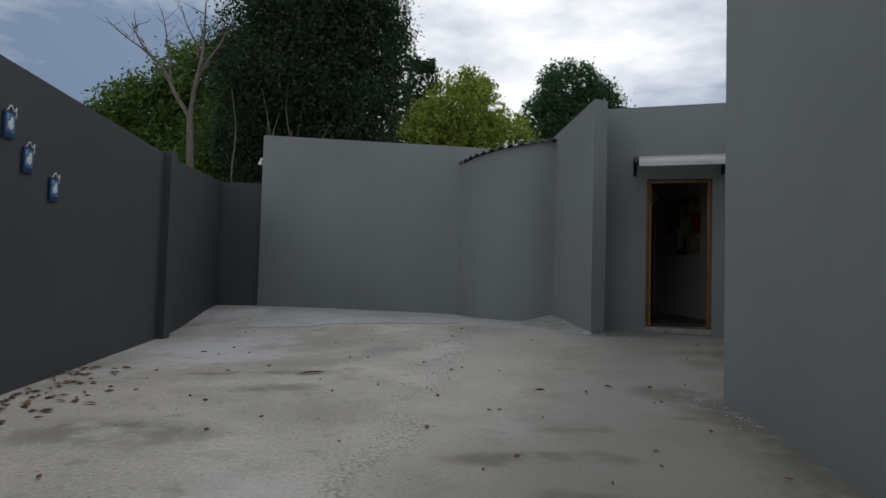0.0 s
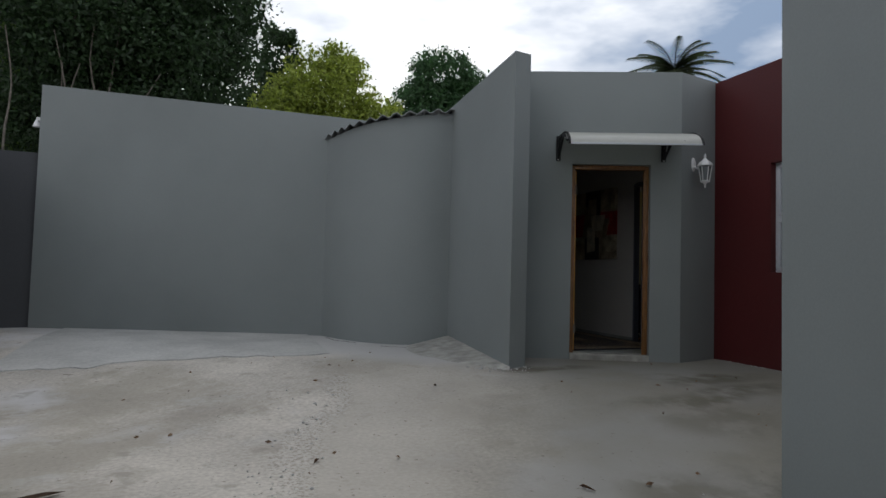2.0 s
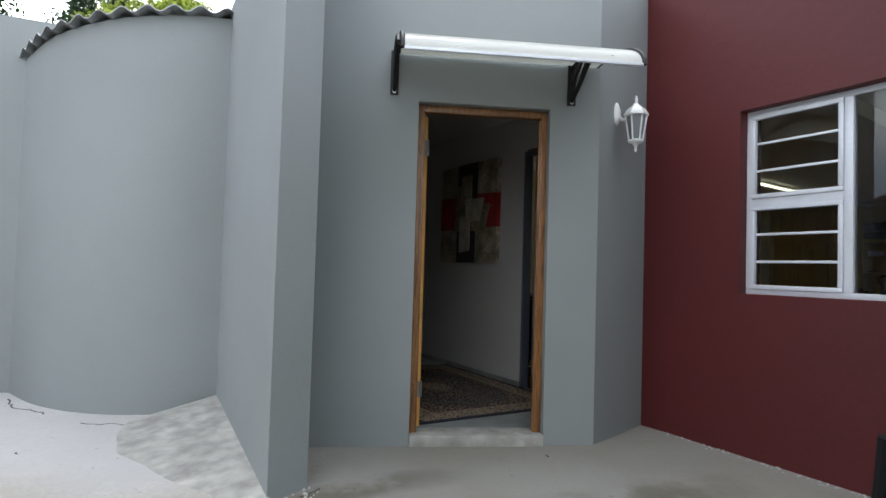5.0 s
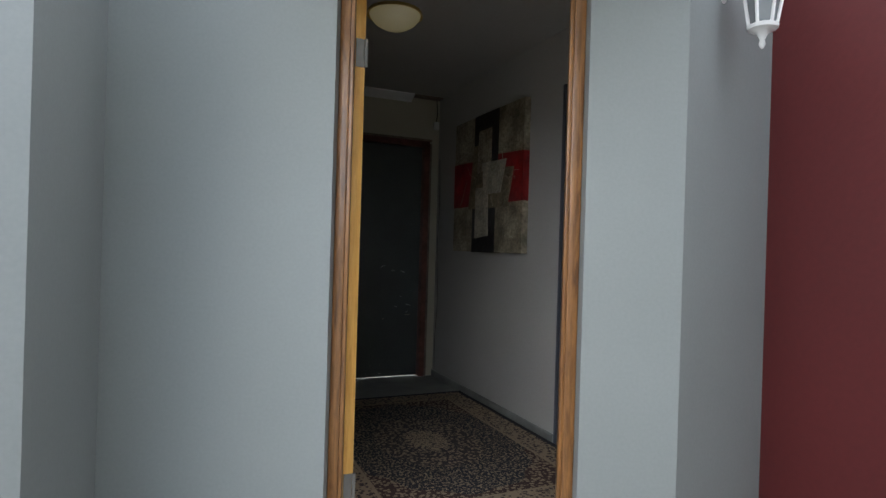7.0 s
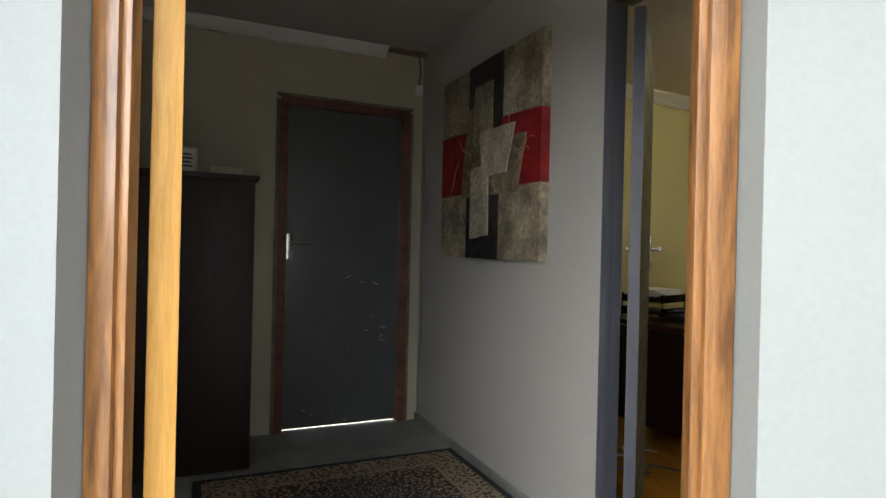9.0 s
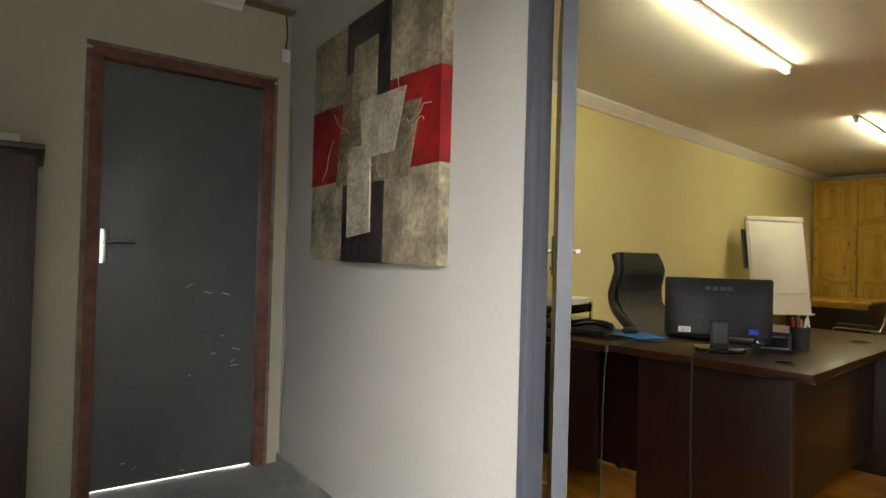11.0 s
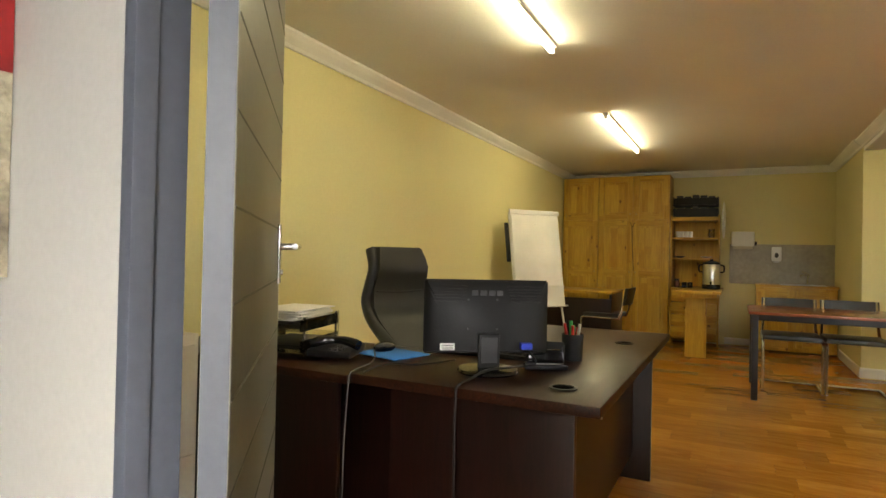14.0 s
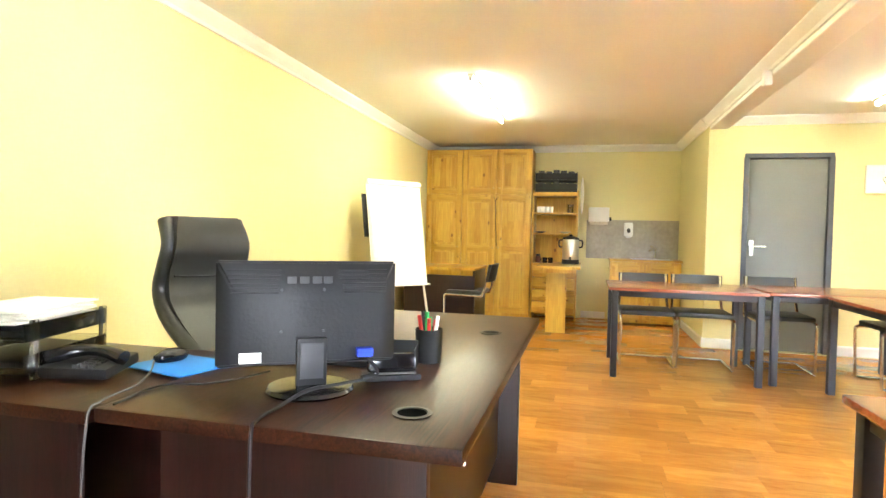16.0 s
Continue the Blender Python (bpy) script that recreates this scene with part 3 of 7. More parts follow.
def finish(name, bm, material, smooth=False, bevel=0.0):
    if bevel:
        bmesh.ops.bevel(bm, geom=[e for e in bm.edges if len(e.link_faces) == 2 and e.calc_face_angle(0) > 0.5], offset=bevel, segments=2, affect="EDGES")
    bmesh.ops.recalc_face_normals(bm, faces=bm.faces)
    me = bpy.data.meshes.new(name)
    bm.to_mesh(me)
    bm.free()
    me.materials.append(material)
    if smooth:
        for p in me.polygons:
            p.use_smooth = True
        me.set_sharp_from_angle(angle=radians(40))
    return me


def part(name, bm, material, parent, label="", smooth=True, m=None):
    ob = new(name, finish(name, bm, material, smooth))
    ob.parent = parent
    if m is not None:
        ob.matrix_basis = m
    if label:
        tagged(ob, label)
    return ob


def thing(name, label, category, m, group=""):
    ob = new(name)
    ob.empty_display_size = 0.1
    ob.matrix_basis = m
    return tagged(ob, label, category, group)


def solid(name, bm, material, label, category="", kind="", m=None, smooth=False, bevel=0.0):
    ob = new(name, finish(name, bm, material, smooth, bevel))
    if m is not None:
        ob.matrix_basis = m
    return tagged(ob, label, category, kind=kind)


def wall_run(pts, tops, thick, side, z0=-0.3):
    """A wall along plan points with its seen face on them, thickness to one side (+1: left of the line)."""
    bm = bmesh.new()
    p = [Vector((x, y)) for x, y in pts]
    back = []
    for i in range(len(p)):
        a = (p[i] - p[i - 1]).normalized() if i else (p[1] - p[0]).normalized()
        b = (p[i + 1] - p[i]).normalized() if i + 1 < len(p) else a
        d = (a + b).normalized()
        nrm = Vector((-d.y, d.x)) * side / max(0.4, d.dot(a))
        back.append(p[i] + nrm * thick)
    k = len(p)
    f0 = [bm.verts.new((q.x, q.y, z0)) for q in p]
    f1 = [bm.verts.new((q.x, q.y, t)) for q, t in zip(p, tops)]
    b0 = [bm.verts.new((q.x, q.y, z0)) for q in back]
    b1 = [bm.verts.new((q.x, q.y, t)) for q, t in zip(back, tops)]
    for i in range(k - 1):
        bm.faces.new((f0[i], f0[i + 1], f1[i + 1], f1[i]))
        bm.faces.new((b0[i], b1[i], b1[i + 1], b0[i + 1]))
        bm.faces.new((f1[i], f1[i + 1], b1[i + 1], b1[i]))
        bm.faces.new((f0[i], b0[i], b0[i + 1], f0[i + 1]))
    bm.faces.new((f0[0], f1[0], b1[0], b0[0]))
    bm.faces.new((f0[-1], b0[-1], b1[-1], f1[-1]))
    return bm


def wall_open(length, height, thick, holes, z0=0.0):
    """A wall in its own x (along), y (into the wall), z, with rectangular holes (x0, x1, z0, z1)."""
    bm = bmesh.new()
    xs = sorted({0.0, length, *[h[0] for h in holes], *[h[1] for h in holes]})
    zs = sorted({z0, height, *[h[2] for h in holes], *[h[3] for h in holes]})
    gone = lambda i, j: not (0 <= i < len(xs) - 1 and 0 <= j < len(zs) - 1) or any(h[0] <= xs[i] and xs[i + 1] <= h[1] and h[2] <= zs[j] and zs[j + 1] <= h[3] for h in holes)
    V = {}
    def v(x, y, z):
        if (x, y, z) not in V:
            V[(x, y, z)] = bm.verts.new((x, y, z))
        return V[(x, y, z)]
    for i in range(len(xs) - 1):
        for j in range(len(zs) - 1):
            if gone(i, j):
                continue
            a, b, c, d = xs[i], xs[i + 1], zs[j], zs[j + 1]
            bm.faces.new((v(a, 0, c), v(b, 0, c), v(b, 0, d), v(a, 0, d)))
            bm.faces.new((v(a, thick, c), v(a, thick, d), v(b, thick, d), v(b, thick, c)))
            if gone(i - 1, j): bm.faces.new((v(a, 0, c), v(a, 0, d), v(a, thick, d), v(a, thick, c)))
            if gone(i + 1, j): bm.faces.new((v(b, 0, c), v(b, thick, c), v(b, thick, d), v(b, 0, d)))
            if gone(i, j - 1): bm.faces.new((v(a, 0, c), v(a, thick, c), v(b, thick, c), v(b, 0, c)))
            if gone(i, j + 1): bm.faces.new((v(a, 0, d), v(b, 0, d), v(b, thick, d), v(a, thick, d)))
    return bm


FLOOR, CEIL = 0.41, 2.82
OFF = pose(4.93, 8.0, 0, 0, 0, 5.5)


def office(u, v, z=FLOOR, rz=0.0):
    return OFF @ pose(u, v, z, 0, 0, rz)


def oxy(u, v):
    p = OFF @ Vector((u, v, 0))
    return (p.x, p.y)


def zg(x, y):
    """The yard's height: near level, then a slow rise to the doors."""
    t = min(1, max(0, (y + 0.75 * x - 5.2) / 3.2))
    return 0.13 + 0.215 * t * t * (3 - 2 * t)


# ---- the yard: ground and walls ----
def build_ground():
    near_x, near_y = np.arange(-4.5, 6.01, 0.125), np.arange(-3.0, 12.51, 0.125)
    xs = np.concatenate([[-900, -300, -90, -30, -12, -7], near_x, [8, 14, 32, 90, 300, 900]])
    ys = np.concatenate([[-900, -300, -90, -30, -12, -6], near_y, [14, 18, 32, 90, 300, 900]])
    verts = []
    for y in ys:
        for x in xs:
            wob = 0.006 * noise.noise(Vector((x * 0.9, y * 0.9, 3.0))) + 0.003 * noise.noise(Vector((x * 3.1, y * 3.1, 9.0)))
            verts.append((x, y, zg(x, y) + (wob if abs(x) < 7 and -4 < y < 13 else 0)))
    w = len(xs)
    faces = [(j * w + i, j * w + i + 1, (j + 1) * w + i + 1, (j + 1) * w + i) for j in range(len(ys) - 1) for i in range(w - 1)]
    me = bpy.data.meshes.new("ground")
    me.from_pydata(verts, [], faces)
    me.materials.append(M_CONC)
    for p in me.polygons:
        p.use_smooth = True
    tagged(new("ground", me), "worn pale concrete yard with damp stains", "ground", kind="structure")


build_ground()


def cement_patch():
    """Paler, newer cement strip in front of the outbuilding, a thin slab with a broken edge."""
    bm = bmesh.new()
    rows, n = [], 56
    for i in range(n + 1):
        x = -2.3 + 3.1 * i / n
        far = 11.0 - (x + 2.765) * 0.349 + 0.1
        near = 7.95 - 0.1 * x + 0.22 * noise.noise(Vector((x * 1.6, 2.0, 0))) + 0.08 * noise.noise(Vector((x * 6.0, 5.0, 0)))
        ys = [near + (far - near) * k / 10 for k in range(11)]
        rows.append([bm.verts.new((x, y, zg(x, y) + 0.012)) for y in ys])
    for a, b in zip(rows, rows[1:]):
        for k in range(10):
            bm.faces.new((a[k], b[k], b[k + 1], a[k + 1]))
    for a, b in zip(rows, rows[1:]):
        p, q = [bm.verts.new(v.co - Vector((0, 0.012, 0.04))) for v in (a[0], b[0])]
        bm.faces.new((p, q, b[0], a[0]))
    solid("cement_patch", bm, M_PATCHC, "paler newer cement strip with a broken edge", "pavement", "structure")


M_PATCHC = mat("pale_cement", (0.43, 0.425, 0.405), 0.85, grain=30, vary=0.1, stain=1.6, stain_amt=0.16, bump=0.4, bump_scale=22)
cement_patch()

# boundary wall and its end
solid("wall_boundary", wall_run([(-2.75, -6.0), (-3.02, 3.4), (-3.25, 7.35)], [2.42, 2.48, 2.53], 0.2, 1), M_GREYD, "dark grey painted boundary wall", "wall", "structure", bevel=0.02)
solid("wall_boundary_far", wall_run([(-3.27, 7.55), (-3.5, 11.02), (-2.78, 11.12)], [2.53, 2.72, 2.74], 0.2, 1), M_GREYD, "dark grey painted boundary wall", "wall", "structure", bevel=0.02)
bm = bmesh.new()
slab(bm, [(-3.16, 7.34), (-3.16, 7.56), (-3.46, 7.56), (-3.46, 7.34)], -0.2, 2.56)
solid("wall_pilaster", bm, M_GREYD, "dark grey pilaster of the boundary wall", "wall", "structure", bevel=0.015)

# grey outbuilding front, bulging side wall, buttress
solid("wall_outbuilding", wall_run([(-2.9, 16.0), (-2.765, 11.06), (0.98, 9.75), (2.2, 9.3)], [3.68, 3.68, 3.36, 3.24], 0.22, 1), M_GREY, "smooth grey plastered outbuilding wall", "wall", "structure", bevel=0.02)
bulge = [(p.x, p.y) for p in smooth_path([(0.95, 9.80, 0), (1.2, 9.2, 0), (1.55, 8.78, 0), (1.95, 8.58, 0), (2.4, 8.52, 0)], 5)]
solid("wall_bulge", wall_run(bulge, [3.03 + 0.225 * i / (len(bulge) - 1) for i in range(len(bulge))], 0.2, 1), M_GREY, "curved grey plastered wall below a corrugated roof edge", "wall", "structure", smooth=True)
bm = bmesh.new()
slab(bm, [(2.29, 6.73), (2.50, 6.81), (2.555, 7.52), (2.60, 8.75), (2.34, 8.75)], -0.2, [3.40, 3.42, 3.45, 3.36, 3.34])
solid("wall_buttress", bm, M_GREY, "grey plastered buttress wall beside the door", "wall", "structure", bevel=0.025)

# door wall: from the buttress to the bend, with the door opening
DA, DB = Vector((2.55, 7.50)), Vector((4.314, 6.737))
DW = (DB - DA).length
DANG = math.degrees(math.atan2(DB.y - DA.y, DB.x - DA.x))
DWM = pose(DA.x, DA.y, 0, 0, 0, DANG)
dl = (Vector((3.24, 7.19)) - DA).dot((DB - DA).normalized())
dr = (Vector((4.003, 6.842)) - DA).dot((DB - DA).normalized())
solid("wall_door", wall_open(DW, 3.49, 0.16, [(dl, dr, -0.2, 2.465)], -0.2), M_GREY, "grey plastered wall round the open entrance door", "wall", "structure", m=DWM)
solid("wall_lamp", wall_run([(4.312, 6.739), (5.03, 6.965)], [3.49, 3.55], 0.18, 1, -0.2), M_GREY, "grey plastered wall corner that carries the lantern", "wall", "structure")

# red wall with the window
W0, W1, WZ0, WZ1 = 0.745, 2.72, 1.33, 2.47
REDM = pose(5.0, 6.965, 0, 0, 0, -90)
solid("wall_red", wall_open(3.1, 3.53, 0.22, [(W0, W1, WZ0, WZ1)], -0.2), M_RED, "dark red painted wall with a wide window", "wall", "structure", m=REDM)

# near building on the other side
solid("wall_near", wall_run([(5.0, 3.86), (2.29, 3.86), (1.72, 1.6), (1.5, -6.0)], [3.9, 3.9, 3.9, 3.9], 0.25, 1), M_GREY, "smooth grey plastered house wall with a corner", "wall", "structure", bevel=0.02)
solid("wall_behind", wall_run([(1.6, -6.0), (-2.9, -6.0)], [2.5, 2.5], 0.2, 1), M_GREY, "grey yard wall", "wall", "structure")


def entrance_door():
    """Wooden frame in the opening and the leaf swung inwards."""
    w, h = dr - dl, 2.465
    t = thing("door_1", "open wooden entrance door in a varnished brown frame", "door", DWM @ pose(dl, 0, 0))
    tagged(t, kind="structure")
    for name, c, s in (("door_jamb", (0.019, 0.085, (h + FLOOR) / 2 - 0.02), (0.036, 0.06, h - FLOOR + 0.03)), ("door_jamb", (w - 0.021, 0.085, (h + FLOOR) / 2 - 0.02), (0.04, 0.06, h - FLOOR + 0.03)), ("door_head", (w / 2, 0.085, h - 0.025), (w - 0.08, 0.06, 0.046))):
        bm = bmesh.new()
        box(bm, *c, *s, 0.006)
        part(name, bm, M_OUTFRAME, t)
    for x in (0.043, w - 0.047):
        bm = bmesh.new()
        box(bm, x, 0.075, (h + FLOOR) / 2 - 0.03, 0.014, 0.025, h - FLOOR - 0.06, 0.004)
        part("door_stop", bm, M_OUTFRAME, t)
    bm = bmesh.new()
    box(bm, w / 2, 0.08, FLOOR - 0.035, w, 0.2, 0.075, 0.01)
    part("threshold", bm, M_TERRAP, t, "worn cement threshold")
    lb = bmesh.new()
    box(lb, 0.36, 0.0, FLOOR + 1.01, 0.72, 0.042, 1.99, 0.004)
    leaf = part("door_leaf", lb, M_OUTLEAF, t, "varnished door leaf with a pale edge", m=pose(0.056, 0.15, 0, 0, 0, 116))
    for z in (FLOOR + 0.25, FLOOR + 1.8):
        bm = bmesh.new()
        box(bm, -0.001, 0.0, z, 0.004, 0.03, 0.1)
        cyl(bm, (-0.004, -0.022, z - 0.05), (-0.004, -0.022, z + 0.05), 0.007, seg=8)
        part("hinge", bm, M_HINGE, leaf, "steel butt hinge")
    return t


entrance_door()


def window():
    w, h = W1 - W0, WZ1 - WZ0
    t = thing("window_1", "grey aluminium window with barred side sashes", "window", REDM @ pose(W0, 0.07, WZ0))
    tagged(t, kind="structure")
    F = 0.034
    def bar(name, x0, x1, z0, z1, d=0.05, y=0.0, par=t):
        bm = bmesh.new()
        box(bm, (x0 + x1) / 2, y + d / 2, (z0 + z1) / 2, x1 - x0, d, z1 - z0, 0.006)
        return part(name, bm, M_ALU, par)
    bar("window_frame", 0, w, h - F, h)
    bar("window_frame", 0, w, 0, F)
    bar("window_frame", 0, F, F, h - F)
    bar("window_frame", w - F, w, F, h - F)
    mx = 0.555
    bar("mullion", mx, mx + 0.045, F, h - F)
    bar("transom", F, mx, h * 0.475, h * 0.475 + 0.05)
    for z0, z1 in ((F, h * 0.475), (h * 0.475 + 0.05, h - F)):
        for a, b, c, d in ((F, mx, z0, z0 + 0.026), (F, mx, z1 - 0.026, z1), (F, F + 0.026, z0 + 0.026, z1 - 0.026), (mx - 0.026, mx, z0 + 0.026, z1 - 0.026)):
            bar("sash", a, b, c, d, 0.03, -0.012)
        for k in (0.33, 0.66):
            bar("burglar_bar", F + 0.026, mx - 0.026, z0 + (z1 - z0) * k - 0.008, z0 + (z1 - z0) * k + 0.008, 0.012, 0.006)
        bm = bmesh.new()
        box(bm, (F + mx) / 2, 0.022, (z0 + z1) / 2, mx - F - 0.04, 0.004, z1 - z0 - 0.04)
        part("pane", bm, M_GLASS, t, "clear glass pane").visible_shadow = False
    bm = bmesh.new()
    box(bm, (mx + 0.045 + w - F) / 2, 0.022, h / 2, w - F - mx - 0.045, 0.004, h - 2 * F)
    part("pane", bm, M_GLASS, t, "clear glass pane").visible_shadow = False
    bm = bmesh.new()
    box(bm, w / 2, -0.033, -0.004, w - 0.002, 0.062, 0.012, 0.003)
    part("window_sill", bm, M_RED, t)


window()

# ---- hall and office shell ----
HW = 4.78
# hall wall with the doorway to the office, then its continuation
DOOR0, DOOR1 = 8.082, 7.17
solid("wall_hall_east", wall_open(10.1 - 6.98, CEIL + 0.1, 0.072, [(10.1 - DOOR0, 10.1 - DOOR1, FLOOR, FLOOR + 2.08)], 0.2), M_HALLW, "off-white painted hall wall with a doorway", "wall", "structure", m=pose(HW, 10.1, 0, 0, 0, -90) @ pose(0, 0, 0))
solid("wall_hall_north", wall_open(2.2, CEIL + 0.1, 0.14, [(1.065, 1.89, FLOOR - 0.01, FLOOR + 2.03)], 0.2), M_HALLN, "pale hall wall round the grey back door", "wall", "structure", m=pose(2.8, 9.95, 0))
bm = bmesh.new()
slab(bm, [(2.72, 7.62), (2.86, 7.58), (2.86, 9.95), (2.72, 9.95)], 0.2, CEIL + 0.1)
solid("wall_hall_west", bm, M_HALLW, "pale hall wall", "wall", "structure")
bm = bmesh.new()
slab(bm, [(2.78, 7.62), (3.3, 7.34), (4.4, 6.96), (4.78, 7.06), (4.78, 9.95), (2.78, 9.95)], CEIL, CEIL + 0.12)
solid("ceiling_hall", bm, M_HALLW, "plain white hall ceiling", "ceiling", "structure")
bm = bmesh.new()
slab(bm, [(2.78, 7.60), (3.27, 7.33), (4.38, 6.95), (4.85, 7.06), (4.85, 8.1), (4.78, 8.1), (4.78, 10.0), (2.78, 10.0)], FLOOR - 0.06, FLOOR)
solid("floor_hall", bm, M_HFLOOR, "smooth grey screed hall floor", "floor", "structure")

# office walls, in the office's own axes
U1, V1, NIBU, NIBV, VS = 8.27, 1.73, 6.47, -1.72, -4.75
bm = bmesh.new()
slab(bm, [(0.085, V1), (U1 + 0.2, V1), (U1 + 0.2, V1 + 0.2), (0.105, V1 + 0.2)], 0.2, CEIL + 0.1)
solid("wall_office_north", bm, M_YELLOW, "pale yellow painted office wall", "wall", "structure", m=OFF)
bm = bmesh.new()
slab(bm, [(U1, NIBV), (U1 + 0.2, NIBV), (U1 + 0.2, V1), (U1, V1)], 0.2, CEIL + 0.1)
solid("wall_office_east", bm, M_YELLOW, "pale yellow painted kitchenette wall", "wall", "structure", m=OFF)
bm = bmesh.new()
slab(bm, [(NIBU, NIBV), (NIBU, NIBV - 0.14), (U1 + 0.2, NIBV - 0.14), (U1 + 0.2, NIBV)], 0.2, CEIL + 0.1)
solid("wall_nib", bm, M_YELLOW, "pale yellow wall beside the kitchenette", "wall", "structure", m=OFF)
GD0, GD1 = 0.21, 1.03
solid("wall_grey_door", wall_open(-0.14 + NIBV - VS, CEIL + 0.1, 0.14, [(GD0, GD1, FLOOR - 0.01, FLOOR + 2.03)], 0.2), M_YELLOW, "pale yellow wall with a grey door", "wall", "structure", m=OFF @ pose(NIBU, NIBV - 0.14, 0, 0, 0, -90))
bm = bmesh.new()
slab(bm, [(0.1, VS - 0.2), (NIBU + 0.14, VS - 0.2), (NIBU + 0.14, VS), (0.1, VS)], 0.2, CEIL + 0.1)
solid("wall_office_south", bm, M_YELLOW, "pale yellow office wall", "wall", "structure", m=OFF)
# unseen wall, added so no daylight leaks in under the grey door
bm = bmesh.new()
slab(bm, [(NIBU + 0.14, VS - 0.2), (U1 + 0.2, VS - 0.2), (U1 + 0.2, NIBV - 0.14), (U1, NIBV - 0.14), (U1, VS), (NIBU + 0.14, VS)], 0.2, CEIL + 0.1)
solid("wall_beyond_door", bm, M_YELLOW, "plain unseen wall added to stop daylight under the grey door", "wall", "structure", m=OFF)
bm = bmesh.new()
slab(bm, [(4.845, 9.9), (4.845, 7.12), (5.1, 7.12), (5.1, 3.9), oxy(0.1, VS - 0.1), oxy(U1 + 0.1, VS - 0.1), oxy(U1 + 0.1, V1 + 0.1)], CEIL, CEIL + 0.12)
solid("ceiling_office", bm, M_CEIL, "cream painted office ceiling", "ceiling", "structure")
bm = bmesh.new()
slab(bm, [(4.85, 9.9), (4.85, 7.06), (5.1, 6.97), (5.1, 3.9), oxy(0.1, VS - 0.1), oxy(U1 + 0.1, VS - 0.1), oxy(U1 + 0.1, V1 + 0.1)], FLOOR - 0.08, FLOOR - 0.012)
solid("floor_office", bm, M_PLANK, "orange laminate board floor", "floor", "structure")
bm = bmesh.new()
box(bm, NIBU / 2 + 0.2, NIBV - 0.09, CEIL - 0.06, NIBU - 0.41, 0.18, 0.12, 0.01)
solid("ceiling_beam", bm, M_CEIL, "cream painted ceiling beam", "beam", "structure", m=OFF)

# cornices and skirtings
def strip(name, label, a, b, z, h, d, material, m=OFF, flip=1, chamfer=True):
    a, b = Vector(a), Vector(b)
    e = (b - a).normalized()
    nrm = Vector((-e.y, e.x)) * flip * d
    bm = bmesh.new()
    if chamfer:
        prof = [(0, h), (1, h), (1, h * 0.82), (0.72, h * 0.55), (0.3, h * 0.22), (0.2, 0.0), (0, 0)]
    else:
        prof = [(0, 0), (1, 0), (1, h * 0.85), (0.6, h), (0, h)]
    ends = [[bm.verts.new((q.x + nrm.x * k, q.y + nrm.y * k, z + dz)) for k, dz in prof] for q in (a, b)]
    for i in range(len(prof)):
        j = (i + 1) % len(prof)
        bm.faces.new((ends[0][i], ends[0][j], ends[1][j], ends[1][i]))
    bm.faces.new(ends[0])
    bm.faces.new(ends[1][::-1])
    solid(name, bm, material, label, "trim", "structure", m=m)


CH = 0.085
strip("cornice_1", "white moulded ceiling cornice", (0.1, V1), (U1, V1), CEIL - CH, CH, 0.085, M_WHITE, flip=-1)
strip("cornice_2", "white moulded ceiling cornice", (U1, V1 - 0.086), (U1, NIBV + 0.001), CEIL - CH, CH, 0.085, M_WHITE, flip=-1)
strip("cornice_3", "white moulded ceiling cornice", (U1 - 0.086, NIBV), (NIBU, NIBV), CEIL - CH, CH, 0.085, M_WHITE, flip=-1)
strip("cornice_4", "white moulded ceiling cornice", (NIBU, NIBV - 0.19), (NIBU, VS), CEIL - CH, CH, 0.085, M_WHITE, flip=-1)
strip("cornice_5", "white moulded beam cornice", (NIBU - 0.002, NIBV), (0.42, NIBV), CEIL - CH, CH - 0.003, 0.07, M_WHITE, flip=-1)
strip("baseboard_1", "white skirting board", (U1, -0.45), (U1, -0.78), FLOOR, 0.09, 0.016, M_WHITE, flip=-1, chamfer=False)
strip("baseboard_2", "white skirting board", (U1 - 0.45, NIBV), (NIBU - 0.016, NIBV), FLOOR, 0.1, 0.016, M_WHITE, flip=-1, chamfer=False)
strip("baseboard_3", "white skirting board", (NIBU, NIBV), (NIBU, NIBV - 0.14 - GD0 + 0.06), FLOOR, 0.1, 0.016, M_WHITE, flip=-1, chamfer=False)
strip("baseboard_4", "white skirting board", (NIBU, NIBV - 0.2 - GD1), (NIBU, VS), FLOOR, 0.1, 0.016, M_WHITE, flip=-1, chamfer=False)

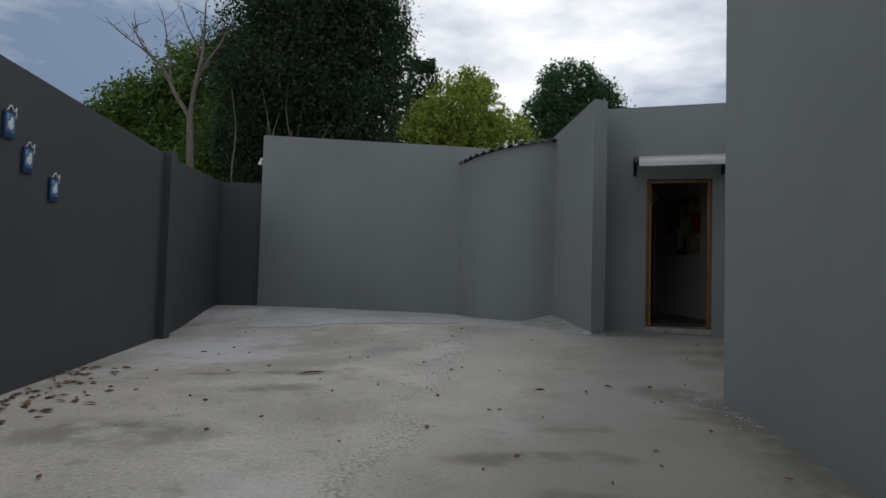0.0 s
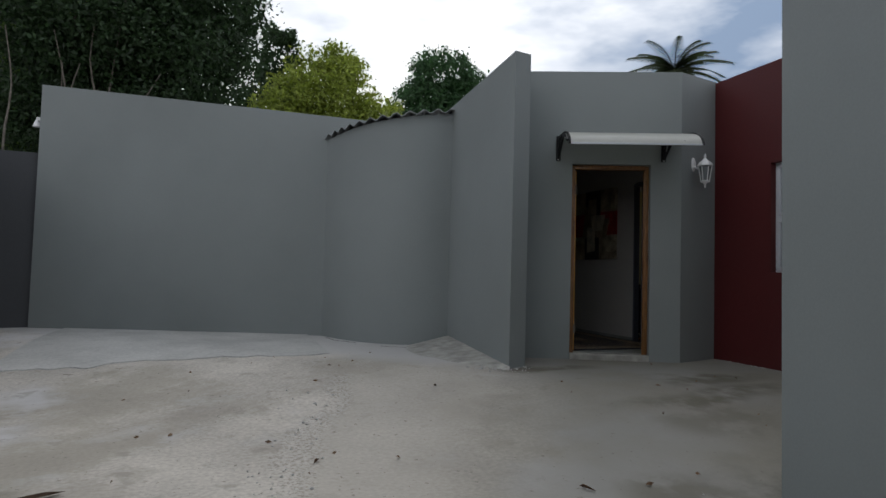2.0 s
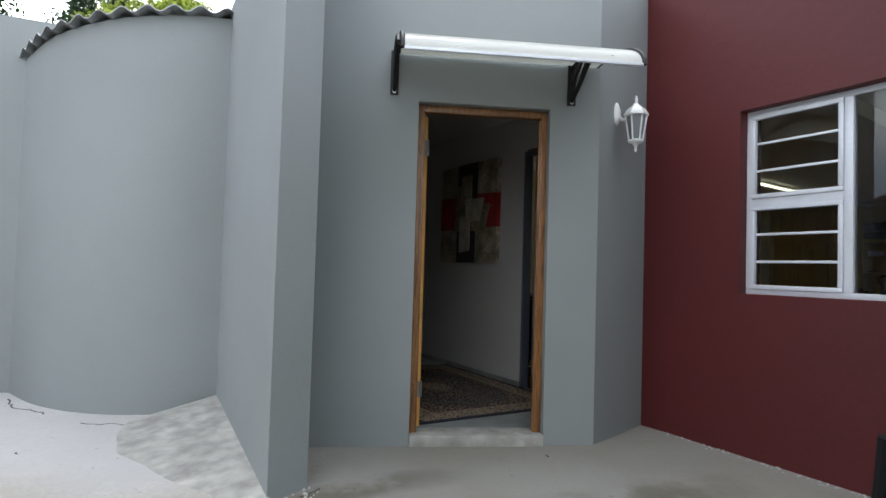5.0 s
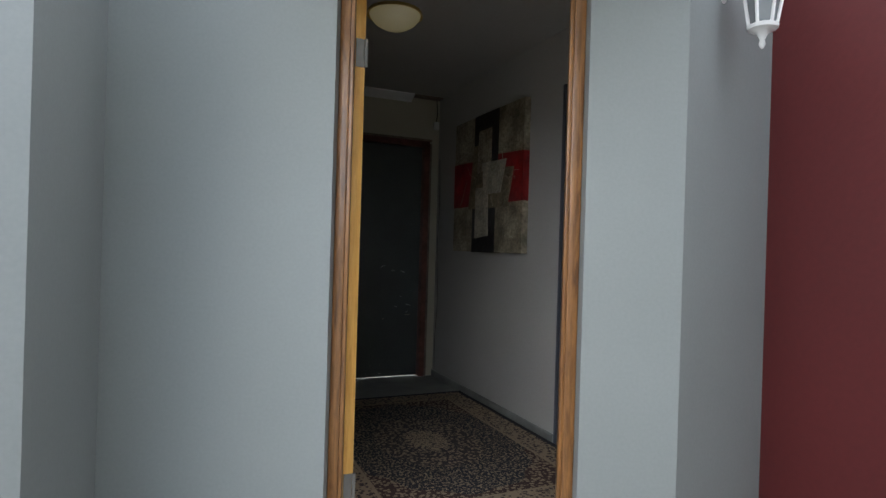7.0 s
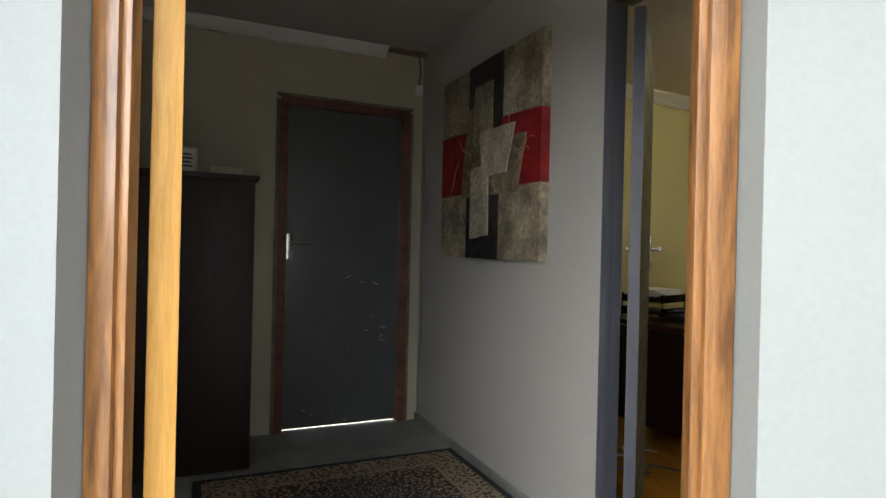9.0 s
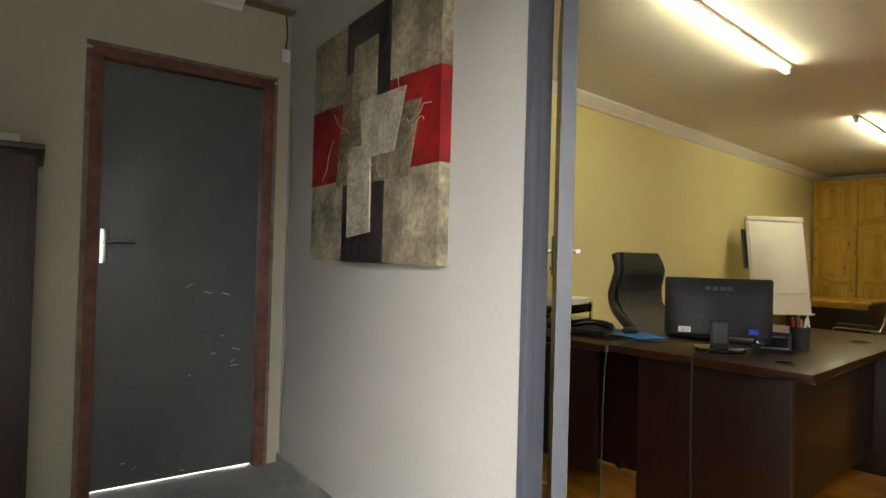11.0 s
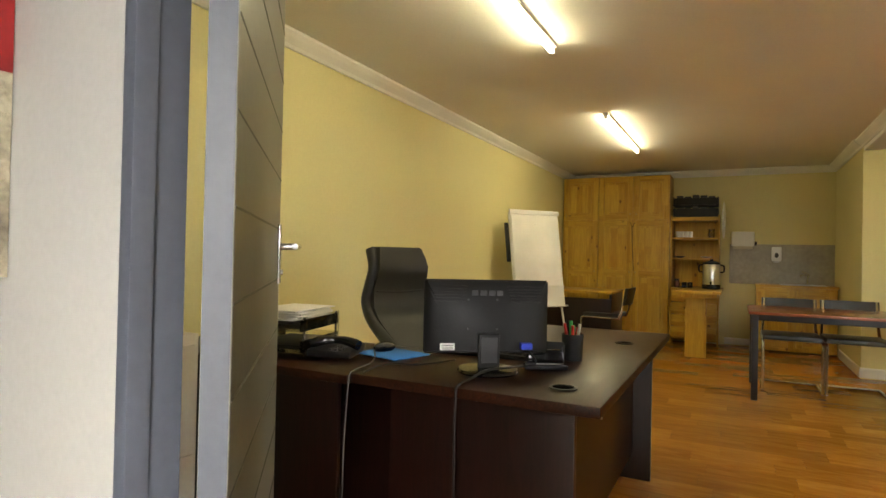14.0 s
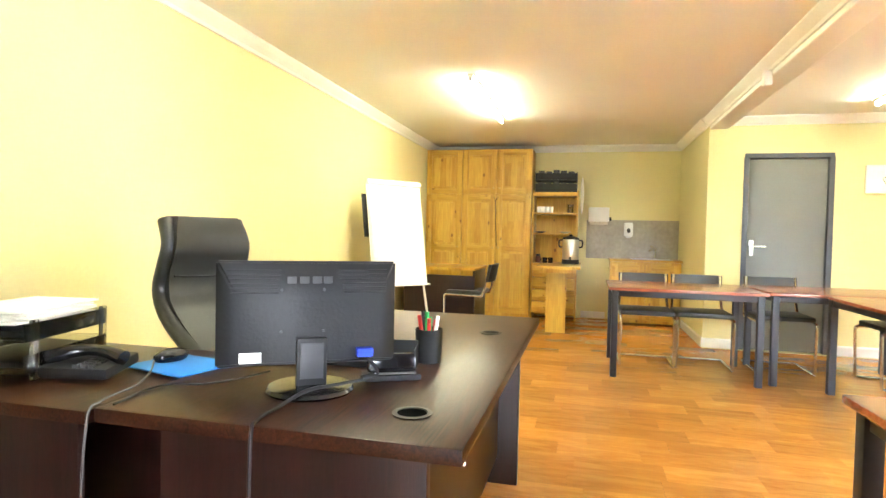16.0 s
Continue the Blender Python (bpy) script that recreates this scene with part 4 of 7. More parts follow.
# ---- yard things ----
def canopy():
    """Curved polycarbonate awning on two black brackets, in the door wall's own axes (y negative is outwards)."""
    x0, x1 = 0.60, 1.727
    zt, out = 2.765, 0.66
    t = thing("door_canopy", "curved clear door canopy on black brackets", "canopy", DWM @ pose(0, 0, 0))
    prof = []
    for i in range(13):
        a = i / 12
        prof.append((-0.015 - out * math.sin(a * math.pi / 2 * 0.98), zt - 0.01 - (zt - 2.545) * (1 - math.cos(a * math.pi / 2))))
    bm = bmesh.new()
    th = 0.006
    rows = []
    for x in np.linspace(x0 + 0.03, x1 + 0.165, 9):
        rows.append([bm.verts.new((x, y, z)) for y, z in prof] + [bm.verts.new((x, y, z - th)) for y, z in prof[::-1]])
    for a, b in zip(rows, rows[1:]):
        for i in range(len(a)):
            bm.faces.new((a[i], a[(i + 1) % len(a)], b[(i + 1) % len(a)], b[i]))
    bm.faces.new(rows[0])
    bm.faces.new(rows[-1][::-1])
    part("sheet", bm, M_CANOPY, t, "translucent silvery polycarbonate sheet")
    for x in (x0 + 0.02, x1 + 0.17):
        bm = bmesh.new()
        tube(bm, [(x, y, z + 0.002) for y, z in prof], 0.012, 6, 1, False)
        part("edge_strip", bm, M_BLACK, t, "black end strip")
    bm = bmesh.new()
    box(bm, (x0 + x1) / 2 + 0.095, prof[-1][0], prof[-1][1], x1 - x0 + 0.13, 0.02, 0.016, 0.004)
    part("front_rail", bm, M_ALU, t, "aluminium front rail")
    for x in (x0, x1):
        bm = bmesh.new()
        box(bm, x, -0.014, zt - 0.135, 0.05, 0.022, 0.27, 0.004)
        tube(bm, [(x, y, z - 0.02) for y, z in prof[:11]], 0.014, 6, 1, False)
        tube(bm, [(x, -0.02, zt - 0.25), (x, -0.16, zt - 0.18), (x, -0.36, zt - 0.09), (x, prof[8][0], prof[8][1] - 0.02)], 0.014, 6, 4)
        for y0, zz0, y1, zz1 in ((-0.02, zt - 0.14, -0.2, zt - 0.05), (-0.13, zt - 0.19, -0.3, zt - 0.05), (-0.02, zt - 0.24, -0.12, zt - 0.04)):
            cyl(bm, (x, y0, zz0), (x, y1, zz1), 0.01, seg=6)
        b = part("bracket", bm, M_BLACK, t, "black moulded bracket")
        bm = bmesh.new()
        cyl(bm, (x, -0.03, zt - 0.255), (x, -0.022, zt - 0.255), 0.012, seg=10)
        part("bolt", bm, M_STEEL, b, "steel bolt head")


def canopy_material():
    m = mat("polycarbonate", (0.72, 0.72, 0.68), 0.22, grain=60, vary=0.03, stain=3, stain_amt=0.06, bump=0.02)
    n, l = m.node_tree.nodes, m.node_tree.links
    b, o = n["Principled BSDF"], n["Material Output"]
    tr, mx = n.new("ShaderNodeBsdfTranslucent"), n.new("ShaderNodeMixShader")
    tr.inputs["Color"].default_value = (0.8, 0.8, 0.75, 1)
    mx.inputs["Fac"].default_value = 0.5
    l.new(b.outputs["BSDF"], mx.inputs[1])
    l.new(tr.outputs["BSDF"], mx.inputs[2])
    l.new(mx.outputs["Shader"], o.inputs["Surface"])
    return m


M_CANOPY = canopy_material()
canopy()


def wall_lantern():
    """White coach lantern on the bent wall; built with its wall plate at the origin, reaching along -y."""
    ang = math.degrees(math.atan2(6.965 - 6.775, 5.03 - 4.348))
    t = thing("wall_lantern", "white painted coach lantern on the grey wall", "lantern", pose(4.545, 6.825, 2.51, 0, 0, ang))
    bm = bmesh.new()
    lathe(bm, [(0.0, 0), (0.05, 0), (0.052, 0.01), (0.04, 0.02), (0.025, 0.03)], seg=20)
    bmesh.ops.rotate(bm, cent=(0, 0, 0), matrix=Euler((radians(90), 0, 0)).to_matrix(), verts=bm.verts)
    bmesh.ops.scale(bm, vec=(0.9, 1, 1.6), verts=bm.verts)
    part("wall_plate", bm, M_WHITE, t)
    bm = bmesh.new()
    tube(bm, [(0, -0.02, -0.02), (0, -0.07, -0.05), (0, -0.12, 0.0), (0, -0.14, 0.045), (0, -0.15, 0.035)], 0.011, 8, 5)
    part("arm", bm, M_WHITE, t)
    c = (0, -0.15, 0)
    bm = bmesh.new()
    lathe(bm, [(0.078, -0.035), (0.08, -0.025), (0.06, 0.005), (0.03, 0.03), (0.012, 0.045), (0.008, 0.06), (0.012, 0.07), (0.004, 0.1)], c, 6)
    part("roof", bm, M_WHITE, t)
    for i in range(6):
        a = math.pi / 3 * i
        bm = bmesh.new()
        cyl(bm, (0.068 * math.cos(a), -0.15 + 0.068 * math.sin(a), -0.035), (0.042 * math.cos(a), -0.15 + 0.042 * math.sin(a), -0.2), 0.006, seg=6)
        part("rib", bm, M_WHITE, t)
    bm = bmesh.new()
    lathe(bm, [(0.061, -0.04), (0.037, -0.195)], c, 6)
    part("glass", bm, M_FROST, t, "greyish frosted lantern glass")
    bm = bmesh.new()
    lathe(bm, [(0.004, -0.275), (0.011, -0.262), (0.008, -0.245), (0.013, -0.235), (0.02, -0.222), (0.048, -0.21), (0.05, -0.198), (0.04, -0.193)], c, 12)
    part("finial", bm, M_WHITE, t)


M_FROST = mat("frosted_glass", (0.17, 0.185, 0.19), 0.25, grain=60, vary=0.05, bump=0.0)
wall_lantern()


def corrugated_roof():
    """Wavy sheet that lies on the bulging wall; ridges run back from the edge."""
    edge = [Vector((p.x, p.y)) for p in smooth_path([(0.88, 9.86, 0), (1.13, 9.18, 0), (1.5, 8.72, 0), (1.93, 8.5, 0), (2.38, 8.44, 0)], 40)]
    bm = bmesh.new()
    rows, s = [], 0.0
    for i, p in enumerate(edge):
        s += (p - edge[i - 1]).length if i else 0
        k = i / (len(edge) - 1)
        z = 3.055 + 0.225 * k + 0.022 * math.sin(s / 0.177 * 2 * math.pi)
        rows.append([bm.verts.new((p.x + 0.35 * d, p.y + 1.0 * d, z + 0.06 * d + dz)) for d, dz in ((0, 0), (0.6, 0), (1.2, 0), (1.2, -0.007), (0.6, -0.007), (0, -0.007))])
    for a, b in zip(rows, rows[1:]):
        for i in range(6):
            bm.faces.new((a[i], a[(i + 1) % 6], b[(i + 1) % 6], b[i]))
    bm.faces.new(rows[0])
    bm.faces.new(rows[-1][::-1])
    solid("corrugated_roof", bm, M_CORR, "grey corrugated roof sheet over the curved wall", "roof", m=None, smooth=True)


corrugated_roof()


def apron():
    """Sloping cement fillet in the corner between bulge and buttress."""
    bm = bmesh.new()
    pts = [(2.34, 8.50), (1.78, 8.42), (1.55, 7.6), (1.95, 6.85), (2.22, 6.60), (2.30, 6.72)]
    zt = [0.47, 0.36, 0.315, 0.30, 0.335, 0.37]
    slab(bm, pts, 0.1, zt)
    bmesh.ops.triangulate(bm, faces=[f for f in bm.faces if len(f.verts) > 4])
    solid("cement_apron", bm, M_TERRAP, "rough cement ramp against the buttress", "ramp", "structure")


apron()


def plastic_table():
    t = thing("plastic_table", "white plastic garden table beside black chairs", "table", pose(4.26, 4.42, zg(4.2, 4.4), 0, 0, -4))
    bm = bmesh.new()
    box(bm, 0, 0, 0.71, 0.86, 0.86, 0.03, 0.012)
    box(bm, 0, 0, 0.685, 0.83, 0.83, 0.035, 0.01)
    part("tabletop", bm, M_PLASTIC_W, t)
    for sx in (-1, 1):
        for sy in (-1, 1):
            bm = bmesh.new()
            tube(bm, [(sx * 0.365, sy * 0.365, 0.67), (sx * 0.37, sy * 0.37, 0.4), (sx * 0.385, sy * 0.385, 0.03)], lambda k: 0.038 - 0.008 * k, 12, 4)
            lathe(bm, [(0.046, 0.63), (0.048, 0.672)], (sx * 0.365, sy * 0.365, 0), 12)
            leg = part("leg", bm, M_PLASTIC_W, t)
            bm = bmesh.new()
            cyl(bm, (sx * 0.386, sy * 0.386, 0.0), (sx * 0.386, sy * 0.386, 0.035), 0.034, seg=12)
            part("foot_cap", bm, M_BLACK, leg, "black rubber foot")


plastic_table()


def garden_chair(m, label):
    """Moulded plastic armchair; seat front looks along -y."""
    t = thing("plastic_chair", label, "chair", m, "chairs by the garden table")
    bm = bmesh.new()
    vs = [[bm.verts.new((x * (0.23 - 0.02 * j), -0.22 + 0.11 * j, 0.43 - 0.012 * j - 0.03 * (1 - x * x) + dz)) for x in (-1, -0.5, 0, 0.5, 1)] for j in range(5) for dz in (0,)]
    for a, b in zip(vs, vs[1:]):
        for i in range(4):
            bm.faces.new((a[i], a[i + 1], b[i + 1], b[i]))
    bmesh.ops.solidify(bm, geom=bm.faces[:], thickness=0.018)
    part("seat", bm, M_BLACK, t)
    bm = bmesh.new()
    rows = []
    for j in range(7):
        k = j / 6
        z = 0.42 + 0.38 * k
        w = 0.2 + 0.025 * math.sin(k * math.pi) - (0.05 if j == 6 else 0)
        rows.append([bm.verts.new((x * w, 0.2 + 0.1 * k - 0.05 * x * x, z)) for x in (-1, -0.6, -0.2, 0.2, 0.6, 1)])
    for a, b in zip(rows, rows[1:]):
        for i in range(5):
            bm.faces.new((a[i], a[i + 1], b[i + 1], b[i]))
    bmesh.ops.solidify(bm, geom=bm.faces[:], thickness=0.016)
    part("backrest", bm, M_BLACK, t)
    for sx in (-1, 1):
        bm = bmesh.new()
        tube(bm, [(sx * 0.2, 0.24, 0.62), (sx * 0.26, 0.1, 0.65), (sx * 0.27, -0.12, 0.64), (sx * 0.26, -0.2, 0.6)], 0.022, 8, 5)
        part("armrest", bm, M_BLACK, t)
        for y0, y1, top in ((-0.2, -0.25, 0.6), (0.2, 0.28, 0.44)):
            bm = bmesh.new()
            tube(bm, [(sx * 0.25, y0, top), (sx * 0.25, (y0 + y1) / 2, top / 2), (sx * 0.265, y1, 0.0)], lambda k: 0.032 - 0.008 * k, 8, 4)
            part("leg", bm, M_BLACK, t)
    return t


garden_chair(pose(4.53, 4.90, zg(4.5, 4.9), 0, 0, -38), "black moulded plastic armchair pushed to the table")
garden_chair(pose(3.98, 4.22, zg(4, 4.2), 0, 0, 95), "black moulded plastic armchair under the white table")


def wall_plaque(y, z, s, seed):
    """Small blue and white framed plaque with a white cord."""
    rnd = random.Random(seed)
    x = -3.02 - 0.058 * (y - 3.4)
    t = thing("wall_plaque", "small blue and white plaque hung by a cord", "plaque", pose(x + 0.012, y, z, 0, 0, 93.3), "plaques on the boundary wall")
    bm = bmesh.new()
    box(bm, 0, 0, 0, 0.13 * s, 0.018, 0.19 * s, 0.006)
    part("board", bm, M_PLQ, t)
    bm = bmesh.new()
    box(bm, 0, -0.0095, 0.012, 0.1 * s, 0.004, 0.13 * s, 0.002)
    part("inset", bm, M_PLQ2, t, "paler blue inset")
    bm = bmesh.new()
    ball(bm, (0, -0.012, 0.0), 0.033, (1.1, 0.15, 1.0), 12)
    ball(bm, (0.012, -0.012, 0.035), 0.02, (0.9, 0.2, 1.2), 10)
    part("motif", bm, M_WHITE, t, "white raised flower shape")
    bm = bmesh.new()
    tube(bm, [(-0.05 * s, -0.012, 0.095 * s), (-0.02, -0.02, 0.135 * s), (0.02, -0.02, 0.1 * s), (0.05 * s, -0.018, 0.13 * s), (0.055 * s, -0.012, 0.06 * s)], 0.004, 6, 6)
    part("cord", bm, M_WHITE, t, "white hanging cord")


M_PLQ = mat("plaque_blue", (0.02, 0.05, 0.13), 0.4, grain=60, vary=0.2, bump=0.1)
M_PLQ2 = mat("plaque_pale_blue", (0.1, 0.25, 0.45), 0.4, grain=50, vary=0.5, stain=20, stain_amt=0.4, bump=0.1)
for k, (y, z) in enumerate(((3.84, 2.03), (4.10, 1.83), (4.50, 1.665))):
    wall_plaque(y + 0.03, z, 1.0, k)


def security_light():
    t = thing("security_light", "small white lamp under the outbuilding corner", "lamp", pose(-2.80, 11.2, 3.22, 0, 0, 0))
    bm = bmesh.new()
    box(bm, 0, 0, 0, 0.08, 0.1, 0.05, 0.01)
    part("housing", bm, M_WHITE, t)
    bm = bmesh.new()
    lathe(bm, [(0.02, -0.01), (0.05, -0.09), (0.055, -0.1)], (-0.03, -0.03, -0.01), 14)
    part("head", bm, M_WHITE, t)


security_light()


def litter():
    """Dry leaves and twigs on the concrete."""
    rnd = random.Random(5)
    spots = [(-1.0, 4.95, 0.11, 30), (0.3, 5.15, 0.03, 60), (0.92, 4.23, 0.035, 10), (1.28, 4.16, 0.04, 80), (1.55, 4.36, 0.035, 120)]
    for x, y, s, a in spots:
        bm = bmesh.new()
        k = [bm.verts.new(v) for v in ((-1.6 * s, 0, 0.004), (-0.4 * s, -0.3 * s, 0.012), (0.6 * s, -0.22 * s, 0.02), (1.2 * s, 0, 0.006), (0.5 * s, 0.25 * s, 0.016), (-0.5 * s, 0.22 * s, 0.02))]
        c = bm.verts.new((0, 0, 0.006))
        for i in range(6):
            bm.faces.new((k[i], k[(i + 1) % 6], c))
        bmesh.ops.solidify(bm, geom=bm.faces[:], thickness=0.003)
        solid("dry_leaf", bm, M_DRYLEAF, "curled dry brown leaf on concrete", "leaf", m=pose(x, y, zg(x, y) + 0.004, 0, 0, a))
    verts, faces = [], []
    for i in range(170):
        if i < 80:
            y = rnd.uniform(3.2, 5.2)
            x = -3.05 - 0.055 * (y - 3.4) + abs(rnd.gauss(0.2, 0.22)) + 0.12 * (5 - y)
        else:
            x, y = rnd.uniform(-2.5, 4.3), rnd.uniform(1.5, 8.0)
            if x > 2.1 and y < 4.2:
                continue
        s, a = rnd.uniform(0.012, 0.03) * (1.3 if i < 80 else 0.7), rnd.uniform(0, 6.3)
        z = zg(x, y) + 0.006
        c, sn = math.cos(a), math.sin(a)
        b = len(verts)
        for px, py, pz in ((-s * 1.4, 0, 0.004), (0, -s * 0.6, 0.0), (s * 1.4, 0, 0.007), (0, s * 0.6, 0.01), (0, 0, 0.016)):
            verts.append((x + px * c - py * sn, y + px * sn + py * c, z + pz))
        faces += [(b, b + 1, b + 4), (b + 1, b + 2, b + 4), (b + 2, b + 3, b + 4), (b + 3, b, b + 4), (b + 3, b + 2, b + 1, b)]
    me = bpy.data.meshes.new("leaf_litter")
    me.from_pydata(verts, [], faces)
    me.materials.append(M_DRYLEAF)
    tagged(new("leaf_litter", me), "scattered dry leaf bits on the concrete", "leaves", kind="stuff")
    # broken edges along the foot of the grey walls
    for k, pts in enumerate(([(0.98, 9.5), (1.12, 9.1), (1.3, 8.9)], [(1.5, 8.52), (1.75, 8.38), (2.0, 8.35)], [(2.26, 6.68), (2.4, 6.7), (2.55, 6.78)], [(-2.0, 8.2), (-1.5, 7.85), (-1.1, 7.9), (-0.8, 7.6)], [(1.05, 6.85), (1.3, 6.7), (1.42, 6.75)], [(1.8, 7.75), (1.62, 7.3), (1.45, 6.95), (1.25, 6.75)])):
        bm = bmesh.new()
        path = []
        for p in smooth_path([(x, y, 0) for x, y in pts], 8):
            path.append((p.x + rnd.uniform(-0.03, 0.03), p.y + rnd.uniform(-0.03, 0.03), zg(p.x, p.y) - 0.004))
        tube(bm, path, 0.008 if k < 3 else 0.003, 5, 1, False)
        solid("crack", bm, M_CRACK, "dark crack line in the concrete", "crack", "structure")


def cement_crumbs():
    """Loose crumbs of cement and paint along the foot of buttress, ramp and red wall."""
    rnd = random.Random(41)
    verts, faces = [], []
    for (xa, ya), (xb, yb), count, spread in (((1.9, 6.9), (2.3, 6.6), 60, 0.07), ((2.28, 6.68), (2.5, 6.76), 30, 0.03), ((4.97, 6.8), (4.97, 5.0), 110, 0.02), ((0.5, 6.7), (-0.1, 4.2), 70, 0.12), ((2.2, 3.95), (1.95, 2.9), 60, 0.08)):
        for _ in range(count):
            k = rnd.random()
            x, y = xa + (xb - xa) * k + rnd.gauss(0, spread), ya + (yb - ya) * k + rnd.gauss(0, spread)
            if x > 4.985:
                continue
            r = rnd.uniform(0.004, 0.014)
            z = zg(x, y) + r * 0.4
            b = len(verts)
            for dx, dy, dz in ((1, 0, 0), (-1, 0, 0), (0, 1, 0), (0, -1, 0), (0, 0, 0.7), (0, 0, -0.7)):
                j = r * rnd.uniform(0.6, 1.2)
                verts.append((x + dx * j, y + dy * j, z + dz * j))
            faces += [(b, b + 2, b + 4), (b + 2, b + 1, b + 4), (b + 1, b + 3, b + 4), (b + 3, b, b + 4), (b + 2, b, b + 5), (b + 1, b + 2, b + 5), (b + 3, b + 1, b + 5), (b, b + 3, b + 5)]
    me = bpy.data.meshes.new("cement_crumbs")
    me.from_pydata(verts, [], faces)
    me.materials.append(M_PATCHC)
    tagged(new("cement_crumbs", me), "loose pale cement crumbs along the wall feet", "rubble", kind="stuff")


cement_crumbs()
M_CRACK = mat("crack_shadow", (0.09, 0.08, 0.07), 0.95, bump=0.2)
litter()


def neighbour_house():
    """Gabled house beyond the boundary wall, seen only in the window's reflection."""
    t = thing("neighbour_house", "dark tiled gabled house beyond the boundary wall", "house", pose(-14.0, 8.3, 0.1))
    bm = bmesh.new()
    slab(bm, [(-4, -5), (3, -5), (3, 5), (-4, 5)], 0, 3.0)
    part("wall", bm, M_GREY, t)
    bm = bmesh.new()
    k = [bm.verts.new(v) for v in ((-4.4, -5.6, 2.9), (3.5, -5.6, 2.9), (3.5, 5.6, 2.9), (-4.4, 5.6, 2.9), (3.5, 0, 5.6), (-4.4, 0, 5.6))]
    for f in ((0, 1, 4, 5), (2, 3, 5, 4), (1, 2, 4), (3, 0, 5), (3, 2, 1, 0)):
        bm.faces.new([k[i] for i in f])
    part("roof", bm, M_ROOFT, t, "dark tiled gable roof", smooth=False)


neighbour_house()


# ---- trees ----
def limb(bm, a, b, r0, r1, rnd, bend=0.12, steps=4):
    a, b = Vector(a), Vector(b)
    L = (b - a).length
    mid = [a.lerp(b, k / steps) + Vector((rnd.uniform(-1, 1), rnd.uniform(-1, 1), rnd.uniform(-0.4, 0.4))) * L * bend * math.sin(math.pi * k / steps) for k in range(steps + 1)]
    tube(bm, mid, lambda k: r0 + (r1 - r0) * k, 7, 3)


def crown_mesh(name, blobs, count, size, material, rnd):
    """Many small leaves, gathered in clumps on the skins of the blobs (centre, radii)."""
    g = np.random.default_rng(rnd.randrange(10 ** 6))
    wt = np.array([b[1][0] * b[1][1] + b[1][1] * b[1][2] + b[1][0] * b[1][2] for b in blobs])
    wt = wt / wt.sum()
    C, S = [], []
    for (c, r), w in zip(blobs, wt):
        clumps = max(6, int(count * w / 42))
        d = g.normal(size=(clumps, 3))
        d /= np.linalg.norm(d, axis=1)[:, None]
        rad = 0.55 + 0.5 * g.random(clumps) ** 0.6
        cc = np.array(c) + d * np.array(r) * rad[:, None]
        spread = min(r) * 0.15
        for q in cc:
            n = 42
            C.append(q + g.normal(size=(n, 3)) * spread * np.array([1, 1, 0.75]))
    P = np.concatenate(C)
    n = len(P)
    a = g.normal(size=(n, 3))
    a /= np.linalg.norm(a, axis=1)[:, None]
    b = np.cross(a, g.normal(size=(n, 3)))
    b /= np.linalg.norm(b, axis=1)[:, None]
    s = size * (0.6 + 0.8 * g.random(n))[:, None]
    V = np.stack([P - a * s, P - b * s * 0.45, P + a * s, P + b * s * 0.45], 1).reshape(-1, 3)
    me = bpy.data.meshes.new(name)
    me.from_pydata(V.tolist(), [], np.arange(4 * n).reshape(-1, 4).tolist())
    me.materials.append(material)
    return me


def tree(name, label, base, trunk_top, r, blobs, count, leaf, material, bark, seed, limbs=7):
    rnd = random.Random(seed)
    t = thing(name, label, "tree", pose(*base))
    B = Vector(base)
    bm = bmesh.new()
    top = Vector(trunk_top) - B
    limb(bm, (0, 0, -0.3), top, r, r * 0.45, rnd, 0.05)
    for i in range(limbs):
        c, rad = blobs[i % len(blobs)]
        end = Vector(c) - B + Vector([rnd.uniform(-0.55, 0.55) * q for q in rad])
        limb(bm, top * rnd.uniform(0.45, 0.98), end, r * 0.4, r * 0.08, rnd)
    part("trunk", bm, bark, t)
    cr = new("crown", crown_mesh("crown", [(tuple(Vector(c) - B), rad) for c, rad in blobs], count, leaf, material, rnd))
    cr.parent = t
    return t


tree("tree", "tall dark dense evergreen tree behind the outbuilding", (-2.6, 15.3, 0.3), (-2.5, 15.4, 5.0), 0.26,
     [((-3.0, 15.2, 6.6), (1.9, 1.7, 2.0)), ((-1.6, 15.0, 5.4), (1.5, 1.4, 1.8)), ((-2.2, 15.2, 8.6), (2.0, 1.7, 1.8)), ((-1.9, 15.4, 4.0), (1.6, 1.3, 1.2)), ((-0.9, 15.2, 7.0), (1.1, 1.2, 1.8)), ((-3.6, 15.6, 4.6), (1.4, 1.2, 1.4))], 150000, 0.052, M_LDARK, M_BARKD, 11)
tree("tree", "bushy yellow-green tree behind the outbuilding", (2.9, 21.5, 0.3), (2.9, 21.6, 4.5), 0.18,
     [((2.6, 21.5, 6.8), (1.5, 1.4, 1.9)), ((3.9, 21.8, 5.8), (1.6, 1.3, 1.7)), ((1.4, 21.2, 5.9), (1.3, 1.2, 1.7)), ((3.1, 21.0, 4.6), (2.2, 1.3, 1.4)), ((5.0, 22.0, 4.9), (1.0, 1.0, 1.1)), ((3.0, 21.6, 8.2), (0.7, 0.7, 0.9))], 56000, 0.075, M_LYEL, M_BARKD, 12)
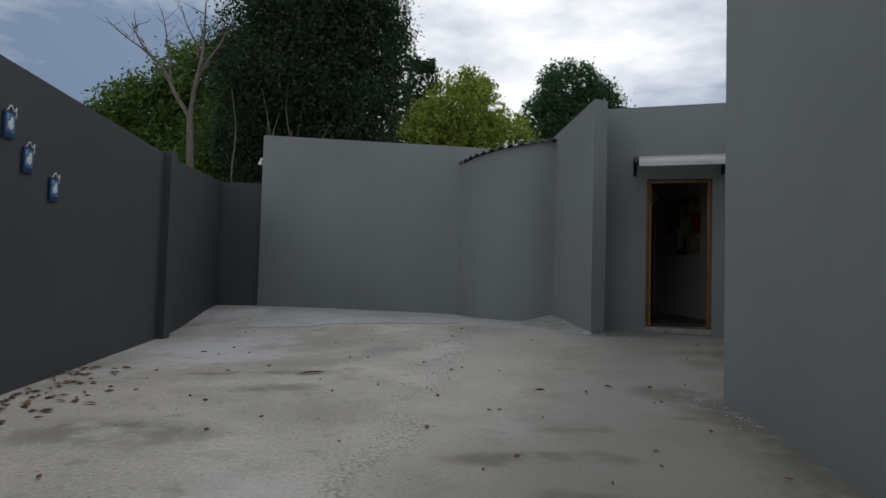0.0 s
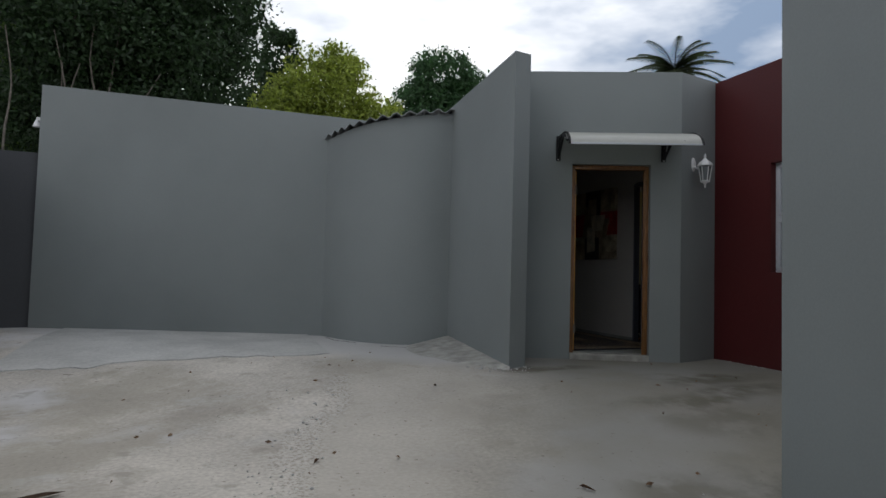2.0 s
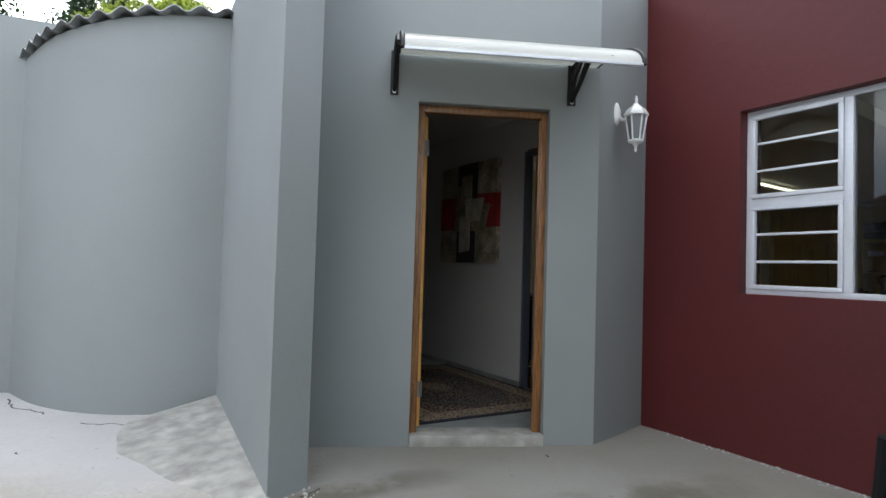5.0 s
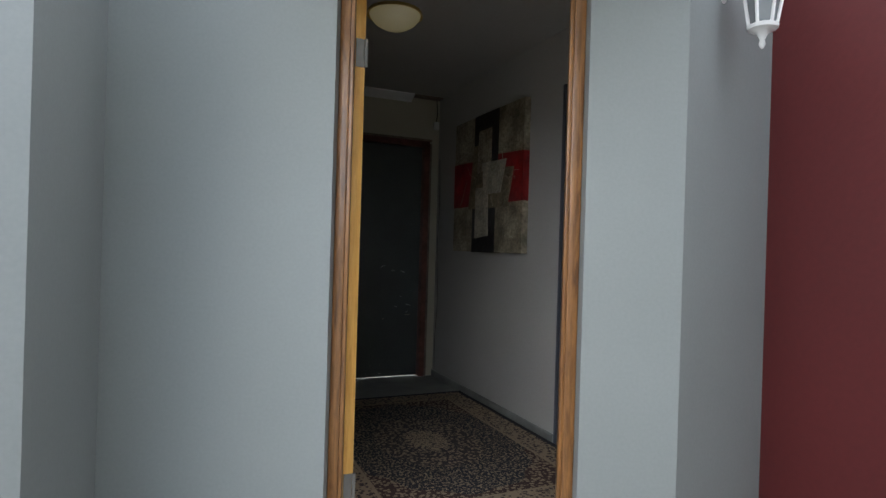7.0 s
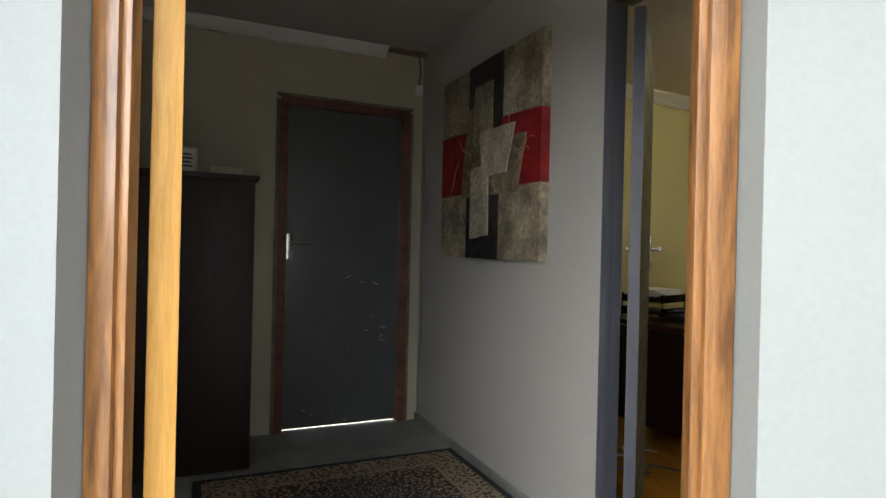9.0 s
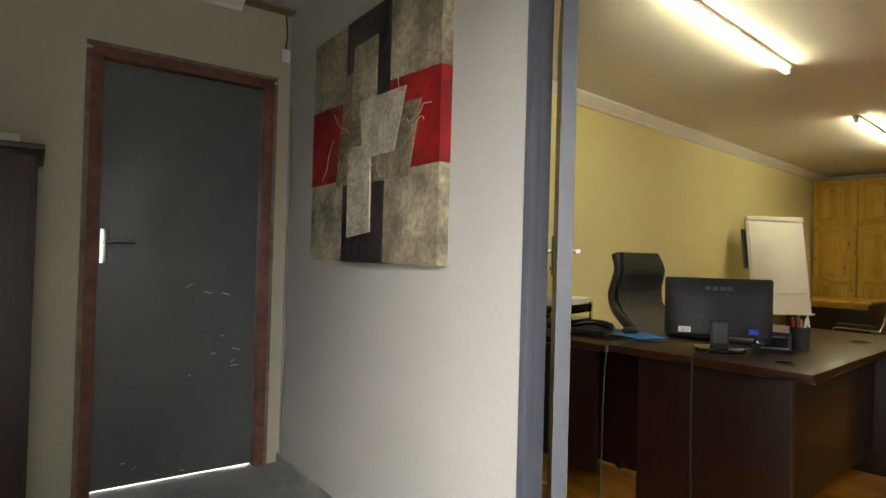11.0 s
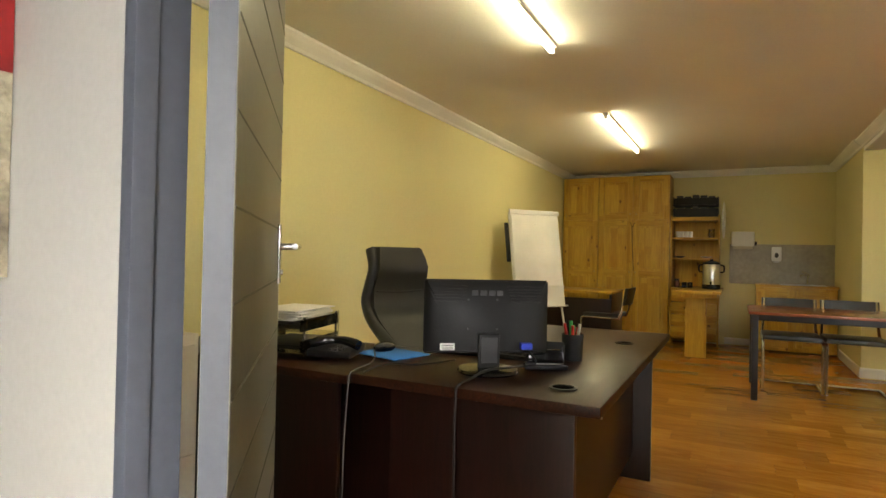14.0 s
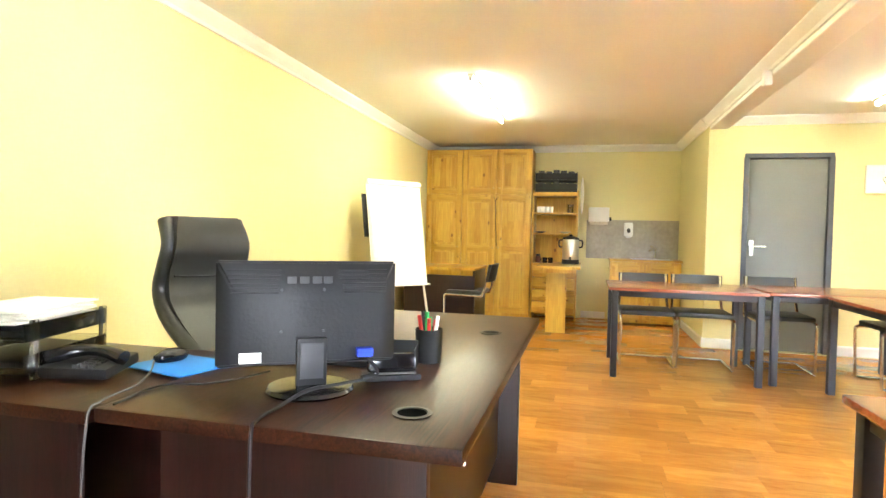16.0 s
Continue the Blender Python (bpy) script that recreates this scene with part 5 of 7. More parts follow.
tree("tree", "dark conifer-like tree between brighter trees", (0.9, 22.5, 0.3), (0.9, 22.6, 6), 0.18,
     [((0.8, 22.5, 6.0), (1.3, 1.1, 2.0)), ((1.0, 22.5, 8.4), (0.7, 0.7, 1.5)), ((0.3, 22.0, 4.4), (1.6, 1.2, 1.4))], 24000, 0.08, M_LDARK, M_BARKD, 13)
tree("tree", "round-headed deep green tree behind the buttress", (8.3, 25.5, 0.3), (8.3, 25.5, 6.5), 0.25,
     [((8.1, 25.5, 9.6), (1.5, 1.4, 1.5)), ((9.4, 25.5, 9.0), (1.3, 1.3, 1.3)), ((7.1, 25.3, 8.2), (1.2, 1.2, 1.3)), ((8.6, 25.4, 7.5), (1.9, 1.4, 1.4)), ((9.7, 25.6, 7.9), (1.1, 1.1, 1.1)), ((7.6, 25.3, 6.3), (0.9, 0.9, 0.9))], 46000, 0.08, M_LROUND, M_BARKD, 14)
tree("tree", "leafy mid-green trees beyond the boundary wall", (-7.6, 20.0, 0.3), (-7.5, 20.2, 4), 0.22,
     [((-6.5, 20.0, 7.2), (1.7, 1.4, 1.5)), ((-8.3, 20.0, 5.9), (1.7, 1.4, 1.5)), ((-9.8, 19.6, 5.1), (1.4, 1.3, 1.2)), ((-5.2, 20.2, 7.6), (1.4, 1.3, 1.7)), ((-7.0, 19.6, 4.4), (2.8, 1.4, 1.7)), ((-11.2, 19.4, 4.6), (1.3, 1.1, 0.9)), ((-9.6, 19.4, 3.6), (2.2, 1.1, 1.2)), ((-4.6, 19.8, 5.4), (1.4, 1.2, 1.8))], 90000, 0.08, M_LMID, M_BARKD, 15)
tree("tree", "mid-green tree beside the dark evergreen", (-4.6, 18.0, 0.3), (-4.6, 18.0, 4), 0.2,
     [((-4.6, 18.0, 4.6), (1.7, 1.3, 1.9)), ((-5.6, 17.6, 3.4), (1.7, 1.3, 1.3)), ((-4.0, 18.2, 6.8), (1.2, 1.1, 1.5))], 34000, 0.075, M_LMID, M_BARKD, 16)
tree("tree", "sparse pale-leaved tree beyond the boundary wall", (-11.2, 15.0, 0.3), (-11.0, 15.0, 3.6), 0.12,
     [((-11.0, 15.0, 4.6), (0.9, 0.8, 0.8)), ((-10.3, 15.0, 4.0), (0.7, 0.7, 0.7))], 900, 0.06, M_LMID, M_BARK, 17, 12)


def bare_tree():
    """Pale leaning trunk with bare forked branches."""
    rnd = random.Random(21)
    t = thing("bare_tree", "pale leaning tree with bare forked branches", "tree", pose(-4.55, 13.4, 0.2))
    bm = bmesh.new()
    tube(bm, [(0, 0, -0.3), (-0.12, 0, 1.5), (-0.32, 0.05, 3.0), (-0.42, 0.1, 4.4)], lambda k: 0.12 - 0.05 * k, 9, 5)
    part("trunk", bm, M_BARK, t)
    forks = [((-0.42, 0.1, 4.35), (-1.9, 0.3, 6.6), 0.055), ((-0.42, 0.1, 4.35), (-0.2, 0.2, 7.2), 0.06), ((-0.3, 0.1, 5.2), (0.6, 0.2, 7.0), 0.04), ((-0.9, 0.15, 5.1), (-1.2, 0.2, 6.9), 0.03), ((-1.3, 0.2, 5.7), (-2.5, 0.3, 6.7), 0.025), ((-0.3, 0.15, 5.8), (-0.8, 0.3, 7.1), 0.025)]
    for a, b, r in forks:
        bm = bmesh.new()
        limb(bm, a, b, r, r * 0.25, rnd, 0.05)
        for _ in range(7):
            k = rnd.uniform(0.35, 0.95)
            s = Vector(a).lerp(Vector(b), k)
            limb(bm, s, s + Vector((rnd.uniform(-0.7, 0.7), rnd.uniform(-0.3, 0.3), rnd.uniform(0.1, 0.7))), r * 0.25, r * 0.06, rnd, 0.08, 3)
        part("branch", bm, M_BARK, t)
    t2 = thing("bare_shrub", "thin grey bare stems beside the outbuilding", "shrub", pose(-3.2, 13.8, 0.2))
    for i in range(9):
        bm = bmesh.new()
        x = rnd.uniform(-0.25, 0.25)
        limb(bm, (x * 0.4, 0, 0), (x * 3 + rnd.uniform(-0.4, 0.9), rnd.uniform(-0.3, 0.3), rnd.uniform(3.6, 6.2)), 0.04, 0.008, rnd, 0.06, 5)
        part("stem", bm, M_BARK, t2)


bare_tree()


def palm():
    rnd = random.Random(31)
    t = thing("palm_tree", "dark feather palm above the roof line", "palm", pose(16.5, 20.5, 0.3))
    bm = bmesh.new()
    tube(bm, [(0, 0, 0), (0.05, 0, 4.8), (0, 0, 9.45)], lambda k: 0.24 - 0.04 * k, 10, 4)
    part("trunk", bm, M_BARKD, t)
    for i in range(34):
        a, up = rnd.uniform(0, 2 * math.pi), rnd.uniform(-0.2, 1.3)
        L = rnd.uniform(1.8, 2.4)
        d = Vector((math.cos(a), math.sin(a), 0))
        pts = [Vector((0, 0, 9.45)) + d * L * k * math.cos(up * (1 - 0.5 * k)) + Vector((0, 0, L * (math.sin(up) * k - 0.55 * k * k))) for k in np.linspace(0, 1, 14)]
        bm = bmesh.new()
        tube(bm, pts, lambda k: 0.025 * (1 - 0.8 * k), 5, 1, False)
        side = d.cross(Vector((0, 0, 1)))
        for j in range(2, 14):
            for sg in (-1, 1):
                for h in (0, 0.5):
                    p = pts[j - 1].lerp(pts[j], h)
                    tip = p + side * sg * 0.5 * (1.1 - j / 16) + d * 0.25 - Vector((0, 0, 0.14))
                    q = [bm.verts.new(v) for v in (p - d * 0.03, p + d * 0.07, tip)]
                    bm.faces.new(q)
        part("frond", bm, M_PALM, t, smooth=False)


palm()

# ---- hall things ----
def lever(bm_parent, x, y, z, sx, sy, parent):
    """Chrome plate and lever; sx: way the lever points along x, sy: way it stands off along y."""
    bm = bmesh.new()
    box(bm, x, y + sy * 0.004, z - 0.02, 0.04, 0.008, 0.16, 0.003)
    cyl(bm, (x, y, z), (x, y + sy * 0.05, z), 0.009, seg=10)
    tube(bm, [(x, y + sy * 0.05, z), (x + sx * 0.04, y + sy * 0.055, z), (x + sx * 0.12, y + sy * 0.05, z)], 0.009, 8, 4)
    cyl(bm, (x, y, z - 0.07), (x, y + sy * 0.014, z - 0.07), 0.008, seg=10)
    part("handle", bm, M_CHROME, parent, "chrome lever handle on a plate")


def back_door():
    """Grey flush door in a worn reddish frame at the hall's end."""
    x0, x1, y = 2.8 + 1.065, 2.8 + 1.89, 9.95
    h = FLOOR + 2.03
    t = thing("door_2", "closed grey door in a worn red-brown frame", "door", pose(0, 0, 0))
    tagged(t, kind="structure")
    for name, c, s in (("door_jamb", (x0 + 0.022, y + 0.03, FLOOR + 1.0), (0.05, 0.1, 2.02)), ("door_jamb", (x1 - 0.022, y + 0.03, FLOOR + 1.0), (0.05, 0.1, 2.02)), ("door_head", ((x0 + x1) / 2, y + 0.03, h - 0.022), (x1 - x0, 0.1, 0.05))):
        bm = bmesh.new()
        box(bm, *c, *s, 0.005)
        part(name, bm, M_REDOX, t)
    bm = bmesh.new()
    box(bm, (x0 + x1) / 2, y + 0.055, FLOOR + 1.002, x1 - x0 - 0.1, 0.04, 1.99, 0.003)
    leaf = part("door_leaf", bm, M_DOORGREY, t, "scuffed dark grey leaf")
    lever(None, x0 + 0.075, y + 0.035, FLOOR + 1.15, 1, -1, leaf)
    rnd = random.Random(3)
    for i in range(15):
        bm = bmesh.new()
        k = rnd.random()
        low = k < 0.55
        zz = FLOOR + (rnd.uniform(0.03, 0.13) if low else rnd.uniform(0.45, 0.95))
        xx = x0 + (rnd.uniform(0.07, 0.5) if low else rnd.uniform(0.42, 0.72))
        box(bm, 0, 0, 0, rnd.uniform(0.006, 0.045), 0.0008, rnd.uniform(0.0015, 0.0035), rot=(0, rnd.uniform(-35, 20), 0))
        part("scuff", bm, M_WHITE if i % 3 else M_BEIGE, leaf, "pale paint scuff", m=pose(xx, y + 0.0344, zz))
    # chipped plaster lip round the frame
    for name, c, sz in (("plaster_lip", (x0 - 0.012, y - 0.003, FLOOR + 1.0), (0.022, 0.02, 2.03)), ("plaster_lip", (x1 + 0.012, y - 0.003, FLOOR + 1.0), (0.022, 0.02, 2.03)), ("plaster_lip", ((x0 + x1) / 2, y - 0.003, h + 0.012), (x1 - x0 + 0.046, 0.02, 0.022))):
        bm = bmesh.new()
        box(bm, *c, *sz, 0.005)
        part(name, bm, M_LIP, t, "worn pinkish plaster lip")
    # closing block behind, with the day showing under the leaf
    bm = bmesh.new()
    box(bm, (x0 + x1) / 2, 10.3, FLOOR - 0.05, 1.2, 0.5, 0.09)
    solid("door_step", bm, M_HFLOOR, "grey step outside the back door", "step", "structure")


back_door()
strip("baseboard_5", "grey hall skirting", (HW, 9.95), (HW, DOOR0 + 0.02), FLOOR, 0.05, 0.012, M_HFLOOR, m=Matrix(), flip=-1, chamfer=False)


strip("cornice_6", "white hall cornice that ends short of the corner", (4.51, 9.95), (2.87, 9.95), 2.765, 0.055, 0.09, M_WHITE, m=Matrix(), flip=1)
bm = bmesh.new()
box(bm, 4.645, 9.905, CEIL - 0.008, 0.26, 0.08, 0.014, 0.003)
solid("bare_plaster_edge", bm, M_LIP, "bare plaster where the cornice is missing", "trim", "structure")


def painting():
    """Abstract canvas on the hall wall, in its own x (towards the viewer's right), z up; y negative is outwards."""
    W, H = 1.04, 1.0
    t = thing("abstract_painting", "abstract canvas with red band and black strip", "painting", pose(HW, 9.49, 1.502, 0, 0, -90))
    def panel(name, material, quad, y0, y1, label=""):
        bm = bmesh.new()
        a = [bm.verts.new((x * W, -y1, z * H)) for x, z in quad]
        b = [bm.verts.new((x * W, -y0, z * H)) for x, z in quad]
        bm.faces.new(a)
        bm.faces.new(b[::-1])
        for i in range(len(quad)):
            j = (i + 1) % len(quad)
            bm.faces.new((a[i], b[i], b[j], a[j]))
        part(name, bm, material, t, label, smooth=False)
    R = lambda x0, x1, z0, z1: [(x0, z0), (x1, z0), (x1, z1), (x0, z1)]
    panel("canvas", M_CANVAS, R(0.002, 0.998, 0.002, 0.998), 0.002, 0.046, "beige textured canvas")
    panel("red_band", M_CRED, [(0, 0.34), (0.32, 0.34), (0.32, 0.67), (0, 0.68)], 0.003, 0.0475, "red painted band")
    panel("red_band", M_CRED, [(0.66, 0.34), (1.0, 0.34), (1.0, 0.66), (0.68, 0.68)], 0.003, 0.0475, "red painted band")
    panel("black_strip", M_CBLACK, [(0.33, 0.5), (0.68, 0.5), (0.68, 1.0), (0.33, 1.0)], 0.003, 0.0485, "black painted strip")
    panel("black_strip", M_CBLACK, R(0.32, 0.655, 0.0, 0.5), 0.003, 0.0483, "black painted strip")
    panel("patch", M_CANVASD, [(0.26, 0.32), (0.82, 0.31), (0.89, 0.57), (0.77, 0.58), (0.45, 0.6), (0.41, 0.78), (0.33, 0.78)], 0.047, 0.052, "tilted brown patch")
    panel("patch", M_PATCHB, [(0.39, 0.57), (0.59, 0.62), (0.59, 0.88), (0.41, 0.88)], 0.049, 0.055, "brownish upright patch")
    panel("patch", M_PATCH, [(0.38, 0.10), (0.57, 0.12), (0.56, 0.46), (0.38, 0.47)], 0.051, 0.057, "pale upright patch")
    panel("patch", M_PATCH, [(0.51, 0.41), (0.74, 0.41), (0.81, 0.63), (0.48, 0.64)], 0.056, 0.062, "pale square patch")
    rnd = random.Random(8)
    for x0, z0, x1, z1 in ((0.24, 0.62, 0.4, 0.52), (0.52, 0.5, 0.72, 0.5), (0.72, 0.5, 0.96, 0.53), (0.84, 0.46, 0.92, 0.5), (0.72, 0.69, 0.8, 0.62), (0.56, 0.4, 0.68, 0.32), (0.14, 0.36, 0.24, 0.52), (0.8, 0.13, 0.9, 0.12)):
        bm = bmesh.new()
        pts = [((x0 + (x1 - x0) * k + rnd.uniform(-0.015, 0.015)) * W, -0.064 if x0 == 0.52 else -0.055, (z0 + (z1 - z0) * k + rnd.uniform(-0.02, 0.02)) * H) for k in np.linspace(0, 1, 7)]
        tube(bm, pts, 0.0012, 5, 4)
        part("paint_line", bm, M_PATCH, t, "thin raised paint line")


painting()


def hall_cabinet():
    t = thing("hall_cabinet", "dark veneered cupboard beside the grey door", "cabinet", pose(2.9, 9.40, FLOOR))
    bm = bmesh.new()
    box(bm, 0.39, 0.265, 0.735, 0.78, 0.50, 1.45, 0.004)
    part("body", bm, M_CABD, t)
    bm = bmesh.new()
    box(bm, 0.395, 0.262, 1.47, 0.81, 0.54, 0.02, 0.004)
    part("top", bm, M_CABD, t)
    for x in (0.2, 0.585):
        bm = bmesh.new()
        box(bm, x, 0.006, 0.75, 0.375, 0.018, 1.38, 0.003)
        d = part("door", bm, M_CABD, t)
        bm = bmesh.new()
        cyl(bm, (x + (0.15 if x < 0.3 else -0.15), -0.02, 0.8), (x + (0.15 if x < 0.3 else -0.15), -0.02, 0.92), 0.006, seg=8)
        part("handle", bm, M_STEEL, d, "steel bar handle")
    f = thing("picture_frame", "small framed card on the dark cupboard", "frame", pose(3.35, 9.55, FLOOR + 1.481, -8, 0, 6))
    bm = bmesh.new()
    box(bm, 0, 0, 0.072, 0.125, 0.014, 0.144, 0.004)
    part("frame", bm, M_STEEL, f)
    bm = bmesh.new()
    box(bm, 0, -0.0085, 0.072, 0.1, 0.003, 0.118)
    part("card", bm, M_PAPER, f, "white printed card")
    for i in range(4):
        bm = bmesh.new()
        box(bm, 0, -0.0106, 0.042 + 0.02 * i, 0.08 - 0.015 * (i % 2), 0.0012, 0.007)
        part("text_bar", bm, M_BLACK, f, "line of unreadable print")
    g = thing("storage_box", "low clear plastic box on the dark cupboard", "box", pose(3.545, 9.6, FLOOR + 1.481))
    bm = bmesh.new()
    box(bm, 0, 0, 0.025, 0.16, 0.14, 0.048, 0.008)
    part("tray", bm, M_BEIGE, g)


hall_cabinet()


def rug():
    bm = bmesh.new()
    box(bm, 0, 0, 0.006, 1.34, 1.96, 0.012, 0.004)
    solid("persian_rug", bm, M_RUG, "dark patterned medallion rug on the hall floor", "rug", m=pose(4.09, 8.36, FLOOR, 0, 0, 0))


rug()


def dome_light():
    t = thing("dome_light", "brass-rimmed frosted glass dome ceiling light", "ceiling light", pose(3.82, 8.35, CEIL))
    bm = bmesh.new()
    lathe(bm, [(0.15, -0.012), (0.155, -0.02), (0.15, 0.0)], seg=28)
    part("rim", bm, M_BRASS, t)
    bm = bmesh.new()
    lathe(bm, [(0.02, -0.095), (0.07, -0.085), (0.11, -0.062), (0.138, -0.03), (0.142, -0.014)], seg=28)
    part("shade", bm, M_DOME, t, "frosted amber glass bowl")


M_DOME = emit("amber_frosted_glass", (1.0, 0.8, 0.3), 0.05)
dome_light()


M_CABLE = mat("grey_cable_sheath", (0.17, 0.165, 0.15), 0.5, bump=0)


def wall_cable():
    t = thing("wall_bell", "small white bell box with a loose cable", "bell", pose(4.745, 9.948, 2.585))
    bm = bmesh.new()
    box(bm, 0, -0.012, 0, 0.05, 0.022, 0.07, 0.006)
    part("housing", bm, M_WHITE, t)
    bm = bmesh.new()
    tube(bm, [(0.0, -0.006, 0.03), (0.01, -0.006, 0.12), (0.0, -0.006, 0.22)], 0.004, 6, 4)
    part("lead", bm, M_BLACK, t)
    bm = bmesh.new()
    tube(bm, [(4.772, 9.9, 2.3), (4.774, 9.88, 1.9), (4.772, 9.9, 1.5), (4.774, 9.87, 1.1), (4.772, 9.9, 0.7), (4.773, 9.89, FLOOR + 0.01)], 0.003, 6, 6)
    solid("loose_cable", bm, M_CABLE, "thin pale cable down the hall corner", "cable")


wall_cable()


def office_door():
    """Steel frame of the doorway and the grooved leaf swung into the office."""
    t = thing("door_3", "open grooved grey door in a steel frame", "door", pose(0, 0, 0))
    tagged(t, kind="structure")
    h = FLOOR + 2.08
    for y, s in ((DOOR0, 1), (DOOR1, -1)):
        bm = bmesh.new()
        box(bm, 4.783, y - s * 0.006, FLOOR + 1.04, 0.034, 0.028, 2.08, 0.005)
        box(bm, 4.824, y - s * 0.003, FLOOR + 1.04, 0.05, 0.018, 2.08, 0.003)
        part("door_jamb", bm, M_FRAMEGREY, t)
    bm = bmesh.new()
    box(bm, 4.812, (DOOR0 + DOOR1) / 2, h - 0.012, 0.09, DOOR0 - DOOR1 - 0.06, 0.05, 0.005)
    part("door_head", bm, M_FRAMEGREY, t)
    lm = pose(4.855, 8.042, 0, 0, 0, 44.4)
    L, th = 0.83, 0.042
    bm = bmesh.new()
    box(bm, L / 2, -th / 2, FLOOR + 1.025, L, th, 2.03, 0.003)
    leaf = part("door_leaf", bm, M_LEAFDOOR, t, "grey leaf with horizontal grooves", m=lm)
    bm = bmesh.new()
    box(bm, -0.0012, -th / 2, FLOOR + 1.025, 0.002, th - 0.004, 2.02)
    part("leaf_edge", bm, M_FRAMEGREY, leaf, "blue-grey painted leaf edge")
    # each groove is a thin bar; its shade is put into the darker colour
    for k in range(14):
        z = 1.618 + 0.137 * (k - 8)
        bm = bmesh.new()
        tube(bm, [(0.004, -th + 0.0012, z), (L - 0.004, -th + 0.0012, z)], 0.0028, 6, 1, False)
        part("groove", bm, M_GROOVESHADE, leaf, "thin darker bar for a shaded horizontal groove")
    lever(None, L - 0.055, -th, FLOOR + 1.16, -1, -1, leaf)
    lever(None, L - 0.055, 0.0, FLOOR + 1.16, -1, 1, leaf)


M_GROOVESHADE = mat("groove_shade", (0.085, 0.085, 0.073), 0.6, bump=0)
office_door()

# ---- office things ----
def tube_light(u0, u1, v, label):
    t = thing("tube_light", label, "ceiling light", office((u0 + u1) / 2, v, CEIL), "office tube lights")
    L = u1 - u0
    bm = bmesh.new()
    box(bm, 0, 0, -0.012, L, 0.05, 0.024, 0.005)
    part("housing", bm, M_WHITE, t)
    for s in (-1, 1):
        bm = bmesh.new()
        box(bm, s * (L / 2 - 0.012), 0, -0.038, 0.024, 0.03, 0.045, 0.004)
        part("lamp_holder", bm, M_WHITE, t)
    bm = bmesh.new()
    cyl(bm, (-L / 2 + 0.026, 0, -0.045), (L / 2 - 0.026, 0, -0.045), 0.014, seg=12)
    part("tube", bm, M_TUBE, t, "glowing fluorescent tube")


tube_light(1.15, 2.69, 0.39, "lit fluorescent tube light on the office ceiling")
tube_light(4.42, 6.18, 0.43, "long lit fluorescent tube light on the office ceiling")
tube_light(4.6, 5.8, -2.95, "lit fluorescent tube light over the meeting tables")
tube_light(1.6, 2.8, -2.95, "lit fluorescent tube light near the window")


def office_desk():
    """L-shaped dark desk; own axes along the office's, origin at its near outer corner on the floor."""
    t = thing("office_desk", "large dark brown L-shaped office desk", "desk", office(0.93, -0.29))
    bm = bmesh.new()
    box(bm, 0.87, 0.405, 0.733, 1.74, 0.81, 0.034, 0.008)
    top = part("desktop", bm, M_DESK, t)
    bm = bmesh.new()
    box(bm, 0.30, 1.37, 0.728, 0.62, 1.10, 0.032, 0.008)
    part("return_top", bm, M_DESK, t)
    for x, y in ((0.17, 0.148), (1.235, 0.15)):
        bm = bmesh.new()
        lathe(bm, [(0.042, 0.750), (0.044, 0.7535), (0.034, 0.7545), (0.032, 0.7515)], (x, y, 0), 24)
        part("grommet", bm, M_MARKM, top, "metal cable grommet ring")
        # no real opening: a black disc gives the shade inside the ring
        bm = bmesh.new()
        cyl(bm, (x, y, 0.7503), (x, y, 0.7523), 0.0325, seg=24)
        part("grommet_hole", bm, M_HOLE, top, "matte black disc for the shaded cable hole")
    # the board at x 0.54 is added to darken the shaded recess behind
    for name, c, s in (("end_panel", (0.10, 0.40, 0.358), (0.03, 0.62, 0.715)), ("end_panel", (1.60, 0.40, 0.358), (0.03, 0.66, 0.715)), ("modesty_panel", (0.85, 0.17, 0.42), (1.46, 0.02, 0.58)),
                       ("return_panel", (0.06, 1.40, 0.42), (0.02, 1.0, 0.56)), ("recess_shade_panel", (0.54, 1.12, 0.36), (0.02, 0.86, 0.70)), ("return_end", (0.30, 1.90, 0.356), (0.54, 0.03, 0.71))):
        bm = bmesh.new()
        box(bm, *c, *s, 0.003)
        part(name, bm, M_DESKP, t)
    bm = bmesh.new()
    box(bm, 0.02, 0.003, 0.717, 0.008, 0.008, 0.006, 0.002)
    part("chipped_corner", bm, M_PAPER, top, "pale chip on the corner")


M_MARKM = mat("dull_metal", (0.05, 0.045, 0.04), 0.5, 0.3, bump=0)
M_HOLE = mat("hole_shade_black", (0.004, 0.004, 0.004), 0.95, spec=0.0, bump=0)
office_desk()
DT = FLOOR + 0.7505


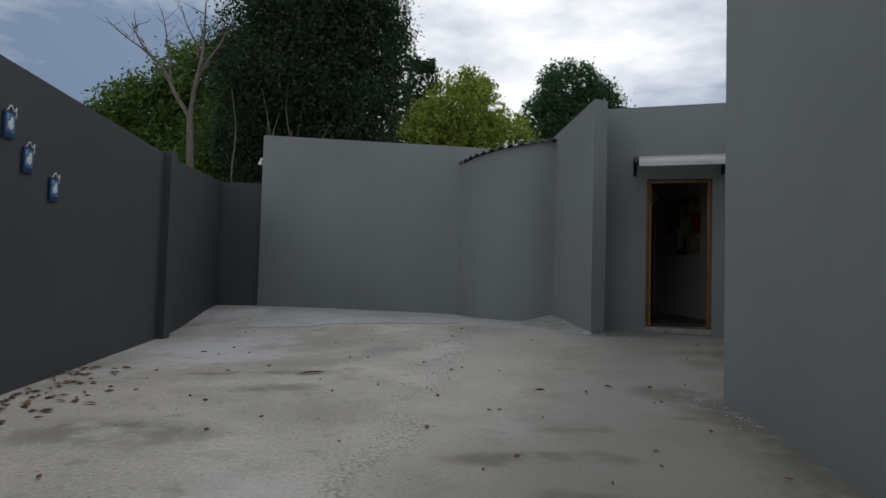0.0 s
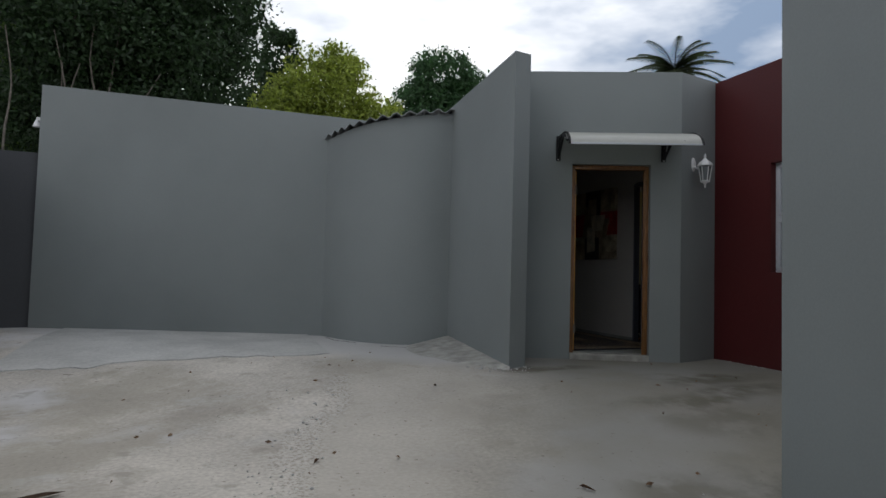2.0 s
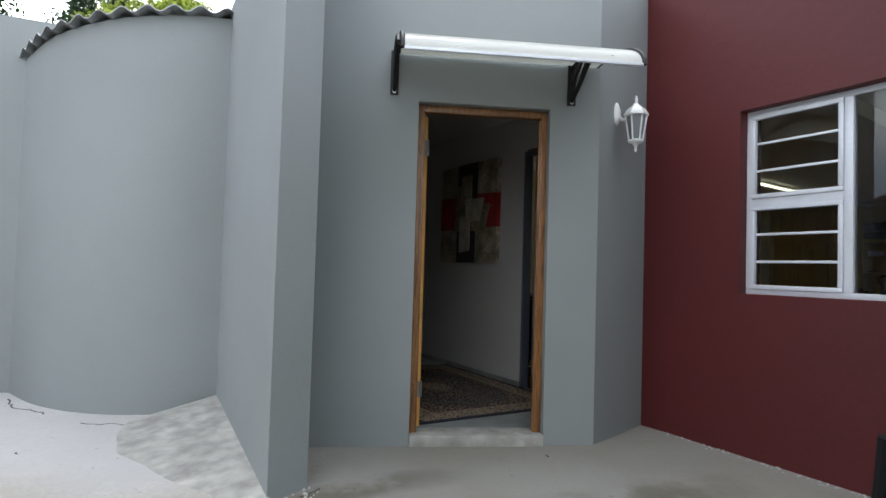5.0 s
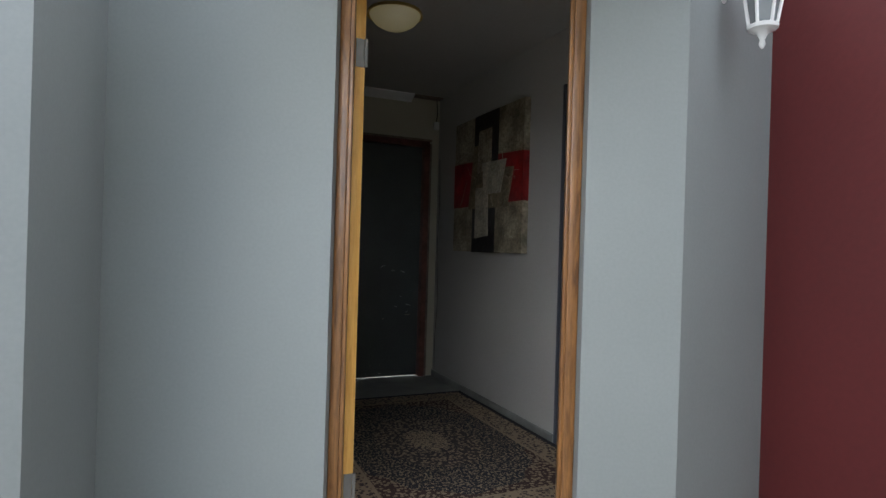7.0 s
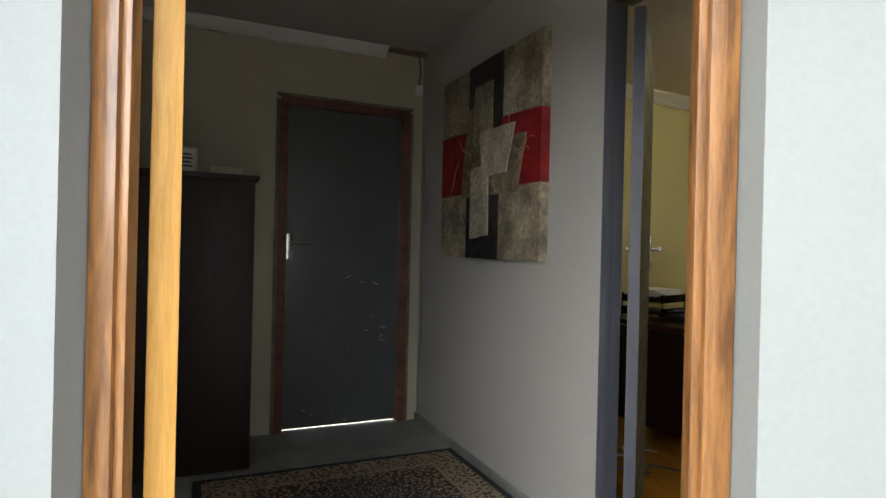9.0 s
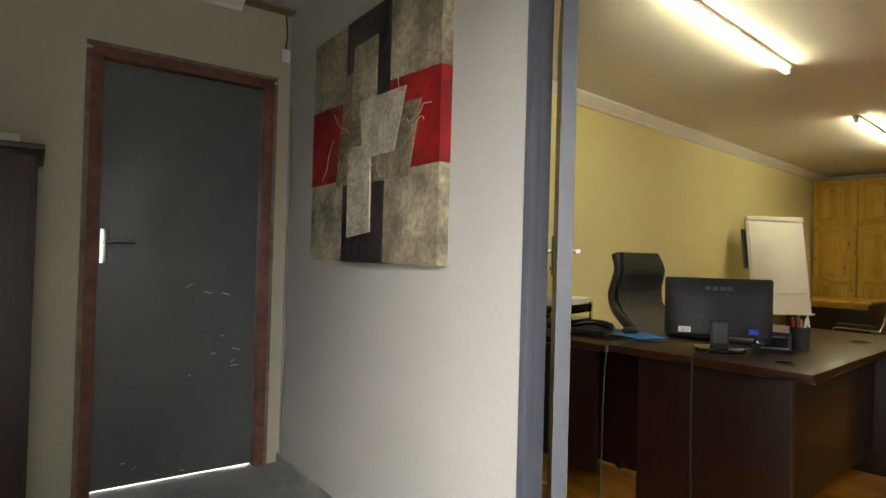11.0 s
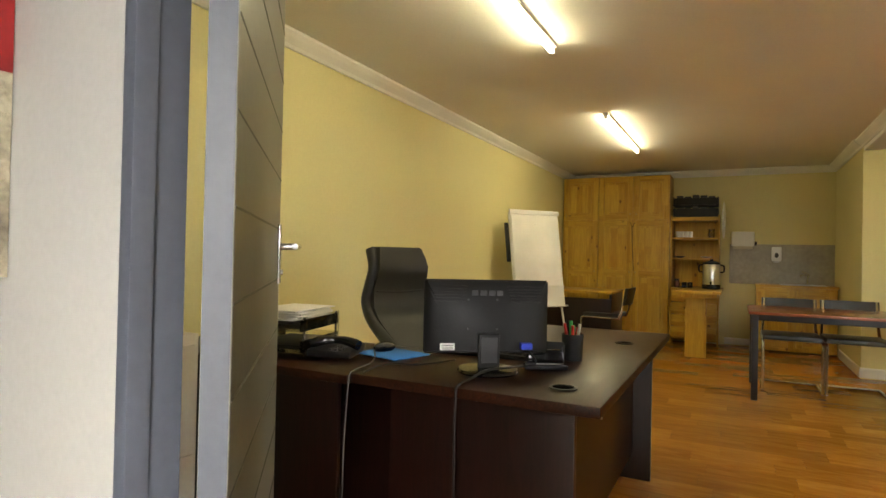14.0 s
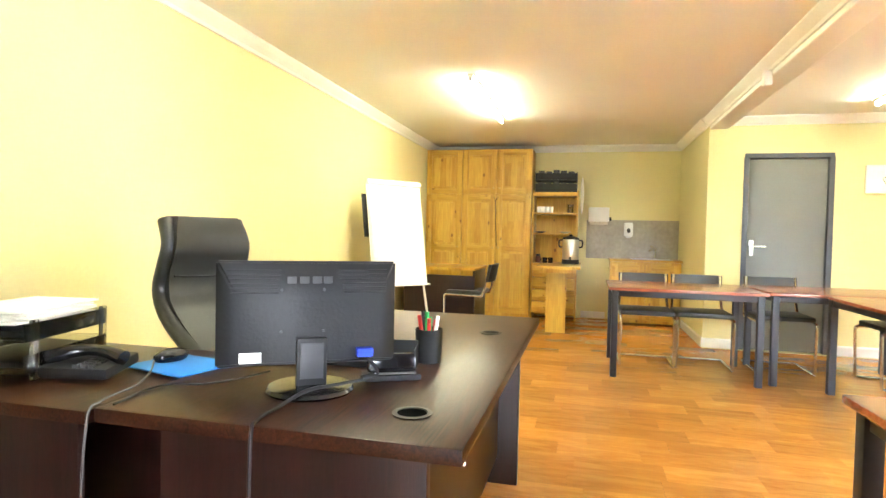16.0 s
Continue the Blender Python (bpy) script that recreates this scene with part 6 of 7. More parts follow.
def desk_chair():
    """High-backed leather chair; it looks along -y of its own axes."""
    t = thing("office_chair", "black leather high-backed swivel chair behind the desk", "chair", office(1.69, 0.585, FLOOR, -21))
    def spine(k):
        """How far back the chair's back stands at a share k of its height: leaning, then upright, then curled."""
        s = min(1.0, k / 0.62)
        return -0.13 + 0.5 * s * s * (3 - 2 * s) - 0.05 * max(0.0, k - 0.62) / 0.3 + (0.06 * (k - 0.88) / 0.12 if k > 0.88 else 0)
    bm = bmesh.new()
    rows = []
    for j in range(15):
        k = j / 14
        z = 0.50 + 0.68 * k
        y = spine(k)
        w = 0.142 + 0.016 * math.sin(k * math.pi) - (0.02 * ((k - 0.85) / 0.15) ** 2 if k > 0.85 else 0)
        d = 0.042 + 0.014 * math.sin(k * math.pi)
        seam = -0.012 if j == 10 else 0
        front = [(x * w, y - d * (1 - 0.5 * x * x) - seam + 0.035 * x * x * -1, z) for x in (-1, -0.82, -0.5, 0, 0.5, 0.82, 1)]
        back = [(x * w, y + d * 0.55, z) for x in (1, 0.5, 0, -0.5, -1)]
        rows.append([bm.verts.new(v) for v in front + back])
    n = len(rows[0])
    for a, b in zip(rows, rows[1:]):
        for i in range(n):
            bm.faces.new((a[i], a[(i + 1) % n], b[(i + 1) % n], b[i]))
    bm.faces.new(rows[0][::-1])
    bm.faces.new(rows[-1])
    bmesh.ops.bevel(bm, geom=[e for e in bm.edges if e.calc_face_angle(0) > 0.9], offset=0.018, segments=3, affect="EDGES")
    part("backrest", bm, M_LEATHER, t)
    for s in (-1, 1):
        bm = bmesh.new()
        tube(bm, [(s * (0.16 - 0.016 * (i / 8) ** 4), spine(i / 8) - 0.01, 0.5 + 0.665 * i / 8) for i in range(9)], lambda k: 0.034 - 0.008 * k, 10, 4)
        part("side_bolster", bm, M_LEATHER, t)
    bm = bmesh.new()
    tube(bm, [(-0.14, spine(0.68) - 0.06, 0.966), (0, spine(0.68) - 0.052, 0.96), (0.14, spine(0.68) - 0.06, 0.966)], 0.004, 6, 5)
    part("seam", bm, M_BLACK, t)
    bm = bmesh.new()
    box(bm, 0, -0.08, 0.46, 0.46, 0.46, 0.1, 0.035)
    part("seat", bm, M_LEATHER, t)
    bm = bmesh.new()
    cyl(bm, (0, 0, 0.1), (0, 0, 0.42), 0.03, seg=14)
    part("column", bm, M_BLACK, t)
    for i in range(5):
        a = 2 * math.pi * i / 5 + 0.3
        bm = bmesh.new()
        tube(bm, [(0, 0, 0.13), (0.15 * math.cos(a), 0.15 * math.sin(a), 0.11), (0.29 * math.cos(a), 0.29 * math.sin(a), 0.07)], lambda k: 0.03 - 0.012 * k, 8, 3)
        foot = part("foot", bm, M_BLACK, t)
        bm = bmesh.new()
        cyl(bm, (0.29 * math.cos(a) - 0.02, 0.29 * math.sin(a), 0.028), (0.29 * math.cos(a) + 0.02, 0.29 * math.sin(a), 0.028), 0.028, seg=12)
        part("caster", bm, M_BLACK, foot)


desk_chair()


def monitor():
    """Black flat monitor; its back looks along -x of its own axes."""
    t = thing("monitor", "black computer monitor on the desk, turned away", "monitor", office(1.225, 0.165, DT, 33))
    W, Z0, Z1 = 0.437, 0.055, 0.312
    bm = bmesh.new()
    k = [bm.verts.new(v) for v in ((0.03, -W / 2, Z0), (0.03, W / 2, Z0), (0.03, W / 2, Z1), (0.03, -W / 2, Z1), (0.008, -W / 2, Z0), (0.008, W / 2, Z0), (0.008, W / 2, Z1), (0.008, -W / 2, Z1),
                                  (-0.032, -W / 2 + 0.05, Z0 + 0.012), (-0.032, W / 2 - 0.05, Z0 + 0.012), (-0.032, W / 2 - 0.05, Z1 - 0.09), (-0.032, -W / 2 + 0.05, Z1 - 0.09))]
    for f in ((0, 1, 2, 3), (0, 4, 5, 1), (1, 5, 6, 2), (2, 6, 7, 3), (3, 7, 4, 0), (4, 8, 9, 5), (5, 9, 10, 6), (6, 10, 11, 7), (7, 11, 8, 4), (11, 10, 9, 8)):
        bm.faces.new([k[i] for i in f])
    bmesh.ops.recalc_face_normals(bm, faces=bm.faces)
    bmesh.ops.bevel(bm, geom=bm.edges[:], offset=0.005, segments=2, affect="EDGES")
    body = part("housing", bm, M_BLACK, t)
    bm = bmesh.new()
    box(bm, 0.0312, 0, (Z0 + Z1) / 2, 0.002, W - 0.04, Z1 - Z0 - 0.04)
    part("screen", bm, M_BLACKG, body, "dark unlit screen")
    slope = math.degrees(math.atan2(0.04, 0.09))
    for s in (-1, 1):
        for i in range(6):
            bm = bmesh.new()
            f = i / 5
            box(bm, 0.003 - 0.029 * (1 - f) * 0.92 - 0.004, s * 0.132, Z1 - 0.022 - 0.052 * (1 - f), 0.004, 0.125 - 0.012 * (5 - i) * 0.3, 0.0035, 0.001)
            part("vent_slot", bm, M_BLACK, body, "raised vent rib")
    # maker's mark as plain bars
    for i, y in enumerate((0.045, 0.015, -0.015, -0.042)):
        bm = bmesh.new()
        box(bm, -0.0145, y, Z1 - 0.045, 0.004, 0.022, 0.018, 0.002)
        part("mark", bm, M_MARK, body, "grey raised mark")
    bm = bmesh.new()
    box(bm, -0.034, 0.14, Z0 + 0.03, 0.002, 0.05, 0.024)
    part("label", bm, M_PAPER, body, "white printed label")
    for i in range(3):
        bm = bmesh.new()
        box(bm, -0.0353, 0.14, Z0 + 0.023 + 0.006 * i, 0.0008, 0.038, 0.0018)
        part("text_bar", bm, M_BLACK, body, "unreadable print line")
    for y in (0.07, -0.03):
        for z in (Z0 + 0.09, Z0 + 0.19):
            bm = bmesh.new()
            cyl(bm, (-0.0335, y, z), (-0.032, y, z), 0.004, seg=8)
            part("screw", bm, M_MARK, body)
    bm = bmesh.new()
    box(bm, -0.046, 0, 0.072, 0.03, 0.072, 0.12, 0.006)
    neck = part("neck", bm, M_BLACK, t)
    bm = bmesh.new()
    box(bm, -0.062, 0, 0.078, 0.003, 0.054, 0.085, 0.001)
    part("neck_panel", bm, M_MARK, neck, "dark grey panel")
    bm = bmesh.new()
    lathe(bm, [(0.1, 0.0), (0.105, 0.006), (0.1, 0.014), (0.03, 0.02)], (-0.035, 0, 0), 32)
    part("base", bm, M_BLACKG, t)
    bm = bmesh.new()
    box(bm, -0.042, -0.13, Z0 + 0.035, 0.03, 0.04, 0.022, 0.004)
    plug = part("plug", bm, M_BLUE2, t, "blue video plug")
    bm = bmesh.new()
    own = (office(1.225, 0.165, DT, 33)).inverted()
    way = [own @ (office(u, v, DT + z) @ Vector((0, 0, 0))) for u, v, z in ((1.265, 0.0, 0.035), (1.19, 0.06, 0.026), (1.12, 0.115, 0.022), (1.03, 0.14, 0.006), (0.945, 0.135, 0.006), (0.917, 0.132, -0.03), (0.912, 0.13, -0.3), (0.92, 0.125, -0.7))]
    tube(bm, [(-0.05, -0.13, Z0 + 0.03)] + way, 0.0042, 8, 6)
    part("cable", bm, M_BLACK, t, "black video cable")
    bm = bmesh.new()
    cyl(bm, way[0].lerp(way[1], 0.1), way[0].lerp(way[1], 0.45), 0.008, seg=10)
    part("ferrite", bm, M_BLACK, t)


M_MARK = mat("dark_grey_plastic", (0.045, 0.045, 0.05), 0.4, bump=0)
monitor()


def desk_smalls():
    t = thing("mouse_mat", "blue mouse mat on the dark desk", "mouse mat", office(1.31, 0.60, DT, -14))
    bm = bmesh.new()
    box(bm, 0, 0, 0.0025, 0.19, 0.23, 0.005, 0.002)
    part("pad", bm, M_BLUE, t)
    t = thing("mouse", "black computer mouse on a blue mat", "mouse", office(1.335, 0.655, DT + 0.0052, -20))
    bm = bmesh.new()
    ball(bm, (0, 0, 0.014), 0.03, (1.75, 0.95, 0.75), 18)
    bmesh.ops.bisect_plane(bm, geom=bm.verts[:] + bm.edges[:] + bm.faces[:], plane_co=(0, 0, 0.0), plane_no=(0, 0, -1), clear_outer=True)
    bmesh.ops.contextual_create(bm, geom=[e for e in bm.edges if e.is_boundary])
    part("shell", bm, M_BLACKG, t)
    bm = bmesh.new()
    own = office(1.335, 0.655, DT + 0.0052, -20).inverted()
    tube(bm, [(-0.05, 0, 0.008)] + [own @ (office(u, v, DT + z) @ Vector((0, 0, 0))) for u, v, z in ((1.2, 0.61, 0.006), (1.08, 0.55, 0.005), (0.96, 0.527, 0.005), (0.918, 0.523, -0.03), (0.905, 0.528, -0.3), (0.91, 0.53, -0.7))], 0.0027, 8, 6)
    part("cord", bm, M_GREYCORD, t, "grey mouse cord")
    # keyboard lead loop
    bm = bmesh.new()
    tube(bm, [(0.39, 0.62, 0.004), (0.29, 0.655, 0.004), (0.22, 0.71, 0.004), (0.2, 0.775, 0.004), (0.13, 0.795, 0.004), (0.06, 0.78, 0.004), (0.02, 0.775, 0.004)], 0.0028, 8, 6)
    solid("desk_cable", bm, M_BLACK, "thin black cable lying across the desk", "cable", m=office(0.93, -0.29, DT))
    t = thing("keyboard", "black keyboard behind the monitor", "keyboard", office(1.52, 0.3, DT, 2))
    bm = bmesh.new()
    box(bm, 0, 0, 0.01, 0.15, 0.44, 0.018, 0.005)
    part("body", bm, M_BLACK, t)
    for r in range(5):
        bm = bmesh.new()
        for c in range(14):
            box(bm, -0.055 + 0.026 * r, -0.2 + 0.03 * c, 0.022, 0.021, 0.025, 0.008)
        part("key_row", bm, M_MARK, t)
    t = thing("desk_phone", "black corded desk telephone with curved handset", "telephone", office(1.16, 0.76, DT, 12))
    bm = bmesh.new()
    box(bm, 0, 0, 0.024, 0.15, 0.18, 0.03, 0.01, rot=(0, -6, 0))
    body = part("body", bm, M_BLACK, t)
    bm = bmesh.new()
    tube(bm, [(-0.03, 0.09, 0.045), (-0.02, 0.05, 0.058), (0.0, 0, 0.062), (0.0, -0.05, 0.058), (-0.01, -0.095, 0.045)], lambda k: 0.014 + 0.007 * abs(2 * k - 1), 10, 5)
    part("handset", bm, M_BLACKG, t)
    bm = bmesh.new()
    box(bm, 0.05, 0.0, 0.043, 0.05, 0.09, 0.006, 0.002)
    part("display", bm, M_MARK, body, "grey display strip")
    for i in range(4):
        bm = bmesh.new()
        for j in range(3):
            box(bm, -0.07 + 0.022 * i, -0.05 + 0.02 * j, 0.036, 0.012, 0.013, 0.008)
        part("button_row", bm, M_MARK, body)
    t = thing("letter_tray", "clear two-tier letter tray stacked with papers", "letter tray", office(1.175, 0.995, DT, 13))
    for z in (0.02, 0.098):
        bm = bmesh.new()
        box(bm, 0, 0, z, 0.33, 0.25, 0.006, 0.002)
        for s in (-1, 1):
            box(bm, 0, s * 0.123, z + 0.02, 0.33, 0.005, 0.045, 0.001)
        box(bm, 0.163, 0, z + 0.02, 0.005, 0.25, 0.045, 0.001)
        part("tray", bm, M_CLEAR, t, "clear acrylic tray")
        bm = bmesh.new()
        box(bm, 0.02, 0, z + 0.012, 0.3, 0.21, 0.016, 0.003)
        part("folder", bm, M_BLACK, t, "dark folders")
    for sx in (-0.14, 0.14):
        for sy in (-0.13, 0.13):
            bm = bmesh.new()
            box(bm, sx, sy, 0.075, 0.022, 0.012, 0.15, 0.003)
            part("post", bm, M_CLEAR, t, "clear corner post")
    rnd = random.Random(2)
    t = thing("paper_stack", "loose stack of white papers on the letter tray", "papers", office(1.175, 0.995, DT + 0.131, 13))
    for i in range(7):
        bm = bmesh.new()
        box(bm, rnd.uniform(-0.02, 0.02), rnd.uniform(-0.015, 0.015), 0.003 + 0.006 * i, 0.29, 0.205, 0.005, 0.001, rot=(0, 0, rnd.uniform(-6, 6)))
        part("sheet", bm, M_PAPER, t)
    t = thing("pen_holder", "black mesh pen holder full of coloured pens", "pen holder", office(1.60, -0.04, DT, 10))
    bm = bmesh.new()
    lathe(bm, [(0.036, 0.0), (0.036, 0.004), (0.04, 0.1), (0.042, 0.1), (0.042, 0.098), (0.038, 0.0)], seg=20)
    part("cup", bm, M_MESHBLK, t)
    for i, m_ in enumerate((M_REDP, M_REDP, M_REDP, M_PAPER, M_GREEN, M_GREEN, M_BLACK)):
        a, b = rnd.uniform(-0.02, 0.02), rnd.uniform(-0.02, 0.02)
        bm = bmesh.new()
        cyl(bm, (a * 0.6, b * 0.6, 0.006), (a * 1.6, b * 1.9 - (0.012 if m_ is M_GREEN else 0), 0.125 + rnd.uniform(0, 0.03)), 0.006 if i < 4 else 0.008, seg=8)
        part("pen", bm, m_, t, "coloured pen")
    t = thing("desk_organiser", "black mesh desk organiser beside pens", "organiser", office(1.50, 0.015, DT, 10))
    bm = bmesh.new()
    for c, s in (((0, 0, 0.002), (0.1, 0.09, 0.004)), ((0.049, 0, 0.035), (0.003, 0.09, 0.07)), ((-0.049, 0, 0.02), (0.003, 0.09, 0.04)), ((0, 0.044, 0.03), (0.1, 0.003, 0.06)), ((0, -0.044, 0.03), (0.1, 0.003, 0.06))):
        box(bm, *c, *s)
    part("basket", bm, M_MESHBLK, t)
    t = thing("tape_dispenser", "black tape dispenser on the dark desk", "tape dispenser", office(1.365, -0.003, DT, 28))
    bm = bmesh.new()
    box(bm, 0, 0, 0.009, 0.065, 0.15, 0.016, 0.004)
    part("base", bm, M_BLACK, t)
    bm = bmesh.new()
    box(bm, 0.006, 0.0, 0.042, 0.035, 0.13, 0.05, 0.012, rot=(0, 12, 0))
    part("body", bm, M_BLACKG, t)
    bm = bmesh.new()
    box(bm, -0.03, 0.0, 0.022, 0.008, 0.12, 0.004)
    part("cutter", bm, M_STEEL, t, "steel cutter strip")


M_GREYCORD = mat("grey_cord", (0.055, 0.055, 0.058), 0.5, bump=0)
M_MESHBLK = mat("black_mesh_metal", (0.02, 0.02, 0.02), 0.5, 0.3, bump=0)
desk_smalls()


def flip_chart():
    t = thing("flip_chart", "white flip chart easel with a paper pad", "flip chart", office(5.3, 1.31, FLOOR, 52))
    tilt = 10
    M = Matrix.Rotation(radians(tilt), 4, "Y")
    def P(y, z, x=0.0):
        return M @ Vector((x, y, z))
    bm = bmesh.new()
    box(bm, 0, 0, 1.14, 0.016, 0.63, 1.0, 0.004)
    bmesh.ops.transform(bm, matrix=M, verts=bm.verts)
    bmesh.ops.translate(bm, vec=(-0.2, 0, 0), verts=bm.verts)
    board = part("board", bm, M_WHITE, t)
    bm = bmesh.new()
    box(bm, -0.014, 0.0, 1.24, 0.012, 0.59, 0.78, 0.002)
    bmesh.ops.transform(bm, matrix=M, verts=bm.verts)
    bmesh.ops.translate(bm, vec=(-0.2, 0, 0), verts=bm.verts)
    part("paper_pad", bm, M_PAPER, t, "blank white paper pad")
    bm = bmesh.new()
    box(bm, -0.022, 0.0, 1.645, 0.03, 0.63, 0.05, 0.008)
    bmesh.ops.transform(bm, matrix=M, verts=bm.verts)
    bmesh.ops.translate(bm, vec=(-0.2, 0, 0), verts=bm.verts)
    part("clamp_bar", bm, M_WHITE, t)
    bm = bmesh.new()
    box(bm, -0.04, 0.0, 0.632, 0.07, 0.61, 0.016, 0.005)
    bmesh.ops.transform(bm, matrix=M, verts=bm.verts)
    bmesh.ops.translate(bm, vec=(-0.2, 0, 0), verts=bm.verts)
    part("pen_ledge", bm, M_WHITE, t)
    for a, b in (((-0.09, -0.27, 0.62), (-0.2, -0.31, 0.0)), ((-0.09, 0.27, 0.62), (-0.2, 0.31, 0.0)), ((0.05, 0, 1.5), (0.36, 0.0, 0.0))):
        bm = bmesh.new()
        cyl(bm, a, b, 0.011, seg=10)
        part("leg", bm, M_WHITE, t)
    bm = bmesh.new()
    box(bm, 0.02, 0.335, 1.32, 0.006, 0.05, 0.42, 0.002)
    bmesh.ops.transform(bm, matrix=M, verts=bm.verts)
    bmesh.ops.translate(bm, vec=(-0.2, 0, 0), verts=bm.verts)
    part("hanging_sheet", bm, M_BLACK, t, "dark sheet hung behind")


flip_chart()


def pine_door(par, y0, y1, z0, z1, x, split=None):
    """A framed pine door leaf with recessed panels, as parts of par."""
    S = 0.075
    bm = bmesh.new()
    cy, cz = (y0 + y1) / 2, (z0 + z1) / 2
    box(bm, x + 0.008, cy, cz, 0.010, y1 - y0 - 0.02, z1 - z0 - 0.02)
    d = part("door", bm, M_PINE, par)
    rails = [(z0, z0 + S), (z1 - S, z1)] + ([(split - S / 2, split + S / 2)] if split else [])
    for a, b in ((y0, y0 + S), (y1 - S, y1)):
        bm = bmesh.new()
        box(bm, x, (a + b) / 2, cz, 0.022, b - a, z1 - z0, 0.004)
        part("stile", bm, M_PINE, d)
    for a, b in rails:
        bm = bmesh.new()
        box(bm, x + 0.0005, cy, (a + b) / 2, 0.020, y1 - y0 - 2 * S, b - a, 0.003)
        part("rail", bm, M_PINEH, d)
    zs = sorted([z0 + S, z1 - S] + ([split - S / 2, split + S / 2] if split else []))
    for a, b in zip(zs[::2], zs[1::2]):
        bm = bmesh.new()
        box(bm, x + 0.003, cy, (a + b) / 2, 0.012, y1 - y0 - 2 * S - 0.06, b - a - 0.06, 0.005)
        part("raised_panel", bm, M_PINE, d)
    return d


def knob(par, x, y, z, material):
    bm = bmesh.new()
    ball(bm, (x - 0.02, y, z), 0.013, (1, 1, 1), 10)
    cyl(bm, (x, y, z), (x - 0.02, y, z), 0.006, seg=8)
    part("knob", bm, material, par)


M_PINEH = pine("orange_pine_rail", 1)


def cupboard(v0, v1, doors, label):
    """Tall built-in pine cupboard; own y runs along v, its front looks along -x."""
    W, H = v1 - v0, 2.32
    t = thing("pine_cupboard", label, "cupboard", office(7.8, v0), "built-in pine cupboards")
    bm = bmesh.new()
    box(bm, 0.245, W / 2, H / 2, 0.45, W - 0.004, H, 0.003)
    part("carcass", bm, M_PINE, t)
    w = W / doors
    for i in range(doors):
        d = pine_door(t, i * w + 0.006, (i + 1) * w - 0.006, 0.06, 1.685, 0.006, 0.95)
        e = pine_door(t, i * w + 0.006, (i + 1) * w - 0.006, 1.70, H - 0.01, 0.006)
        if doors == 2:
            y = w - 0.04 if i == 0 else w + 0.04
            knob(d, 0.0, y, 0.96, M_BRASS)
            knob(e, 0.0, y, 1.78, M_BRASS)
        else:
            knob(d, 0.0, 0.05, 0.96, M_BRASS)
            knob(e, 0.0, W - 0.05, 1.76, M_BRASS)
    if doors == 2:
        bm = bmesh.new()
        tube(bm, [(-0.03, w - 0.03, 1.66), (-0.03, w + 0.01, 1.6), (-0.03, w + 0.03, 1.66)], 0.004, 6, 4)
        tube(bm, [(-0.03, w + 0.01, 1.6), (-0.03, w, 1.3), (-0.03, w - 0.02, 0.98)], 0.004, 6, 4)
        part("lanyard", bm, M_BLACK, t, "dark cord hung from the knobs")


cupboard(0.235, 1.20, 2, "tall orange pine cupboard with double doors")
cupboard(1.20, 1.722, 1, "tall orange pine cupboard with one door")


